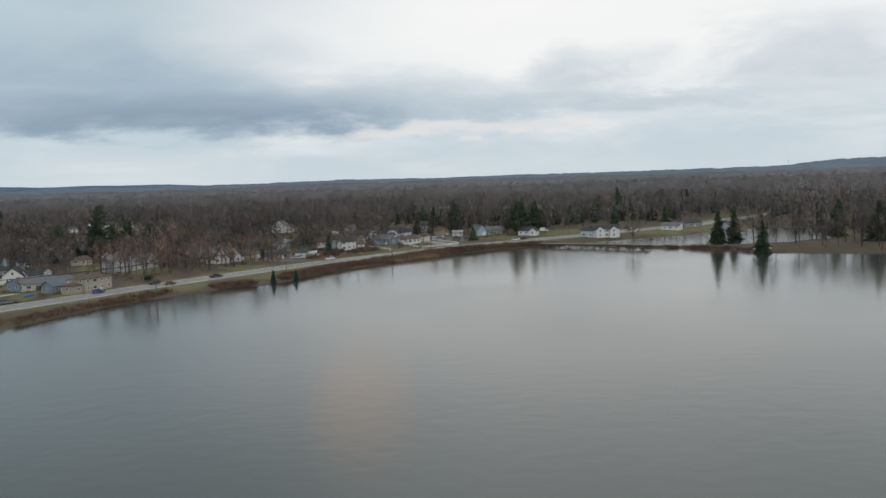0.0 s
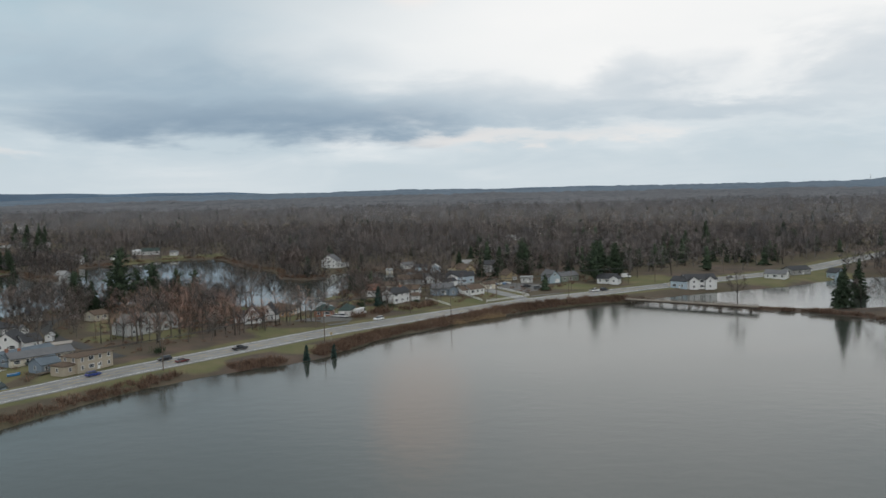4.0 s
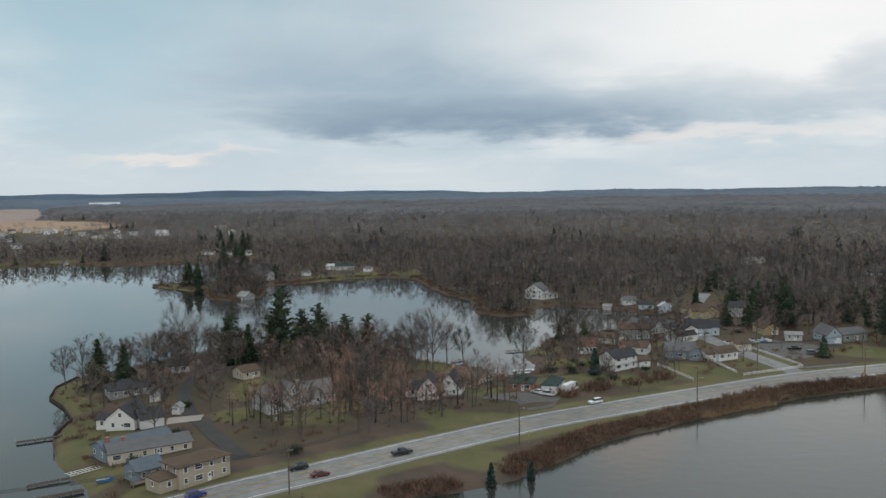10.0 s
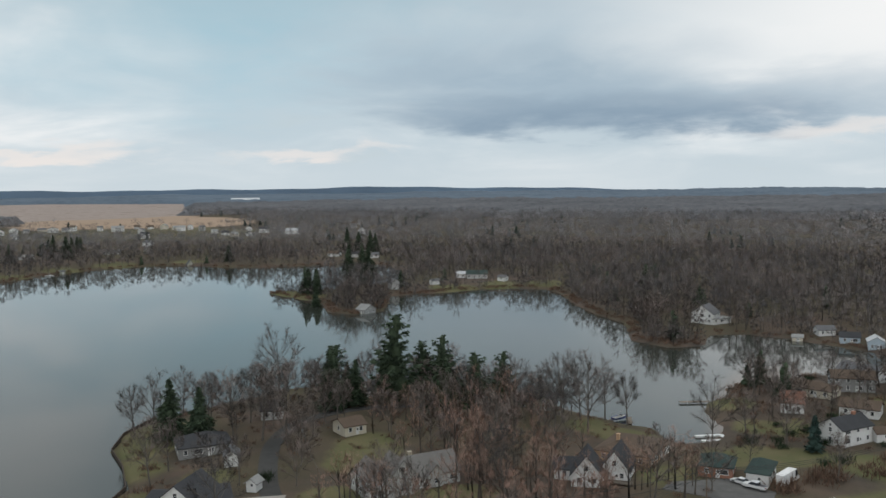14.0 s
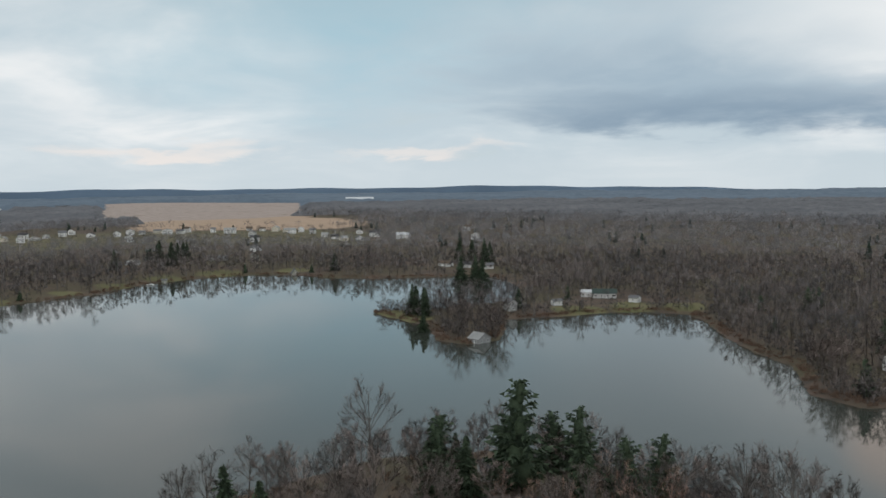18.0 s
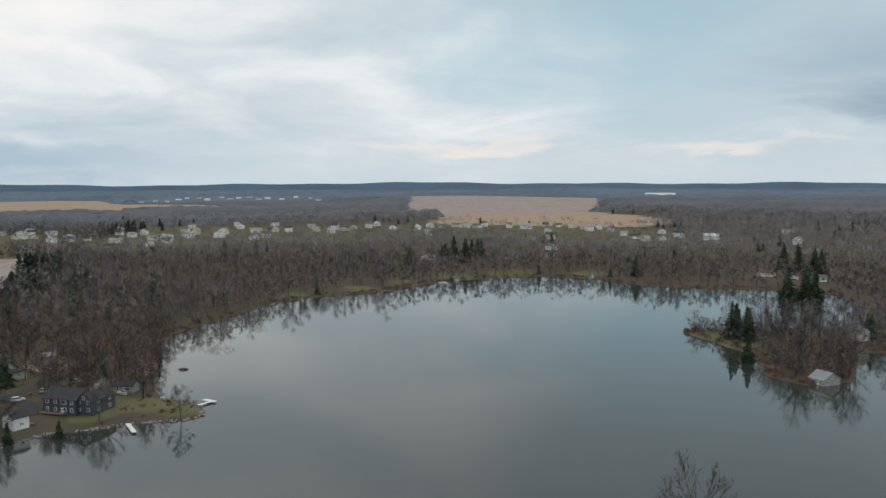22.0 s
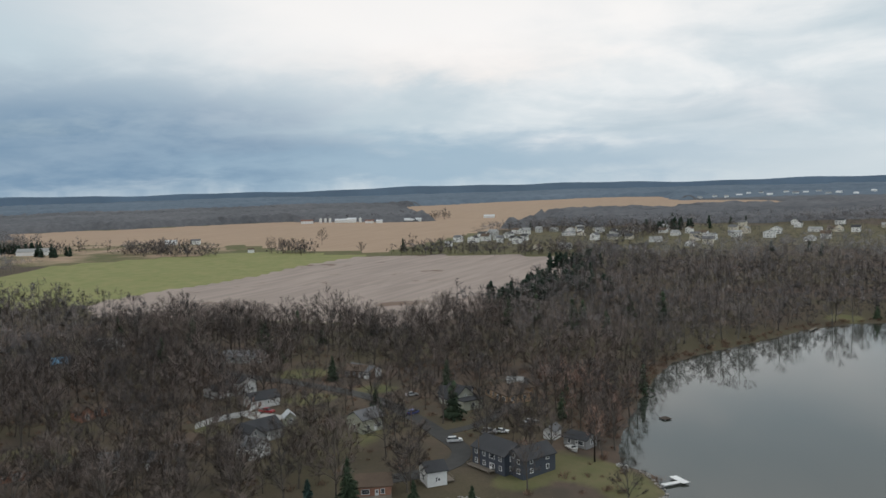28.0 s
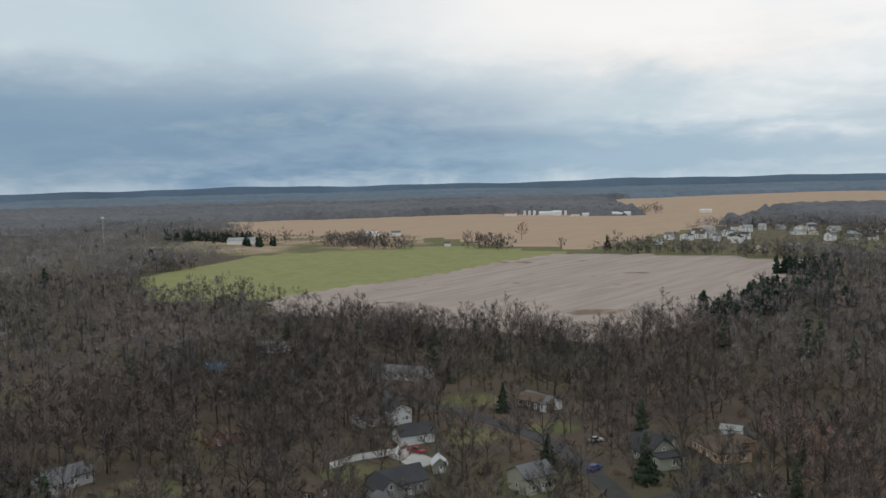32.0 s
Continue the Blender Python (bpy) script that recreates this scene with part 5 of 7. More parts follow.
house(131.4, 587.1, -27, 11.8, 9, 2.8, "white", "grey", "white ranch house with a grey roof by the pond", 1.8)
house(147.4, 606.4, 28, 14.0, 9, 2.8, "grey", "charcoal", "grey ranch house with a dark roof", 1.8)
house(167.2, 597.1, -51, 6.5, 8, 4.0, "paleblue", "charcoal", "small pale blue house behind spruces", 2.2)
# the western shore
house(-470.2, 389.4, 39, 13.8, 10, 5.2, "darkblue", "charcoal", "dark blue two-storey house with white windows and a dark grey roof", 2.6, wings=((8.5, 3.0, 7.5, 12.0, 4.8, 2.4, "front"),), deck=(-2.0, -6.2, 10.0, 2.2))
house(-459.1, 370.5, 113, 5.6, 6.2, 3.9, "white", "charcoal", "white two-storey cottage by the shore", 1.8, deck=(4.0, 0.0, 2.5, 5.0))
house(-452.7, 355.1, 97, 9.0, 8, 3.0, "brick", "brown", "red brick cottage with a dark roof by the water", 2.0, deck=(0.0, -5.2, 9.0, 2.0))
house(-504.9, 346.6, 137, 8.9, 8, 4.2, "sage", "grey", "sage-green cottage with white windows", 2.2)
house(-496.3, 406.0, 58, 3.6, 5, 2.6, "white", "grey", "white shed near the shore", 1.2, "front", win=0, name="shed", category="shed")
house(-490.1, 413.9, 50, 8.0, 6, 2.6, "grey", "charcoal", "low grey shed with a dark roof", 1.4, name="shed", category="shed")
house(-435.9, 332.3, 93, 9.3, 8, 3.4, "brown", "charcoal", "dark brown lakeside cottage with white trim", 2.0)
house(-544.0, 394.2, 28, 15.2, 10, 2.8, "tanbrick", "brown", "pale brick ranch house with a brown hip roof", 2.0, "hip", wings=((-3.0, 6.0, 8.0, 8.0, 2.8, 1.6, "hip"),))
house(-556.2, 292.4, 139, 7.5, 10, 4.4, "white", "charcoal", "white split-level house with a dark roof", 2.0, "front", wings=((-8.0, 2.0, 9.0, 8.0, 2.6, 1.6, "gable"),))
house(-537.3, 305.0, 128, 10.6, 8, 2.8, "white", "charcoal", "white garage wing with a dark shingle roof", 2.0, garage=2, win=0)
house(-511.8, 320.4, 112, 3.6, 4, 2.4, "sage", "metalwhite", "small garden shed with a pale metal roof", 1.6, "front", win=0, name="shed", category="shed")
house(-495.6, 313.9, 137, 12.6, 9, 3.2, "grey", "charcoal", "grey house with a dark shingle roof and arched windows", 2.8, wings=((-6.0, -4.0, 6.0, 8.0, 3.6, 2.6, "front"),))
house(-583.4, 336.4, 51, 13.0, 8, 2.6, "white", "grey", "white ranch house with a grey roof across the street", 1.7)
house(-535.7, 376.2, 34, 9.2, 10, 2.6, "sage", "charcoal", "chalet with a steep dark roof and tall windows", 4.2, wings=((6.5, 0.0, 6.0, 8.0, 3.0, 1.4, "flat"),))
house(-560.8, 397.9, 75, 5.8, 4, 2.8, "white", "lightgrey", "long white shed among the trees", 0.9, win=0, name="shed", category="shed")
house(-612.7, 279.2, 85, 17.9, 10, 2.7, "lightgrey", "grey", "long pale ranch house behind trees", 1.8)
house(-656.9, 198.5, 87, 14.9, 9, 2.7, "white", "lightgrey", "white ranch house with a pale roof in the woods", 1.6)
house(-608.5, 197.5, 114, 7.8, 9, 2.5, "brown", "blue", "low brown house with a bright blue roof", 2.0)
house(-522.6, 245.5, 140, 4.2, 8, 2.9, "brick", "brown", "red house with a white gable in the woods", 2.2, "front", wings=((6.0, 1.0, 7.0, 6.0, 2.6, 1.4, "gable"),))
house(-483.0, 223.4, 156, 12.5, 10, 2.8, "lightgrey", "grey", "long grey house with white eaves", 1.6, wings=((-5.0, -5.0, 6.0, 6.0, 2.8, 1.4, "gable"),))
house(-464.5, 252.3, 111, 7.8, 8, 2.8, "brick", "brown", "red cabin with a brown roof under the trees", 1.8)
house(-470.3, 278.7, 97, 7.6, 8, 2.8, "grey", "grey", "grey cabin with a deck under the trees", 1.8, deck=(0.0, -5.0, 8.0, 2.0))
house(-470.3, 289.3, 90, 5.2, 7, 2.8, "brown", "charcoal", "brown cabin under the trees", 1.8)
house(-582.5, 335.9, 69, 12.9, 8, 2.7, "brown", "brown", "low brown house near the street", 1.6)
house(-543.0, 375.3, 80, 11.2, 8, 2.7, "grey", "charcoal", "grey cottage hidden among trees", 1.8)
house(-479.7, 316.4, 52, 6.9, 7, 3.2, "white", "grey", "white cottage with large windows under the trees", 2.0)
house(-487.7, 294.4, 75, 6.9, 8, 2.8, "brown", "brown", "brown cabin in the woods", 1.8)
# far shores
house(-385.4, 744.0, 57, 5.8, 9, 5.0, "lightgrey", "grey", "grey two-storey house on the far point", 2.2, "front")
house(-346.0, 652.4, -10, 7.4, 9, 2.8, "grey", "lightgrey", "grey cottage with a pale roof on the point", 2.6)
house(-370.8, 777.0, 56, 6.3, 5, 2.6, "white", "grey", "white boathouse on the far lawn", 1.0, win=0, name="boathouse", category="boathouse")
house(-370.9, 819.3, 15, 7.1, 7, 3.0, "white", "metalwhite", "white garage with a pale roof on the far lawn", 1.4)
house(-359.1, 821.6, 27, 15.7, 9, 3.2, "lightgrey", "green", "long house with a dark green roof on the far lawn", 2.4)
house(-334.8, 816.6, 1, 6.1, 6, 2.8, "white", "grey", "white shed on the far lawn", 1.2, name="shed", category="shed")
house(-583.7, 944.9, 10, 12.1, 8, 2.8, "white", "brown", "white house on the far bank", 2.0)
house(-561.2, 946.0, 34, 9.7, 8, 2.8, "white", "charcoal", "white house with a dark roof on the far bank", 2.0)
house(-538.9, 949.9, 34, 9.5, 8, 2.8, "white", "grey", "white house near tall pines", 2.0)
house(-676.1, 838.6, 57, 6.0, 6, 1.4, "sage", "grey", "pale boathouse with a steep gable at the water", 4.0, "front", name="boathouse", category="boathouse")
house(-794.4, 895.5, 57, 8.7, 9, 5.0, "sage", "grey", "sage house with large windows on the bank", 2.2, "front")
house(-876.1, 968.6, 96, 10.5, 8, 4.6, "white", "grey", "white house on the bank", 2.2, "front")
house(-862.1, 796.6, 81, 12.6, 8, 2.8, "white", "lightgrey", "white house behind birches", 1.4)
house(-822.7, 870.9, 40, 18.1, 8, 2.8, "lightgrey", "grey", "grey house among shrubs", 1.8)
house(-730.0, 738.4, 57, 4.7, 5, 2.2, "sage", "grey", "small boathouse on the shore", 0.8, win=0, name="boathouse", category="boathouse")

# ---- the village beyond the western woods, farms and other far buildings ----
def clear_of(x, y, r):
    return all(math.hypot(x - cx, y - cy) > r + cr - 4 for cx, cy, cr in CLEARINGS)


vr = random.Random(5)


def street(spots, rz):
    """Detached houses along one street of the village: (x, y, length)."""
    for x, y, ln in spots:
        c = vr.choice(("white", "white", "white", "white", "white", "cream", "lightgrey"))
        rf = vr.choice(("grey", "brown", "lightgrey", "charcoal", "lightgrey"))
        two = vr.random() < 0.6
        house(x, y, rz + vr.choice((0, 90, 0, 0)) + vr.uniform(-14, 14), ln * 1.05, vr.uniform(8.5, 10.5), 6.0 if two else 3.6, c, rf,
              f"{'two-storey' if two else 'single-storey'} {c.replace('lightgrey', 'pale grey').replace('paleblue', 'pale blue')} house with a {rf.replace('lightgrey', 'pale grey')} roof in the village",
              vr.uniform(2.0, 3.2), vr.choice(("gable", "gable", "front")), win=3.6, side=True, door=False, group="village houses", clear=5.0)


street(((-1269, 354, 8), (-1360, 364, 14), (-1341, 384, 12), (-1366, 400, 11), (-1375, 416, 10), (-1322, 417, 8), (-1402, 431, 11), (-1483, 446, 12), (-1346, 449, 8), (-1191, 453, 8), (-1470, 459, 11), (-1513, 480, 8), (-1434, 515, 17), (-1423, 531, 10), (-1484, 537, 9), (-1331, 558, 12), (-1494, 563, 12), (-1481, 564, 12), (-1368, 567, 10), (-1330, 579, 12), (-1399, 583, 16), (-1274, 600, 14)), 75)
street(((-1507, 613, 12), (-1465, 614, 9), (-1196, 621, 10), (-1426, 642, 10), (-1368, 645, 10), (-1211, 645, 11), (-1277, 647, 9), (-1406, 672, 9), (-1358, 678, 12), (-1350, 712, 9), (-1290, 739, 14), (-1388, 741, 10), (-1366, 773, 12), (-1376, 827, 16), (-1360, 851, 11), (-1349, 867, 10), (-1338, 907, 17), (-1290, 907, 9), (-1327, 947, 15), (-1356, 980, 8), (-1159, 992, 8), (-1369, 1014, 11)), 60)
street(((-1321, 1032, 11), (-1287, 1055, 12), (-1303, 1110, 8), (-1269, 1132, 15), (-1093, 1152, 11), (-946, 1174, 10), (-900, 1174, 10), (-1289, 1185, 8), (-1241, 1199, 8), (-991, 1200, 9), (-1203, 1202, 18), (-1097, 1236, 12), (-928, 1237, 14), (-1069, 1253, 8), (-763, 1254, 10), (-1232, 1267, 9), (-1173, 1272, 14), (-1208, 1275, 9), (-1118, 1276, 8), (-888, 1412, 8)), 40)
# back streets
back = []
while len(back) < 34:
    x, y = vr.uniform(-1560, -900), vr.uniform(380, 1330)
    if inside(VILLAGE, np.array(x), np.array(y)) and clear_of(x, y, 9):
        back.append((x, y, vr.uniform(9, 13)))
        street(back[-1:], 55)
# the next town, far across the fields
for x, y in ((-2926, 1078), (-3024, 1150), (-2936, 1161), (-3113, 1253), (-3244, 1324), (-3297, 1384), (-2983, 1308), (-3243, 1451), (-3072, 1420), (-3126, 1472), (-3176, 1534), (-2941, 1471), (-2990, 1523), (-2828, 1505), (-3070, 1666), (-2897, 1640), (-2752, 1602), (-3088, 1908), (-3146, 1979), (-3433, 2647), (-3290, 2623)):
    house(x, y, vr.uniform(30, 80), vr.uniform(12, 20), 10, vr.choice((5, 6, 7)), "white", vr.choice(("metalwhite", "lightgrey", "grey")), "white building in a distant town", 3.0, win=0, door=False, group="distant town", clear=5.0)
# garden trees of the village
x, y = scatter(-1640, -820, 340, 1350, 15.0)
m = inside(VILLAGE, x, y) & open_land(x, y) & (rng.random(len(x)) < 0.3)
woods("garden_trees", FAR_TREES, x[m], y[m], [M["bark"], M["twig_far"]], "small bare garden trees of the village", 0.4, 0.85)

# farm buildings among the fields
for x, y, rz, l, w, e, rf, lab in ((-1987, 49, 95, 24, 12, 5, "redbrown", "white farm barn with a rusty red roof"), (-1993, 118, 95, 26, 12, 4.5, "metalwhite", "long white farm building with a metal roof"), (-1986, 140, 95, 18, 14, 6, "metalwhite", "white barn with a metal roof"),
                                   (-1950, 180, 95, 16, 10, 4, "redbrown", "farm shed with a rusty roof"), (-1946, 200, 95, 12, 9, 4, "metalwhite", "low white farm shed"),
                                   (-1979, 243, 95, 16, 10, 4, "metalwhite", "low white shed at the field's edge"), (-1974, 264, 95, 34, 12, 4, "metalwhite", "long low white shed at the field's edge"), (-1993, 286, 95, 16, 11, 6, "grey", "white farmhouse at the field's edge"),
                                   (-2050, 418, 95, 22, 10, 4, "metalwhite", "white field barn beside spruces"),
                                   (-1310, -170, 100, 38, 16, 4.5, "lightgrey", "long pale farm building with a red end"), (-1440, -40, 100, 16, 10, 4, "metalwhite", "white farm shed among trees"),
                                   (-1440, -5, 100, 12, 9, 5, "grey", "white farmhouse among trees"), (-1258, 119, 100, 7, 6, 3.5, "brown", "small pale barn at the wheat field's edge"),
                                   (-2430, 2868, 40, 110, 40, 10, "metalwhite", "large white warehouse far beyond the fields"), (-2250, 2720, 40, 60, 20, 6, "metalwhite", "long white shed far away"),
                                   (-2000, 2950, 40, 60, 25, 6, "lightgrey", "distant pale commercial building with a flat roof"), (-874, 1236, 40, 20, 14, 5, "metalwhite", "large white barn by the village")):
    house(x, y, rz, l, w, e, "white", rf, lab, w * 0.22, win=0, door=False, name="farm_building", category="building", clear=8.0)

# ---- woodland ----
def seen(x, y):
    return open_land(x, y) & ((y > 330) | (x < -400)) & (x < 420 + 0.35 * np.maximum(y - 500, 0)) & (y > -700 + 0.2 * x)


def band(x, y):
    """Metres from the stretch of country that the camera flies over."""
    return seg_dist([(0, 200), (-60, 240), (-140, 320), (-290, 385)], x, y)


x, y = np.concatenate([scatter(-720, 260, 180, 860, 9.3), scatter(-640, -425, 180, 310, 12.0)], 1)
lawnw = np.zeros(len(x))
for lx, ly, lr in LAWNS:
    lawnw = np.maximum(lawnw, np.clip(1.5 - np.hypot(x - lx, y - ly) / lr, 0, 1))
SPARSE = ((-80, 530, 60, 0.7), (-40, 545, 50, 0.45), (10, 575, 35, 0.3), (-100, 455, 34, 0.45), (65, 565, 40, 0.25), (130, 600, 60, 0.4), (95, 482, 45, 0.05), (-128, 424, 17, 0.0), (-60, 620, 40, 0.3), (-180, 345, 45, 0.1), (-205, 380, 30, 0.3), (-170, 425, 60, 0.70),
          (-215, 450, 50, 0.75), (-200, 474, 36, 0.65), (-510, 330, 75, 0.85), (-470, 400, 40, 0.8), (-350, 790, 45, 0.4), (-740, 760, 60, 0.35), (-720, 640, 40, 0.4), (190, 450, 70, 0.6))
thin = np.ones(len(x))
for sx, sy, sr, sk in SPARSE:
    thin = np.where(np.hypot(x - sx, y - sy) < sr, np.minimum(thin, sk), thin)
m = seen(x, y) & (lawnw + 0.2 < rng.uniform(0.25, 1.2, len(x))) & ~inside(VILLAGE, x, y) & (rng.random(len(x)) < thin)
x, y = x[m], y[m]
d = band(x, y)
fir = (rng.random(len(x)) < np.where(x > -60, 0.2, 0.10)) & (wobble(x, y, 150.0, 5.0) > np.where(x > -60, -0.15, 0.15)) & ((y > 530) | (x < -440))
near_m = (d < 330) | ((x < -560) & (y < 400) & (y > 190))
ox, oy = x[near_m & ~fir], y[near_m & ~fir]
order = np.argsort(band(ox, oy))
solo = order[:190]
for i in solo:
    k = OAKS[int(rng.integers(0, len(OAKS)))]
    tree(k, ox[i], oy[i], rng.uniform(0.62, 0.94) if ox[i] > -430 else rng.uniform(0.68, 1.0), "tall bare leafless deciduous tree on the shore", "bare trees")
rest = order[190:]
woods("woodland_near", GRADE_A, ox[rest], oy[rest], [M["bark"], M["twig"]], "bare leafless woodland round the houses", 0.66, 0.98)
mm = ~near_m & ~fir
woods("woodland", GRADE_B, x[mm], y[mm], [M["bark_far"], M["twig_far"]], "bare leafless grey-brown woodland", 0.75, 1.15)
fx, fy = x[fir], y[fir]
woods("conifers", [conifer(90 + i, 12 + 2 * i, 4.6, 10, 8, wide=1.6, core=0.7, power=0.65) for i in range(3)], fx, fy, [M["bark"], M["needle"]], "dark green conifers scattered through the wood", 0.6, 1.1)
# thickets of slim trees on the peninsula and by the western shore
THIN = [bare_tree(800 + i, 12 + i % 4, 2.6, 8, 6, 420, 0.045, 1.2, 3, 0.3, False) for i in range(5)]
tx, ty = np.concatenate([scatter(-172, -100, 376, 436, 4.6), scatter(-200, -150, 430, 480, 6.0), scatter(-560, -470, 405, 440, 6.5)], 1)
m = open_land(tx, ty) & (rng.random(len(tx)) < 0.55)
woods("thicket", THIN, tx[m], ty[m], [M["bark"], M["twig_red"]], "thicket of slim reddish-brown bare trees", 0.7, 1.25)
# farther woods, thicker where the flight comes nearer
def outer(x, y):
    return open_land(x, y) & ((x < -720) | (x > 260) | (y > 860) | (y < 180)) & ~inside(VILLAGE, x, y) & ((y > 330) | (x < -420)) & (x < 300 + 0.45 * np.maximum(y - 500, 0))


x, y = scatter(-1100, 700, -420, 1150, 11.2)
m = outer(x, y) & (band(x, y) < 720)
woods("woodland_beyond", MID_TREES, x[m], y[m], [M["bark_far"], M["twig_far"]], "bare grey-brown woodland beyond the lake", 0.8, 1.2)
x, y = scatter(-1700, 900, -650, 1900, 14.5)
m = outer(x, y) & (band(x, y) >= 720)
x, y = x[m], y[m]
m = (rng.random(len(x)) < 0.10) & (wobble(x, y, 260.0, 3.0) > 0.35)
woods("far_woodland", FAR_TREES, x[~m], y[~m], [M["twig_haze"], M["twig_haze"]], "distant bare woodland with haze painted into its pale twigs", 0.75, 1.2)
woods("far_conifers", FAR_FIRS, x[m], y[m], [M["bark"], M["needle_far"]], "distant dark conifers", 0.7, 1.2)

# canopy of the forest that runs to the horizon, in two belts with distance haze painted into their colours
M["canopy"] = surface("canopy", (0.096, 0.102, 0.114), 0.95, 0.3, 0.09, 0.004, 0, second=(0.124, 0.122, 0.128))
M["canopy_haze"] = surface("canopy_haze", (0.100, 0.135, 0.175), 0.95, 0.2, 0.04, 0.002, 0, second=(0.12, 0.15, 0.185))


def canopy(name, step, r0, r1, material, label):
    cx, cy = np.meshgrid(np.arange(-4600, 3200, step), np.arange(-2300, 4800, step))
    keep = (cy > 330 + 1.2 * np.maximum(cx, 0)) | (cx < -1500)
    cx = cx + rng.uniform(-0.35, 0.35, cx.shape) * step
    cy = cy + rng.uniform(-0.35, 0.35, cy.shape) * step
    r = np.hypot(cx + 150, cy - 200)
    ok = keep & (r > r0) & (r < r1)
    for p in CLEAR + [VILLAGE]:
        ok &= ~inside(p, cx, cy)
    jag = 60 * wobble(cx, cy, 190.0, 8.0)
    ok &= ~((cx > -1650 + jag) & (cx < 860) & (cy > -620) & (cy < 1850 + jag))
    gz = ground_many(cx.ravel(), cy.ravel()).reshape(cx.shape)
    tall = rng.uniform(0, 1, cx.shape)
    cz = gz + np.where(ok, (10.0 + 7.0 * tall * tall + 2.5 * wobble(cx, cy, 300.0, 7.0)) * np.where(inside(FAR_TOWN, cx, cy), 0.3, 1.0), -1.0)
    ny, nx = cx.shape
    idx = np.arange(ny * nx).reshape(ny, nx)
    q = np.stack([idx[:-1, :-1], idx[:-1, 1:], idx[1:, 1:], idx[1:, :-1]], -1).reshape(-1, 4)
    q = q[ok.ravel()[q].any(1)]
    used, inv = np.unique(q, return_inverse=True)
    q = inv.reshape(-1, 4)
    V = np.stack([cx, cy, cz], -1).reshape(-1, 3)[used]
    tagged(new(name, tri_mesh(name, V, np.concatenate([q[:, (0, 1, 2)], q[:, (0, 2, 3)]]), material)), label, "forest", kind="stuff")


canopy("forest", 15.0, 1000, 2900, M["canopy"], "bare forest beyond the lakes, greyed by painted-in haze")
canopy("far_forest", 24.0, 2850, 4560, M["canopy_haze"], "forest stretching to the horizon, haze painted in as blue-grey")
# low hills at the skyline, with distance haze painted in as their blue
M["hills"] = surface("haze_hills", (0.18, 0.25, 0.335), 1.0, 0.25, 0.004, 0.0008, 0)
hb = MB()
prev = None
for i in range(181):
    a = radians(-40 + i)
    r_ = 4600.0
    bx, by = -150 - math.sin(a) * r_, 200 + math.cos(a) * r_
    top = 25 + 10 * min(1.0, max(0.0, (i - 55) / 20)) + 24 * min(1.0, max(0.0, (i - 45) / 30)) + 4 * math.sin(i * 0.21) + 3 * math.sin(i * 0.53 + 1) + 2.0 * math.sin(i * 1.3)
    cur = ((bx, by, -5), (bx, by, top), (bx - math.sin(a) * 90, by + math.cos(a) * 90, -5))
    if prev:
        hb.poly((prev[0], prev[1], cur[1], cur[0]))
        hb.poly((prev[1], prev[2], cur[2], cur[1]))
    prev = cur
tagged(new("backdrop", hb.mesh("backdrop", M["hills"])), "low wooded hills on the skyline, painted haze blue", "hills", kind="structure")

# ---- single conifers and other marked trees ----
def spruces(spots):
    for x, y, h, k in spots:
        tree(SPRUCES[k], x, y, h / (17, 15, 19)[k], "dark green spruce tree with drooping branches", "spruces")


spruces(((-248, 408, 20, 0), (-237, 409, 17, 1), (-225, 455, 21, 2), (-220, 462, 16, 1), (-232, 474, 12, 1), (-190, 467, 22, 0), (-214, 470, 17, 2), (-30, 603, 18, 1), (-42, 604, 13, 0), (-59, 643, 15, 1), (32, 604, 22, 2), (41, 603, 20, 0), (48, 626, 17, 1), (131, 470, 19, 2), (142, 430, 17, 0), (138, 497, 17, 1), (152, 514, 21, 2), (202, 492, 20, 0)))
spruces(((207, 450, 22, 1), (218, 470, 20, 2), (121, 756, 24, 0), (-16, 609, 23, 2), (190, 800, 20, 1), (-442, 350, 13, 0), (-444, 381, 8, 1), (-446, 366, 7, 1), (-428, 700, 19, 2), (-422, 704, 17, 0), (-430, 706, 18, 1), (-416, 698, 16, 2), (-390, 662, 13, 1), (-587, 972, 25, 0), (-567, 985, 24, 2), (-578, 980, 24, 1), (-556, 978, 22, 0), (-651, 865, 18, 1), (-827, 754, 20, 2), (-849, 819, 24, 0)))
spruces(((-820, 812, 24, 1), (-858, 859, 20, 2), (-835, 830, 22, 0), (-845, 845, 21, 1), (-684, 193, 11, 0), (-685, 202, 10, 1), (-681, 222, 10, 2), (-676, 330, 11, 1), (-524, 348, 9, 1), (-574, 325, 10, 0), (-1224, 303, 15, 1), (-500, 852, 26, 0), (-497, 868, 26, 2), (-486, 862, 24, 1)))
for x, y, h in ((-208, 468, 31), (-198, 481, 24), (-180, 470, 23), (-176, 482, 20), (-228, 462, 22), (-14, 598, 22), (30, 611, 20), (26, 566, 24), (39, 587, 22), (-207, 483, 21)):
    tree(PINES[0], x, y, h / 22, "tall dark green white pine with layered branches", "pines")
for x, y, h in ((-84.9, 359.6, 5.6), (-76.8, 366.8, 6.0), (-82, 478, 10), (-440, 340, 8)):
    tree(BLUES[0], x, y, h / 9, "young blue-green spruce of regular conical shape", "young spruces")
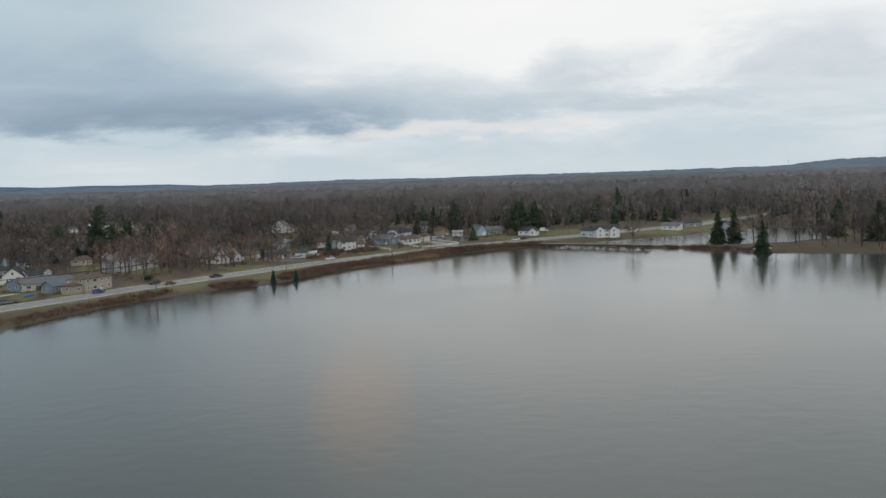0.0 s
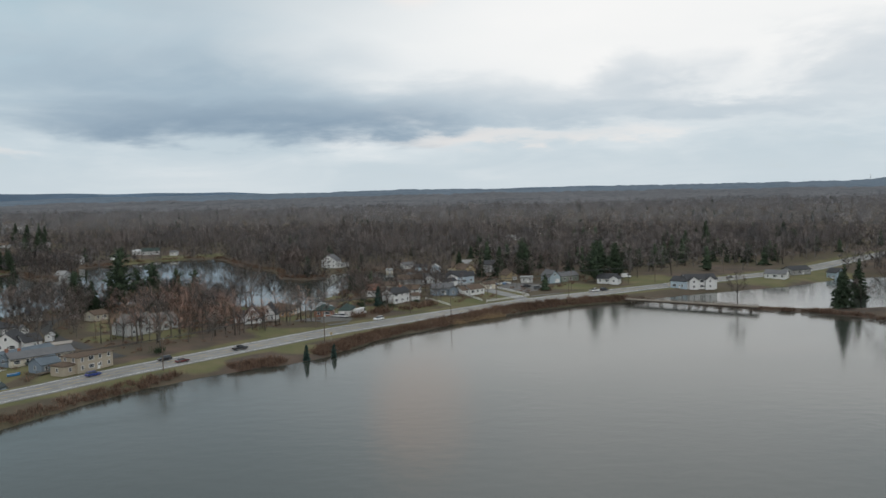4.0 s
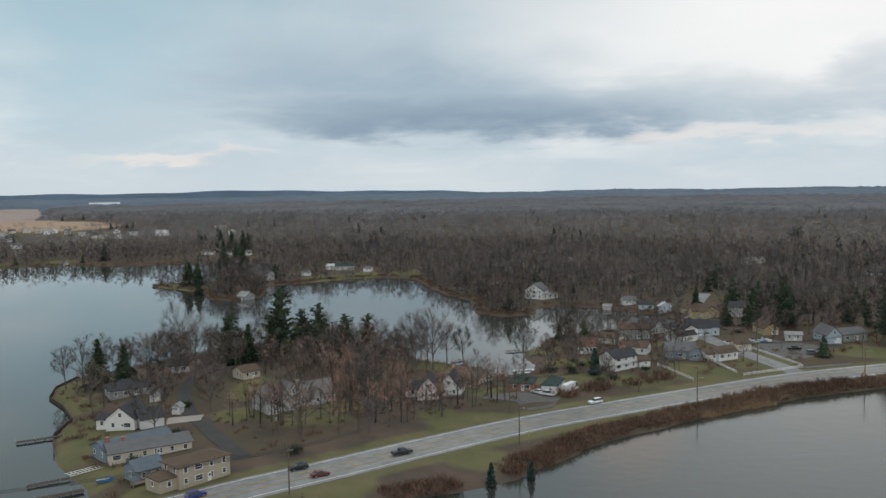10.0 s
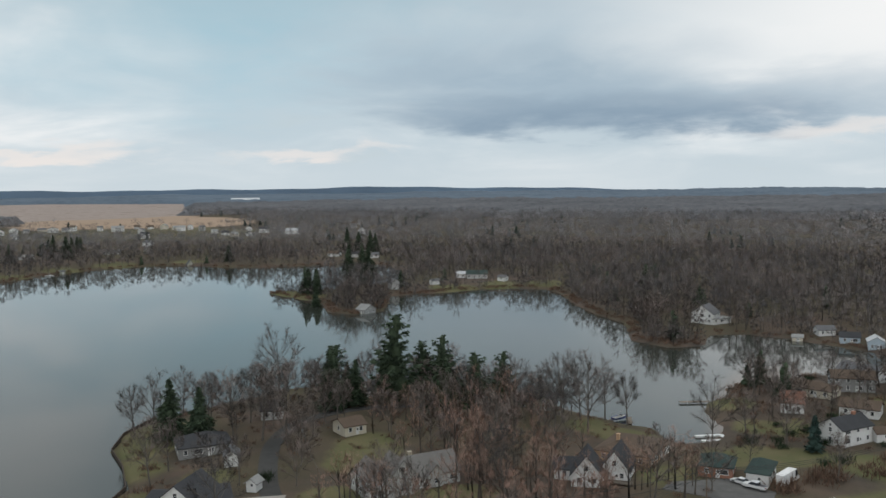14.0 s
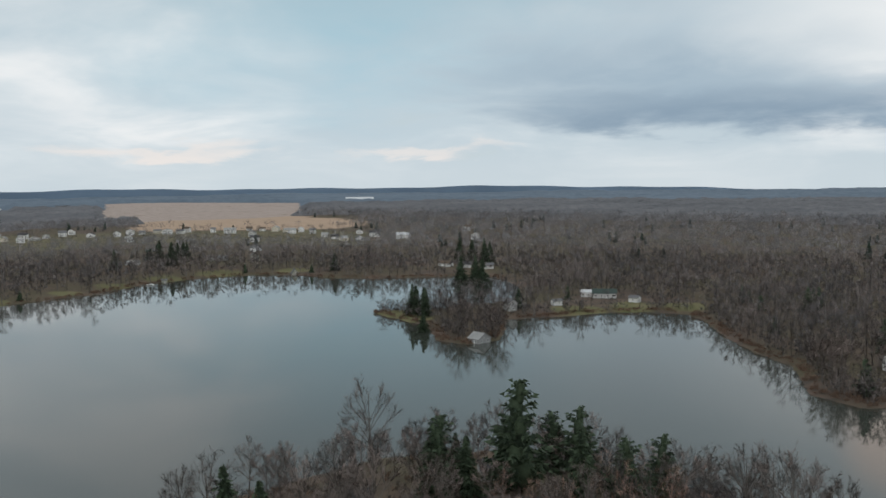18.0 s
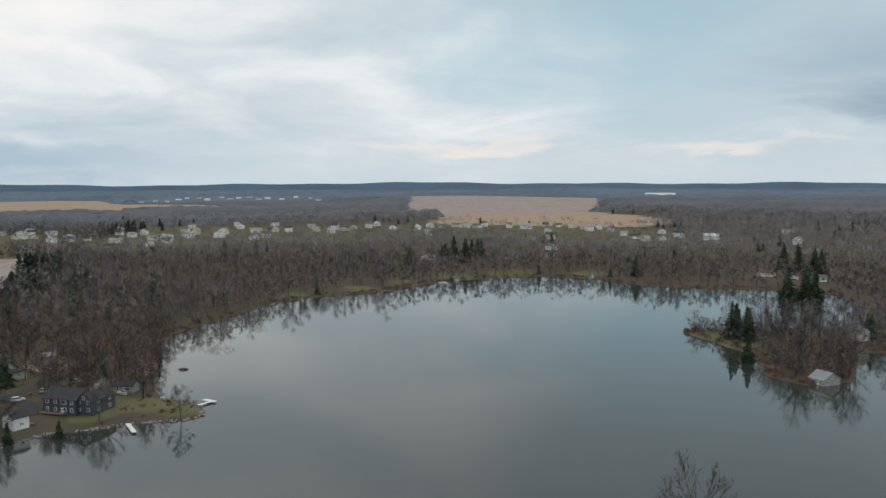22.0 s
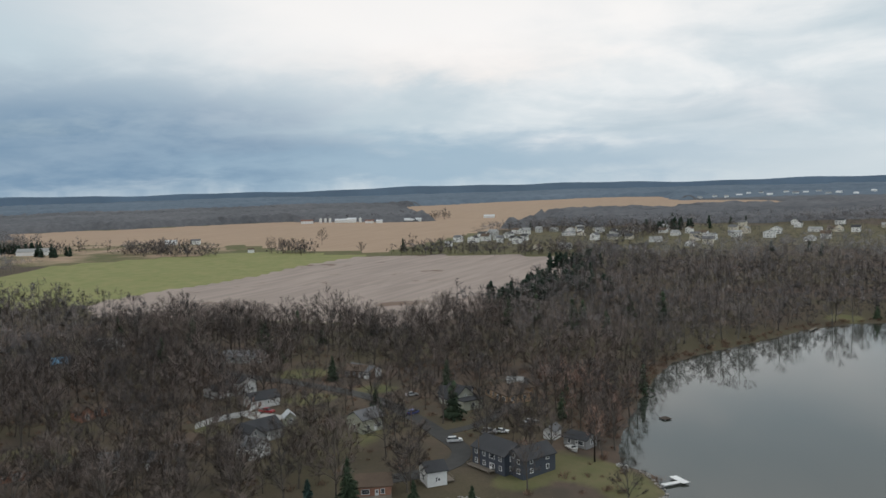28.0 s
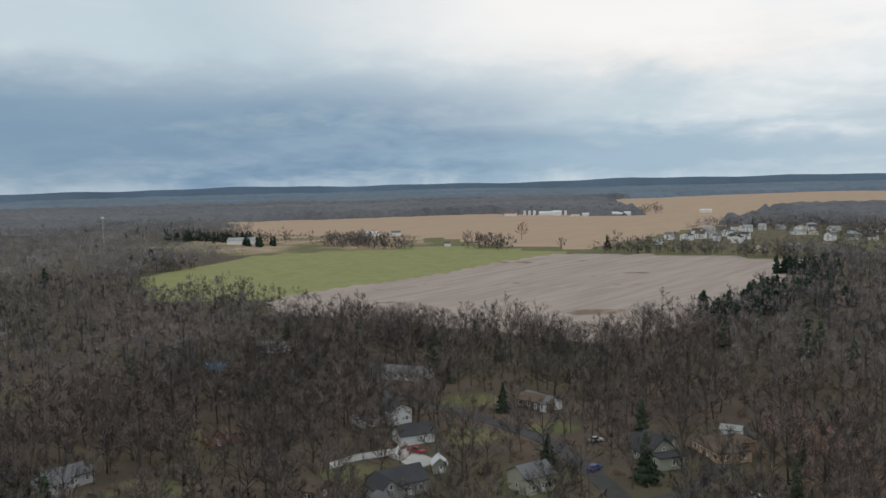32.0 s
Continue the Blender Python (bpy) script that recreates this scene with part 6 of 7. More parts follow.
for x, y, s in ((-122, 400, 1.0), (-128, 396, 0.9), (-136, 398, 1.0), (-144, 388, 0.8), (-176, 508, 0.9), (-118, 408, 0.8), (-150, 384, 0.9), (-471, 396, 0.6), (-463, 362, 0.5), (-492, 420, 0.8), (-500, 426, 0.8), (-510, 310, 0.8), (-476, 401, 0.5)):
    tree(RUSSET[int(rng.integers(0, 2))], x, y, s, "small tree with russet-brown twigs and clinging leaves", "russet trees")
for x, y, h in ((-1362, 186, 18), (-1204, 258, 15), (-1228, 165, 17), (-1227, 184, 15), (-1232, 150, 16), (-1240, 175, 16), (-1222, 172, 14), (-638, 260, 23), (-640, 270, 22), (-646, 314, 22), (-641, 280, 20), (-661, 332, 16), (-708, 147, 21), (-642, 357, 16),
                (-263, 408, 15), (-258, 411, 16), (-254, 414, 15), (-230, 415, 18), (-222, 418, 20), (-218, 424, 21), (-259, 470, 19), (-158, 489, 17), (-143, 470, 20), (-150, 483, 16), (-154, 478, 18), (-232, 430, 17), (-96, 462, 9), (-84, 488, 12), (-98, 512, 12)):
    tree(OAKS[int(rng.integers(0, len(OAKS)))], x, y, h / 17.0, "large bare leafless tree with spreading limbs", "bare trees")


for x, y, h in ((-436, 322, 19), (-441, 334, 17), (-446, 346, 20), (-452, 364, 18), (-478, 404, 18), (-484, 398, 20), (-488, 424, 19), (-432, 308, 20), (-430, 294, 18)):
    tree(OAKS[int(rng.integers(0, len(OAKS)))], x, y, h / 20.0, "large bare leafless tree by the docks", "bare trees")


# hedgerows and clumps out in the fields
def row(x0, y0, x1, y1, n, spread):
    t = rng.uniform(0, 1, n)
    return x0 + (x1 - x0) * t + rng.normal(0, spread, n), y0 + (y1 - y0) * t + rng.normal(0, spread, n)


hx, hy = [], []
for a in ((-1270, -52, -1225, 90, 60, 9), (-1185, 300, -1125, 480, 90, 9), (-1150, 480, -1040, 560, 60, 12), (-940, -95, -1010, -60, 40, 6), (-1320, -60, -1280, 20, 40, 10), (-1240, 150, -1215, 200, 26, 8),
          (-1380, -300, -1330, -100, 60, 16), (-2030, 60, -2010, 340, 26, 8), (-1560, 420, -1500, 640, 70, 22), (-1450, 640, -1330, 560, 60, 18), (-2075, 220, -2085, 330, 24, 8)):
    px_, py_ = row(*a[:4], int(a[4] * 1.25), a[5])
    hx.append(px_)
    hy.append(py_)
woods("hedgerow", MID_TREES, np.concatenate(hx), np.concatenate(hy), [M["bark"], M["twig_far"]], "bare hedgerow trees between the fields", 0.75, 1.15)
px_, py_ = zip(*[row(*a) for a in ((-990, 456, -1011, 490, 26, 7), (-762, 400, -850, 436, 40, 8), (-850, 436, -820, 477, 20, 9), (-1390, -330, -1340, -180, 70, 14), (-1560, 700, -1480, 640, 40, 14), (-1275, -150, -1260, -100, 10, 6), (-870, 446, -900, 470, 16, 6))])
woods("pine_belt", FAR_FIRS, np.concatenate(px_), np.concatenate(py_), [M["bark"], M["needle_far"]], "belt of dark green pines at the field's edge", 0.8, 1.2)


# ---- shrubs, reeds and stones along the shores ----
def clump(seed, n, h, r0, w):
    r = np.random.default_rng(seed)
    p = np.stack([r.normal(0, r0, n), r.normal(0, r0, n), r.uniform(0, h * 0.35, n)], -1)
    d = np.stack([r.normal(0, 0.45, n), r.normal(0, 0.45, n), np.ones(n)], -1)
    return prism_arrays([[0, 0, -0.2, 0, 0, h * 0.4, 0.06, 0.03]], 3), slivers(p, d, h * r.uniform(0.4, 0.8, (n, 1)), w * r.uniform(0.6, 1.4, (n, 1)), r)


SHRUBS = [clump(700 + i, 48, 2.3, 0.8, 0.15) for i in range(5)]
REEDS = [clump(720 + i, 70, 2.0, 0.6, 0.06) for i in range(3)]
BUSHES = [clump(740 + i, 150, 2.6, 1.0, 0.16) for i in range(3)]


def along(pts, n, lo, hi):
    """Places beside a shore line, lo to hi metres inland."""
    pts = np.asarray(pts, float)
    seg = np.diff(pts, axis=0)
    ln = np.hypot(seg[:, 0], seg[:, 1])
    k = rng.choice(len(seg), n, p=ln / ln.sum())
    t = rng.uniform(0, 1, (n, 1))
    nrm = np.stack([-seg[k, 1], seg[k, 0]], -1) / ln[k][:, None]
    p = pts[k] + seg[k] * t + nrm * rng.uniform(lo, hi, (n, 1))
    return p[:, 0], p[:, 1]


bank = SOUTH_LAKE[4:21]
x1, y1 = along(bank[:4], 130, 0.5, 6.0)
x2, y2 = along(bank[4:6], 80, 0.5, 7.0)
x3, y3 = along(bank[6:], 950, 0.5, 8.5)
x4, y4 = along(SOUTH_LAKE[20:27], 150, 0.3, 3.0)
woods("bank_shrubs", SHRUBS, *[np.concatenate(v) for v in ((x1, x2, x3, x4), (y1, y2, y3, y4))], [M["bark"], M["shrub"]], "reddish-brown leafless shrubs along the road bank", 0.5, 1.2, 0.05)
woods("cattails", REEDS, *along([(-42, 436), (-21, 461)], 170, -1.0, 2.2), [M["reed"], M["reed"]], "pale straw-coloured cattails at the water's edge", 0.7, 1.1, 0.05)
nl = NORTH_LAKE
x1, y1 = along(nl[26:64], 700, -7.0, -1.0)
x2, y2 = along(nl[66:95], 500, -6.0, -0.5)
m = np.hypot(x2 + 455, y2 - 420) > 34
x2, y2 = x2[m], y2[m]
x3, y3 = along(nl[3:20], 60, -9.0, -3.0)
woods("shore_shrubs", SHRUBS, *[np.concatenate(v) for v in ((x1, x2, x3), (y1, y2, y3))], [M["bark"], M["shrub"]], "brown leafless shrubs along the lake shore", 0.5, 1.1, 0.05)
gx = rng.uniform(-640, -440, 900)
gy = rng.uniform(200, 470, 900)
m = open_land(gx, gy)
woods("undergrowth", SHRUBS, gx[m], gy[m], [M["bark"], M["shrub"]], "brown saplings and undergrowth between the trees", 0.4, 1.0, 0.05)
for x, y, s in ((-199, 393, 1.1), (-139.5, 360, 1.2), (-178, 343, 0.9), (-90, 492, 1.0), (-86, 497, 1.2), (-80, 486, 1.1), (-92, 484, 1.0), (-74, 470, 1.2), (-78, 466, 1.0), (-182, 366, 0.9)):
    (wv_, wf), (lv, lf) = BUSHES[int(rng.integers(0, 3))]
    b = thing("bush", x, y, ground(x, y), rng.uniform(0, 6), "dense dark evergreen bush on the lawn", "bush", "evergreen bushes")
    b.scale = (s, s, s)
    part("stem", tri_mesh("stem", wv_, wf, M["bark"]), None, b)
    part("foliage", tri_mesh("foliage", lv, lf, M["yew"]), None, b)

sx_, sy_ = along(nl[34:64], 520, -16.0, -2.5)
m = open_land(sx_, sy_)
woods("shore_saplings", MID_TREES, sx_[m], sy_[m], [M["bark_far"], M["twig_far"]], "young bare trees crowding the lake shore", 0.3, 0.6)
gx, gy = rng.uniform(-112, 40, 420), rng.uniform(476, 612, 420)
m = open_land(gx, gy)
woods("garden_brush", SHRUBS, gx[m], gy[m], [M["bark"], M["shrub"]], "bare brown hedges and shrubs between the canal houses", 0.5, 1.2, 0.05)
bx_, by_ = along([(-84, 437), (-68, 458), (-52, 477)], 46, 1.0, 9.0)
woods("road_thicket", SHRUBS, bx_, by_, [M["bark"], M["shrub"]], "tall reddish-brown bare shrubs between the garden and road", 0.9, 1.6, 0.05)
gx, gy = rng.uniform(-112, 60, 120), rng.uniform(480, 612, 120)
m = open_land(gx, gy)
woods("garden_saplings", THIN, gx[m], gy[m], [M["bark"], M["twig"]], "slim bare garden trees between the canal houses", 0.5, 0.95)

# brush under the trees of the peninsula and between the houses on the canal
ux, uy = rng.uniform(-262, -100, 620), rng.uniform(335, 500, 620)
m = open_land(ux, uy)
woods("peninsula_brush", SHRUBS, ux[m], uy[m], [M["bark"], M["shrub"]], "low brown brush and saplings under the trees", 0.35, 0.85, 0.05)
made = 0
for i in range(200):
    x, y = rng.uniform(-112, 20), rng.uniform(478, 605)
    if made < 34 and open_land(np.array([x]), np.array([y]))[0]:
        made += 1
        ever = made % 3 == 0
        (wv_, wf), (lv, lf) = BUSHES[made % 3] if ever else SHRUBS[made % 5]
        b = thing("bush", x, y, ground(x, y), rng.uniform(0, 6), "clipped dark evergreen shrub beside a house" if ever else "bare brown garden shrub beside a house", "bush", "garden shrubs")
        b.scale = (1.0, 1.0, rng.uniform(0.6, 1.0))
        part("stem", tri_mesh("stem", wv_, wf, M["bark"]), None, b)
        part("foliage", tri_mesh("foliage", lv, lf, M["yew"] if ever else M["shrub"]), None, b)

# boulders along the western point
sm = bmesh.new()
bmesh.ops.create_icosphere(sm, subdivisions=1, radius=0.5)
for v in sm.verts:
    v.co *= 0.8 + 0.4 * noise.noise(v.co * 3)
    v.co.z *= 0.7
stone = bpy.data.meshes.new("stone")
sm.to_mesh(stone)
sm.free()
stone.materials.append(M["rock"])
rv = thing("riprap", -455, 425, 0, 0, "band of grey boulders along the western point", "stones")
for x, y in zip(*along([(-470, 428), (-453, 432), (-443, 428), (-441, 420), (-445, 411), (-447, 401), (-447, 394), (-450, 378), (-446, 364)], 150, -0.9, 0.9)):
    st = part("stone", stone, None, rv, at=(x + 455, y - 425, max(ground(x, y), 0.0) + 0.1), rz=rng.uniform(0, 6))
    st.scale = [rng.uniform(0.6, 1.8) for _ in range(3)]

# ---- vehicles ----
def side_profile(mb, pts, w, wt, mi=0):
    """A shape cut from its side view; w: width at the bottom, wt: at the top."""
    zs = [p[1] for p in pts]
    z0, z1 = min(zs), max(zs)
    def row_(s):
        return [(x, s * (w + (wt - w) * (z - z0) / (z1 - z0)) / 2, z) for x, z in pts]
    a, b = row_(-1), row_(1)
    mb.poly(a, mi)
    mb.poly(b[::-1], mi)
    for i in range(len(pts)):
        j = (i + 1) % len(pts)
        mb.poly([a[j], a[i], b[i], b[j]], mi)
    return mb


def ring(r, w, k=14):
    return MB().tube((0, -w / 2, 0), (0, w / 2, 0), r, r, k)


TYRE, RIM = ring(0.36, 0.24).mesh("tyre", M["tyre"]), ring(0.22, 0.26, 10).mesh("rim", M["metal_grey"])
BUILT = {}


def vehicle(kind, colour, x, y, rz, label):
    z = ground(x, y) + 0.13
    m = pose(x, y, z, 0, 0, rz)
    if (kind, colour) in BUILT:
        ob = copy_thing(BUILT[kind, colour], m)
        ob["label"] = label
        return ob
    L_ = {"sedan": 4.7, "suv": 4.8, "pickup": 5.7, "van": 5.8, "camper": 9.0}[kind]
    h = L_ / 2
    ob = thing("pickup_truck" if kind == "pickup" else "camper_van" if kind == "camper" else "car", 0, 0, 0, 0, label, "truck" if kind == "pickup" else "camper" if kind == "camper" else "car", "vehicles")
    body, glass, top = MB(), MB(), MB()
    if kind == "sedan":
        side_profile(body, [(-h, 0.3), (-h, 0.72), (-h + 0.15, 0.92), (h - 1.3, 0.92), (h - 0.15, 0.74), (h, 0.55), (h, 0.3)], 1.82, 1.72)
        side_profile(glass, [(-h + 0.55, 0.9), (-h + 1.25, 1.40), (h - 2.1, 1.40), (h - 1.2, 0.9)], 1.70, 1.36)
        top.box((-0.38, 0, 1.42), (1.5, 1.32, 0.06))
    elif kind == "suv":
        side_profile(body, [(-h, 0.35), (-h, 0.95), (-h + 0.1, 1.08), (h - 1.25, 1.06), (h - 0.12, 0.9), (h, 0.6), (h, 0.35)], 1.9, 1.82)
        side_profile(glass, [(-h + 0.1, 1.05), (-h + 0.4, 1.62), (h - 2.0, 1.64), (h - 1.2, 1.05)], 1.80, 1.46)
        top.box((-0.75, 0, 1.66), (2.45, 1.44, 0.07))
    elif kind == "pickup":
        side_profile(body, [(-h, 0.5), (-h, 1.1), (-h + 1.9, 1.1), (h - 1.6, 1.12), (h - 0.1, 1.02), (h, 0.7), (h, 0.45)], 1.95, 1.9)
        side_profile(glass, [(-h + 1.9, 1.1), (-h + 2.0, 1.72), (h - 2.2, 1.74), (h - 1.5, 1.1)], 1.85, 1.5)
        top.box((-0.05, 0, 1.76), (1.75, 1.48, 0.07))
        part("bed_floor", MB().box((-h + 0.98, 0, 1.115), (1.75, 1.6, 0.04)), M["dark_trim"], ob, "dark open truck bed")
    else:
        hh = 2.5 if kind == "van" else 3.1
        side_profile(body, [(-h, 0.45), (-h, hh), (h - 1.6, hh), (h - 1.1, 1.5), (h - 0.1, 1.15), (h, 0.45)], 2.1, 2.0)
        side_profile(glass, [(h - 1.58, hh - 0.15), (h - 2.4, hh - 0.15), (h - 2.4, 1.5), (h - 1.06, 1.5)], 2.14, 2.06)
        top.box((-0.6, 0, hh + 0.04), (L_ - 2.6, 1.9, 0.08))
    part("body", body, M["car_" + colour], ob)
    part("window", glass, M["pane"], ob, "dark tinted glass")
    part("roof", top, M["car_" + colour], ob)
    for sx in (-h * 0.62, h * 0.62):
        for sy in (-0.82, 0.82):
            w = part("wheel", TYRE, None, ob, at=(sx, sy, 0.36))
            part("rim", RIM, None, w)
    for sy in (-0.65, 0.65):
        part("headlight", MB().box((h - 0.02, sy, 0.72), (0.08, 0.34, 0.14)), M["lamp_glass"], ob, "clear headlight")
        part("tail_light", MB().box((-h + 0.0, sy, 0.82), (0.06, 0.24, 0.2)), M["tail_glass"], ob, "red tail light")
    ob.matrix_basis = m
    BUILT[kind, colour] = ob
    return ob


for k, c, x, y, rz, lab in (("pickup", "black", -112.8, 369.7, 52, "black pickup truck driving on the highway"), ("suv", "black", -133, 350.4, 232, "black sport utility car on the highway"),
                            ("sedan", "maroon", -125.3, 347.6, 52, "dark red sedan on the highway"), ("suv", "blue", -145.8, 325.6, 62, "dark blue sport utility car on the highway"),
                            ("suv", "white", -74.2, 437.7, 232, "white sport utility car on the highway"), ("sedan", "white", -94.5, 442.5, 160, "white sedan parked before the brick ranch"),
                            ("pickup", "white", -90.8, 440.2, 165, "white pickup truck parked before the garage"), ("camper", "white", -84.6, 447.5, 75, "white camper van parked beside the garage"),
                            ("pickup", "black", -12.3, 543, 30, "black pickup truck in the parking lot"), ("suv", "grey", -5.8, 537, 20, "grey car in the parking lot"),
                            ("van", "white", 45.3, 584, 10, "white delivery van by the side street"), ("pickup", "white", 24.2, 530.8, 40, "white pickup truck waiting at the junction"), ("suv", "black", 29.4, 534.6, 40, "black car behind the white pickup"),
                            ("pickup", "red", -526.0, 309.5, 72, "bright red pickup truck parked on the drive"), ("sedan", "silver", -547.1, 358.7, 115, "silver sedan parked beside the street"),
                            ("suv", "blue", -521.6, 361.0, 150, "dark blue car on the residential street"), ("suv", "white", -490.7, 375.7, 100, "white car parked near the blue house"),
                            ("suv", "silver", -499.1, 386.5, 80, "silver car parked behind the blue house"), ("sedan", "white", -500.0, 390.4, 80, "white sedan parked behind the blue house"),
                            ("sedan", "silver", -511.6, 400.3, 110, "pale sedan on the narrow driveway"), ("sedan", "grey", 105, 588, 40, "grey sedan on the highway by the pond"), ("sedan", "white", 92, 578, 40, "white sedan on the highway by the pond")):
    vehicle(k, c, x, y, rz, lab)


# ---- utility poles and wires ----
def pole(x, y, h, rz, arm=2.4, can=False, lamp=False):
    z = ground(x, y) - 0.3
    ob = thing("utility_pole", x, y, z, radians(rz), "weathered wooden utility pole" + (" with a transformer" if can else " with a crossarm"), "utility pole", "utility poles")
    part("shaft", MB().tube((0, 0, 0), (0, 0, h + 0.3), 0.19, 0.13, 8), M["pole_wood"], ob)
    if arm:
        part("crossarm", MB().box((0, 0, h - 0.4), (arm, 0.14, 0.16)), M["pole_wood"], ob)
        for sx in (-1, -0.45, 0.45, 1):
            part("insulator", MB().tube((sx * arm * 0.46, 0, h - 0.32), (sx * arm * 0.46, 0, h - 0.05), 0.06, 0.04, 6), M["lamp_glass"], ob, "small glass insulator")
    if can:
        part("transformer", MB().tube((0.35, 0, h - 2.4), (0.35, 0, h - 1.4), 0.26, 0.26, 10), M["metal_grey"], ob, "grey cylindrical transformer")
    if lamp:
        part("lamp_arm", MB().tube((0, 0, h - 1.0), (0, -2.0, h - 0.5), 0.05, 0.04, 6), M["metal_grey"], ob, "grey lamp arm")
        part("lamp_head", MB().box((0, -2.2, h - 0.5), (0.3, 0.6, 0.15)), M["metal_grey"], ob, "grey lamp head")
    return Vector((x, y, z + h))


def wire(a, b, sag, off=0.0):
    d = (b - a)
    s = Vector((-d.y, d.x, 0)).normalized() * off
    pts = [a + d * (i / 12) + s - Vector((0, 0, sag * 4 * (i / 12) * (1 - i / 12))) for i in range(13)]
    side = Vector((-d.y, d.x, 0)).normalized()
    ring = (side * 0.04, Vector((0, 0, 0.05)) - side * 0.02, Vector((0, 0, -0.05)) - side * 0.02)
    vs = np.array([p + o for p in pts for o in ring])
    fs = [f for i in range(12) for j in range(3) for f in ((i * 3 + j, i * 3 + (j + 1) % 3, i * 3 + 3 + (j + 1) % 3), (i * 3 + j, i * 3 + 3 + (j + 1) % 3, i * 3 + 3 + j))]
    tagged(new("power_wire", tri_mesh("power_wire", vs, np.array(fs), M["wire"])), "thin sagging overhead power wire", "wire", "power wires")


pw = [pole(-206, 262, 11.2, 57), pole(-126.2, 334.4, 11.0, 55), pole(-97.0, 417.5, 11.2, 52), pole(-63, 456, 11.0, 50), pole(-26, 500, 11.0, 45), pole(12, 533, 11.0, 40), pole(60, 567, 11.5, 40), pole(105.9, 610.4, 14.0, 40), pole(149.5, 658.9, 14.0, 40)]
pw2 = [pole(-147.8, 363.7, 9.6, 30, 0, True), pole(-177.3, 385.8, 8.0, 30, 0), pole(-203, 412, 9.0, 30, 0, True)]
for x, y, h in ((-85.7, 388.1, 11.5), (-43.4, 448.2, 9.5), (10.0, 500.7, 11.0), (-35.4, 528.0, 11.5), (-499, 362, 9.5), (-560, 325, 9.5), (-470, 383, 9.0), (-482, 340, 9)):
    pole(x, y, h, 50, 0, lamp=x > -100)
for a, b in zip(pw, pw[1:]):
    for o in (-1.0, 0.0, 1.0):
        wire(a, b, 1.3, o)
for a, b in zip([pw[1]] + pw2, pw2):
    wire(a, b, 0.9)
wire(pw2[0], pw[2], 1.6)
wire(pw2[0] - Vector((0, 0, 1.5)), pw[2] - Vector((0, 0, 1.8)), 1.8)


# ---- docks, rafts and boats ----
def dock(x0, y0, x1, y1, w, material, label, z=0.55, ell=None):
    a, b = Vector((x0, y0)), Vector((x1, y1))
    d = b - a
    ob = thing("dock", x0, y0, 0, math.atan2(d.y, d.x), label, "dock", "docks")
    L_ = d.length
    n = max(3, int(L_ / 0.9))
    for i in range(n):
        part("plank", MB().box(((i + 0.5) * L_ / n, 0, z), (L_ / n - 0.05, w, 0.10)), material, ob)
    for i in range(max(2, int(L_ / 2.5)) + 1):
        for s in (-1, 1):
            t = i / max(2, int(L_ / 2.5))
            part("post", MB().tube((t * L_, s * (w / 2 - 0.05), -1.6), (t * L_, s * (w / 2 - 0.05), z + 0.35), 0.07, 0.07, 6), M["metal_grey"], ob)
    if ell:
        part("end_deck", MB().box((L_ - ell[1] / 2, ell[2], z + 0.005), (ell[1], ell[0], 0.12)), material, ob, "wide end platform")
    return ob


for a in ((-219, 361, -227, 351, 2.0, "wood_dark", "dark timber dock standing in the lake", None), (-188, 331, -194, 323, 1.6, "wood_dark", "narrow dark timber dock", None), (-178, 325, -186, 314, 2.2, "wood_dark", "broad dark timber dock", None),
          (-120.5, 528, -129.5, 523, 1.8, "wood_grey", "weathered grey timber dock", None), (-136.5, 489.5, -139, 497, 1.8, "wood_grey", "weathered dock beside a boat lift", None),
          (-457, 431.5, -460, 438.5, 1.6, "dock_white", "white metal dock with a wide end platform", (6.0, 2.2, 1.5)), (-446.5, 403.3, -434.5, 402.3, 1.6, "dock_white", "white metal dock at the rocky shore", None),
          (-448, 360.6, -438.5, 361.4, 1.5, "dock_white", "white metal dock with an end platform", (4.0, 1.8, -1.4)), (-447, 346.5, -437.5, 353, 1.5, "dock_white", "white slatted dock by the cottage", None), (-436, 341.5, -432, 351, 1.5, "dock_white", "white dock at the brown cottage", None),
          (-703, 656, -694, 661, 1.5, "wood_grey", "long grey dock on the far shore", None), (-725, 722, -715, 718, 1.5, "dock_white", "pale dock on the far shore", None), (-691, 562, -682, 556, 1.4, "wood_grey", "grey dock on the far shore", None), (-672, 838, -668, 828, 1.4, "wood_grey", "dock beside the steep boathouse", None)):
    dock(*a[:5], M[a[5]], a[6], ell=a[7])
u = thing("floating_dock", -110.5, 486, 0.0, radians(35), "white U-shaped floating dock", "dock")
for c, s in (((0, 2.4, 0.3), (8.5, 1.4, 0.5)), ((0, -2.4, 0.3), (8.5, 1.4, 0.5)), ((3.6, 0, 0.3), (1.4, 3.4, 0.5))):
    part("pontoon", MB().box(c, s), M["dock_white"], u)
r_ = thing("swim_raft", -522.5, 446.6, 0.0, 0.4, "dark square swimming raft floating off the shore", "raft")
part("raft_deck", MB().box((0, 0, 0.35), (3.4, 3.0, 0.15)), M["wood_dark"], r_)
for s in (-1, 1):
    part("float", MB().tube((-1.5, s * 1.0, 0.05), (1.5, s * 1.0, 0.05), 0.28, 0.28, 8), M["metal_grey"], r_)


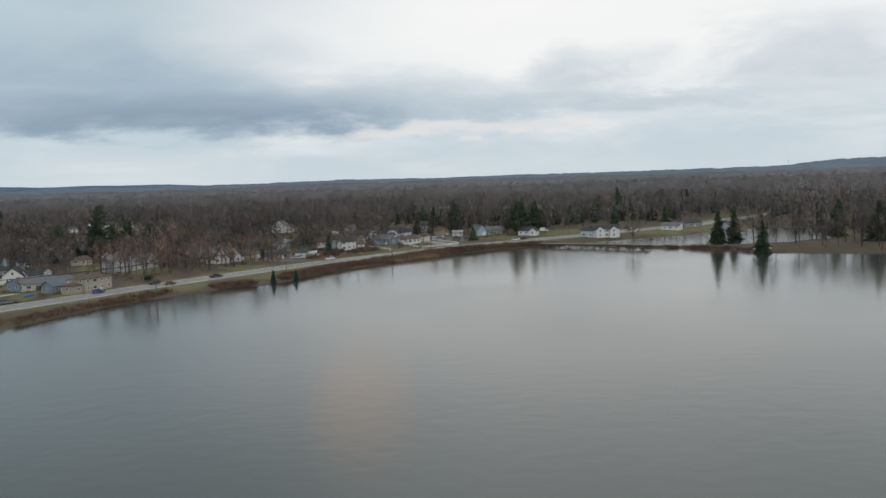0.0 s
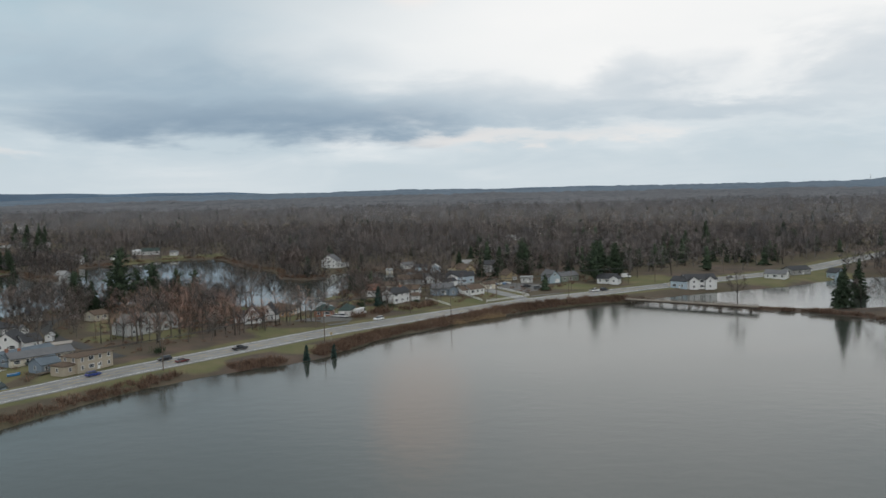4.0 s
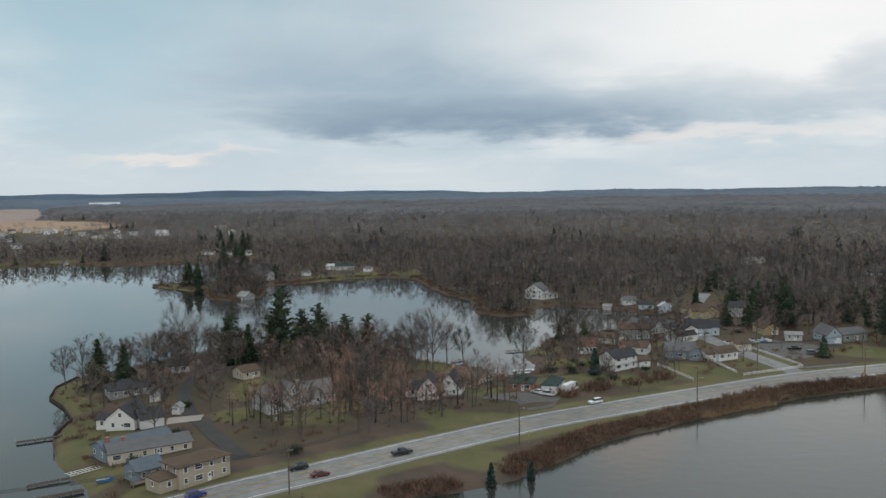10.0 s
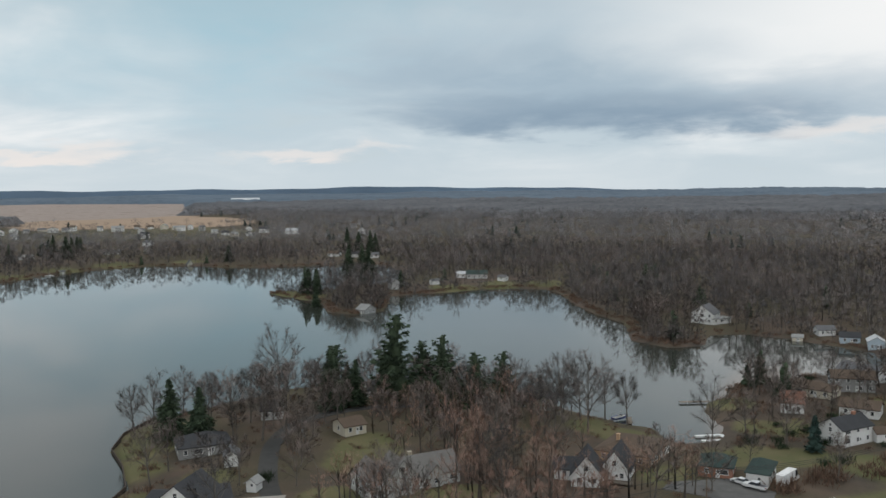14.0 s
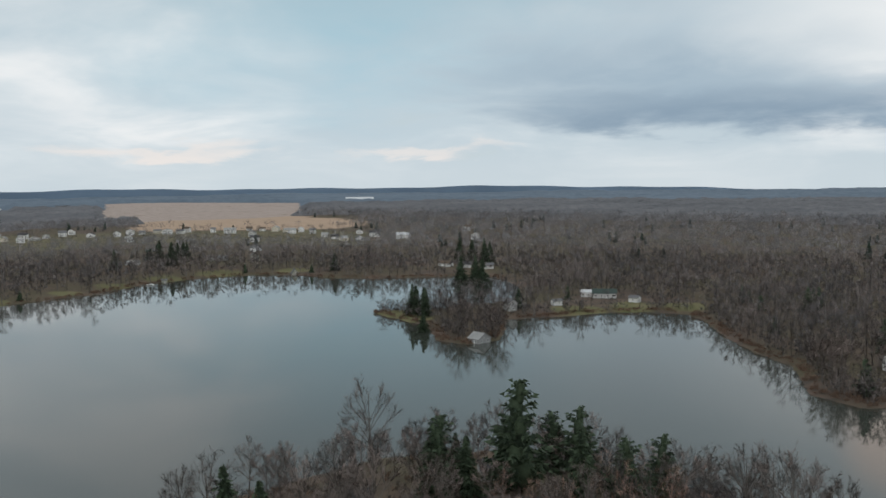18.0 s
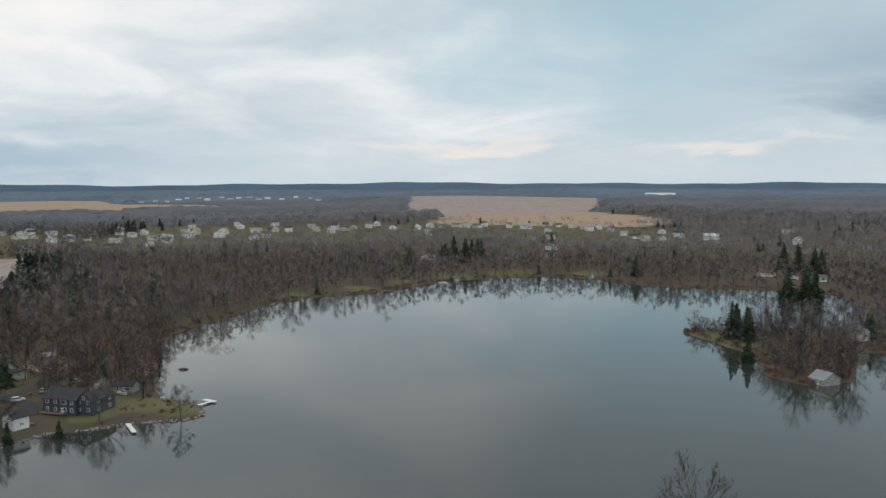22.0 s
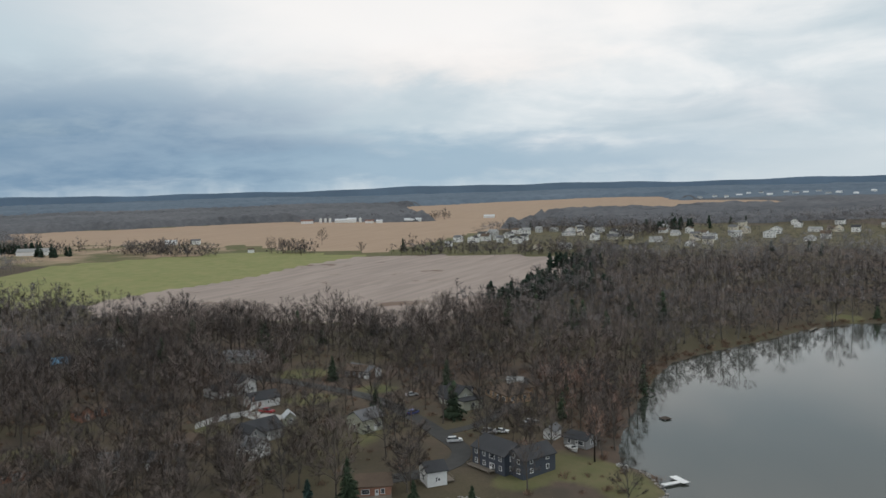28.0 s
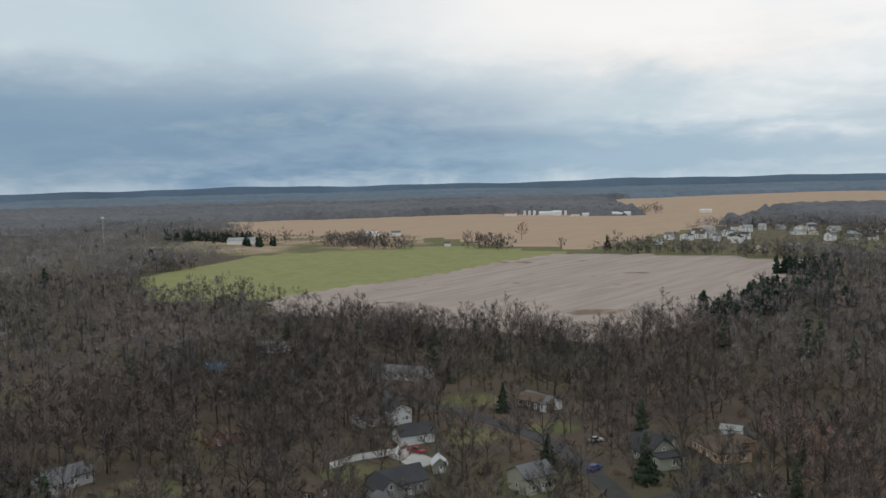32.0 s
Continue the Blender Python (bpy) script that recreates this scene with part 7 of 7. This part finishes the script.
def boat(x, y, rz, L_, material, label, z=None):
    ob = thing("boat", x, y, (ground(x, y) if z is None else z) + 0.05, radians(rz), label, "boat", "boats")
    h = MB()
    n = 7
    secs = []
    for i in range(n):
        t = i / (n - 1)
        w = 0.21 * L_ * (1 - max(0, (t - 0.45) / 0.55) ** 2)
        zt = 0.75 + 0.35 * t * t
        secs.append([(t * L_ - L_ / 2, -w, zt), (t * L_ - L_ / 2, -w * 0.7, 0.1), (t * L_ - L_ / 2, w * 0.7, 0.1), (t * L_ - L_ / 2, w, zt)])
    for a, b in zip(secs, secs[1:]):
        for i in range(3):
            h.poly([a[i], b[i], b[i + 1], a[i + 1]])
    h.poly(secs[0][::-1])
    part("hull", h, material, ob)
    dk = MB()
    for a, b in zip(secs, secs[1:]):
        dk.poly([(a[0][0], a[0][1] * 0.9, a[0][2] - 0.12), (b[0][0], b[0][1] * 0.9, b[0][2] - 0.12), (b[3][0], b[3][1] * 0.9, b[3][2] - 0.12), (a[3][0], a[3][1] * 0.9, a[3][2] - 0.12)])
    part("deck", dk, M["concrete"], ob, "grey inner deck")
    part("windscreen", MB().box((L_ * 0.1, 0, 1.15), (0.08, L_ * 0.22, 0.4)), M["pane"], ob, "small windscreen")
    return ob


boat(-484.5, 411, 20, 6.0, M["car_white"], "white motorboat drawn up on the grass")
boat(-470, 423.5, 35, 4.2, M["car_white"], "small white boat on the bank")
boat(-141, 494, 60, 5.5, M["car_blue"], "blue and white motorboat on a lift", 0.4)
boat(-176, 330, 40, 4.0, M["blue_tarp"], "boat under a bright blue cover by the road")
for i in range(7):
    boat(-38.5 + 2.5 * i, 547.5 + 2.2 * i, 130, 5.5, M["blue_tarp"] if i % 2 else M["car_white"], "stored motorboat under a blue winter cover" if i % 2 else "stored white motorboat beside the parking lot")
boat(-719, 716, 80, 5.0, M["car_white"], "white pontoon boat on the far shore", 0.1)
lift = thing("boat_lift", -141, 494, 0, radians(60), "grey metal boat lift frame", "boat lift")
for sx in (-2, 2):
    for sy in (-1.5, 1.5):
        part("post", MB().tube((sx, sy, -1.5), (sx, sy, 2.2), 0.06, 0.06, 6), M["metal_grey"], lift)
part("top_rail", MB().box((0, 1.5, 2.2), (4.2, 0.1, 0.1)).box((0, -1.5, 2.2), (4.2, 0.1, 0.1)), M["metal_grey"], lift)
fr = thing("dock_sections", -187, 335, ground(-187, 335) + 0.1, radians(70), "stack of white dock frames on the lawn", "dock frames")
for i in range(9):
    part("rung", MB().box((i * 1.0 - 4, 0, 0.3), (0.12, 3.0, 0.12)), M["dock_white"], fr)
for s in (-1.5, 0, 1.5):
    part("rail", MB().box((0, s, 0.42), (9.0, 0.12, 0.12)), M["dock_white"], fr)

# ---- bridge over the channel ----
ba_, bb_ = Vector((38, 500)), Vector((94, 469))
bl = (bb_ - ba_).length
br = thing("bridge", ba_.x, ba_.y, 0, math.atan2(bb_.y - ba_.y, bb_.x - ba_.x), "long low bridge on timber piers over the channel", "bridge")
part("deck", MB().box((bl / 2, 0, 2.25), (bl, 4.4, 0.3)), M["wood_grey"], br, "weathered plank deck")
for s in (-1, 1):
    part("girder", MB().box((bl / 2, s * 2.2, 1.85), (bl, 0.35, 0.5)), M["wood_dark"], br, "dark side girder")
    part("railing", MB().box((bl / 2, s * 2.4, 3.3), (bl, 0.08, 0.10)).box((bl / 2, s * 2.4, 2.9), (bl, 0.06, 0.08)), M["wood_grey"], br)
    for i in range(25):
        part("railing_post", MB().box((bl * (i + 0.5) / 25, s * 2.4, 2.85), (0.1, 0.1, 0.95)), M["wood_grey"], br)
for i in range(9):
    xp = bl * (i + 0.5) / 9
    part("pier", MB().box((xp, 0, 1.5), (0.5, 4.6, 0.35)).tube((xp, -1.8, -2), (xp, -1.8, 1.5), 0.2, 0.2, 8).tube((xp, 0, -2), (xp, 0, 1.5), 0.2, 0.2, 8).tube((xp, 1.8, -2), (xp, 1.8, 1.5), 0.2, 0.2, 8), M["wood_grey"], br)
# the trail on the causeway
road("trail", [(94, 469), (114, 458), (133, 445), (150, 440)], 2.6, M["gravel"], "pale gravel trail along the causeway", 0.05)


# ---- fences and walls ----
def fence(pts, label, h=1.1, solid=False):
    (x0, y0) = pts[0]
    ob = thing("fence", x0, y0, 0, 0, label, "fence", "fences")
    for (ax, ay), (bx, by) in zip(pts, pts[1:]):
        L_ = math.hypot(bx - ax, by - ay)
        n = max(1, round(L_ / 2.4))
        rz = math.atan2(by - ay, bx - ax)
        for i in range(n + 1):
            x, y = ax + (bx - ax) * i / n, ay + (by - ay) * i / n
            part("post", MB().box((0, 0, h / 2), (0.14, 0.14, h + 0.3)), M["trim"], ob, at=(x - x0, y - y0, ground(x, y)))
        for i in range(n):
            xm, ym = ax + (bx - ax) * (i + 0.5) / n, ay + (by - ay) * (i + 0.5) / n
            z = ground(xm, ym)
            if solid:
                part("panel", MB().box((0, 0, h / 2), (L_ / n, 0.06, h)), M["trim"], ob, at=(xm - x0, ym - y0, z), rz=rz)
            else:
                for k in (0.4, 0.7, 1.0):
                    part("rail", MB().box((0, 0, h * k), (L_ / n, 0.05, 0.14)), M["trim"], ob, at=(xm - x0, ym - y0, z), rz=rz)


fence([(-61.7, 497.3), (-47, 477.5)], "white rail fence beside a lawn")
fence([(-44.1, 513.2), (-33, 493.5)], "white rail fence between two lawns")
fence([(-30.5, 491.5), (-10, 512), (-12, 515.5), (-28.5, 539.7)], "white rail fence round a corner lawn")
fence([(-508, 290), (-516.0, 294.3), (-523.6, 304.0), (-529, 303.5)], "tall white vinyl privacy fence", 1.9, True)
sw = thing("seawall", -245, 387, 0, 0, "dark timber seawall along the lawn", "seawall")
for (ax, ay), (bx, by) in zip(nl[6:12], nl[7:13]):
    L_ = math.hypot(bx - ax, by - ay)
    part("wall_section", MB().box((0, 0, 0.2), (L_ + 0.1, 0.3, 1.6)), M["wood_dark"], sw, at=((ax + bx) / 2 + 245, (ay + by) / 2 - 387, 0), rz=math.atan2(by - ay, bx - ax))

# ---- paved yards ----
paved("parking_lot", [(-30, 542), (-9, 511), (8, 524), (-4, 556), (-21, 563)], M["asphalt_worn"], "cracked grey asphalt parking lot")
paved("driveway", [(-110, 436), (-98, 445), (-86, 440), (-86, 428), (-92, 422), (-99, 430), (-110, 430)], M["asphalt_worn"], "grey asphalt driveway before the ranch")
paved("gravel_yard", [(-196, 380), (-187, 386), (-184, 380), (-192, 374)], M["gravel"], "gravel yard beside the garage")
paved("west_yard", [(-530, 305), (-520, 318), (-512, 314), (-522, 302)], M["concrete"], "pale concrete drive by the garage")

# signs, mast and tower
sg = thing("road_sign", -83.8, 391, ground(-83.8, 391), radians(50), "yellow diamond road sign on a post", "road sign")
part("post", MB().tube((0, 0, 0), (0, 0, 2.6), 0.05, 0.05, 6), M["metal_grey"], sg)
part("panel", MB().poly([(0, -0.06, 1.9), (0.6, -0.06, 2.5), (0, -0.06, 3.1), (-0.6, -0.06, 2.5)]).poly([(0, -0.09, 1.9), (-0.6, -0.09, 2.5), (0, -0.09, 3.1), (0.6, -0.09, 2.5)]), M["paint_yellow"], sg, "yellow diamond panel")


def tower(x, y, h, label, w=1.2):
    ob = thing("radio_tower", x, y, ground(x, y) - 0.5, 0, label, "tower")
    legs = [(w * math.cos(a), w * math.sin(a)) for a in (0.3, 2.4, 4.5)]
    for lx, ly in legs:
        part("leg", MB().tube((lx, ly, 0), (lx * 0.5, ly * 0.5, h), 0.22, 0.14, 5), M["metal_grey"], ob)
    n = int(h / 4)
    for i in range(n):
        f0, f1 = 1 - 0.5 * i / n, 1 - 0.5 * (i + 1) / n
        for (ax, ay), (bx, by) in zip(legs, legs[1:] + legs[:1]):
            part("brace", MB().tube((ax * f0, ay * f0, i * h / n), (bx * f1, by * f1, (i + 1) * h / n), 0.08, 0.08, 3, cap=False), M["metal_grey"], ob)
    part("antenna", MB().box((0, 0, h - 1.5), (3.2, 3.2, 2.2), taper=0.9), M["lamp_glass"], ob, "pale antenna panels")
    return ob


tower(-1240, -328, 41, "tall grey lattice cell tower beyond the fields", 0.9)
tower(1334, 3890, 38, "radio mast on the wooded hill", 3.0)
for x, y in ((-2003, 74), (-2001, 84), (-1999, 94), (-1980, 158)):
    si = thing("silo", x, y, ground(x, y) - 0.3, 0, "pale metal grain silo at the farm", "silo", "silos")
    part("drum", MB().tube((0, 0, 0), (0, 0, 9), 2.6, 2.6, 16), M["dock_white"], si)
    part("cap", MB().tube((0, 0, 9), (0, 0, 10.6), 2.8, 0.3, 16), M["metal_grey"], si)
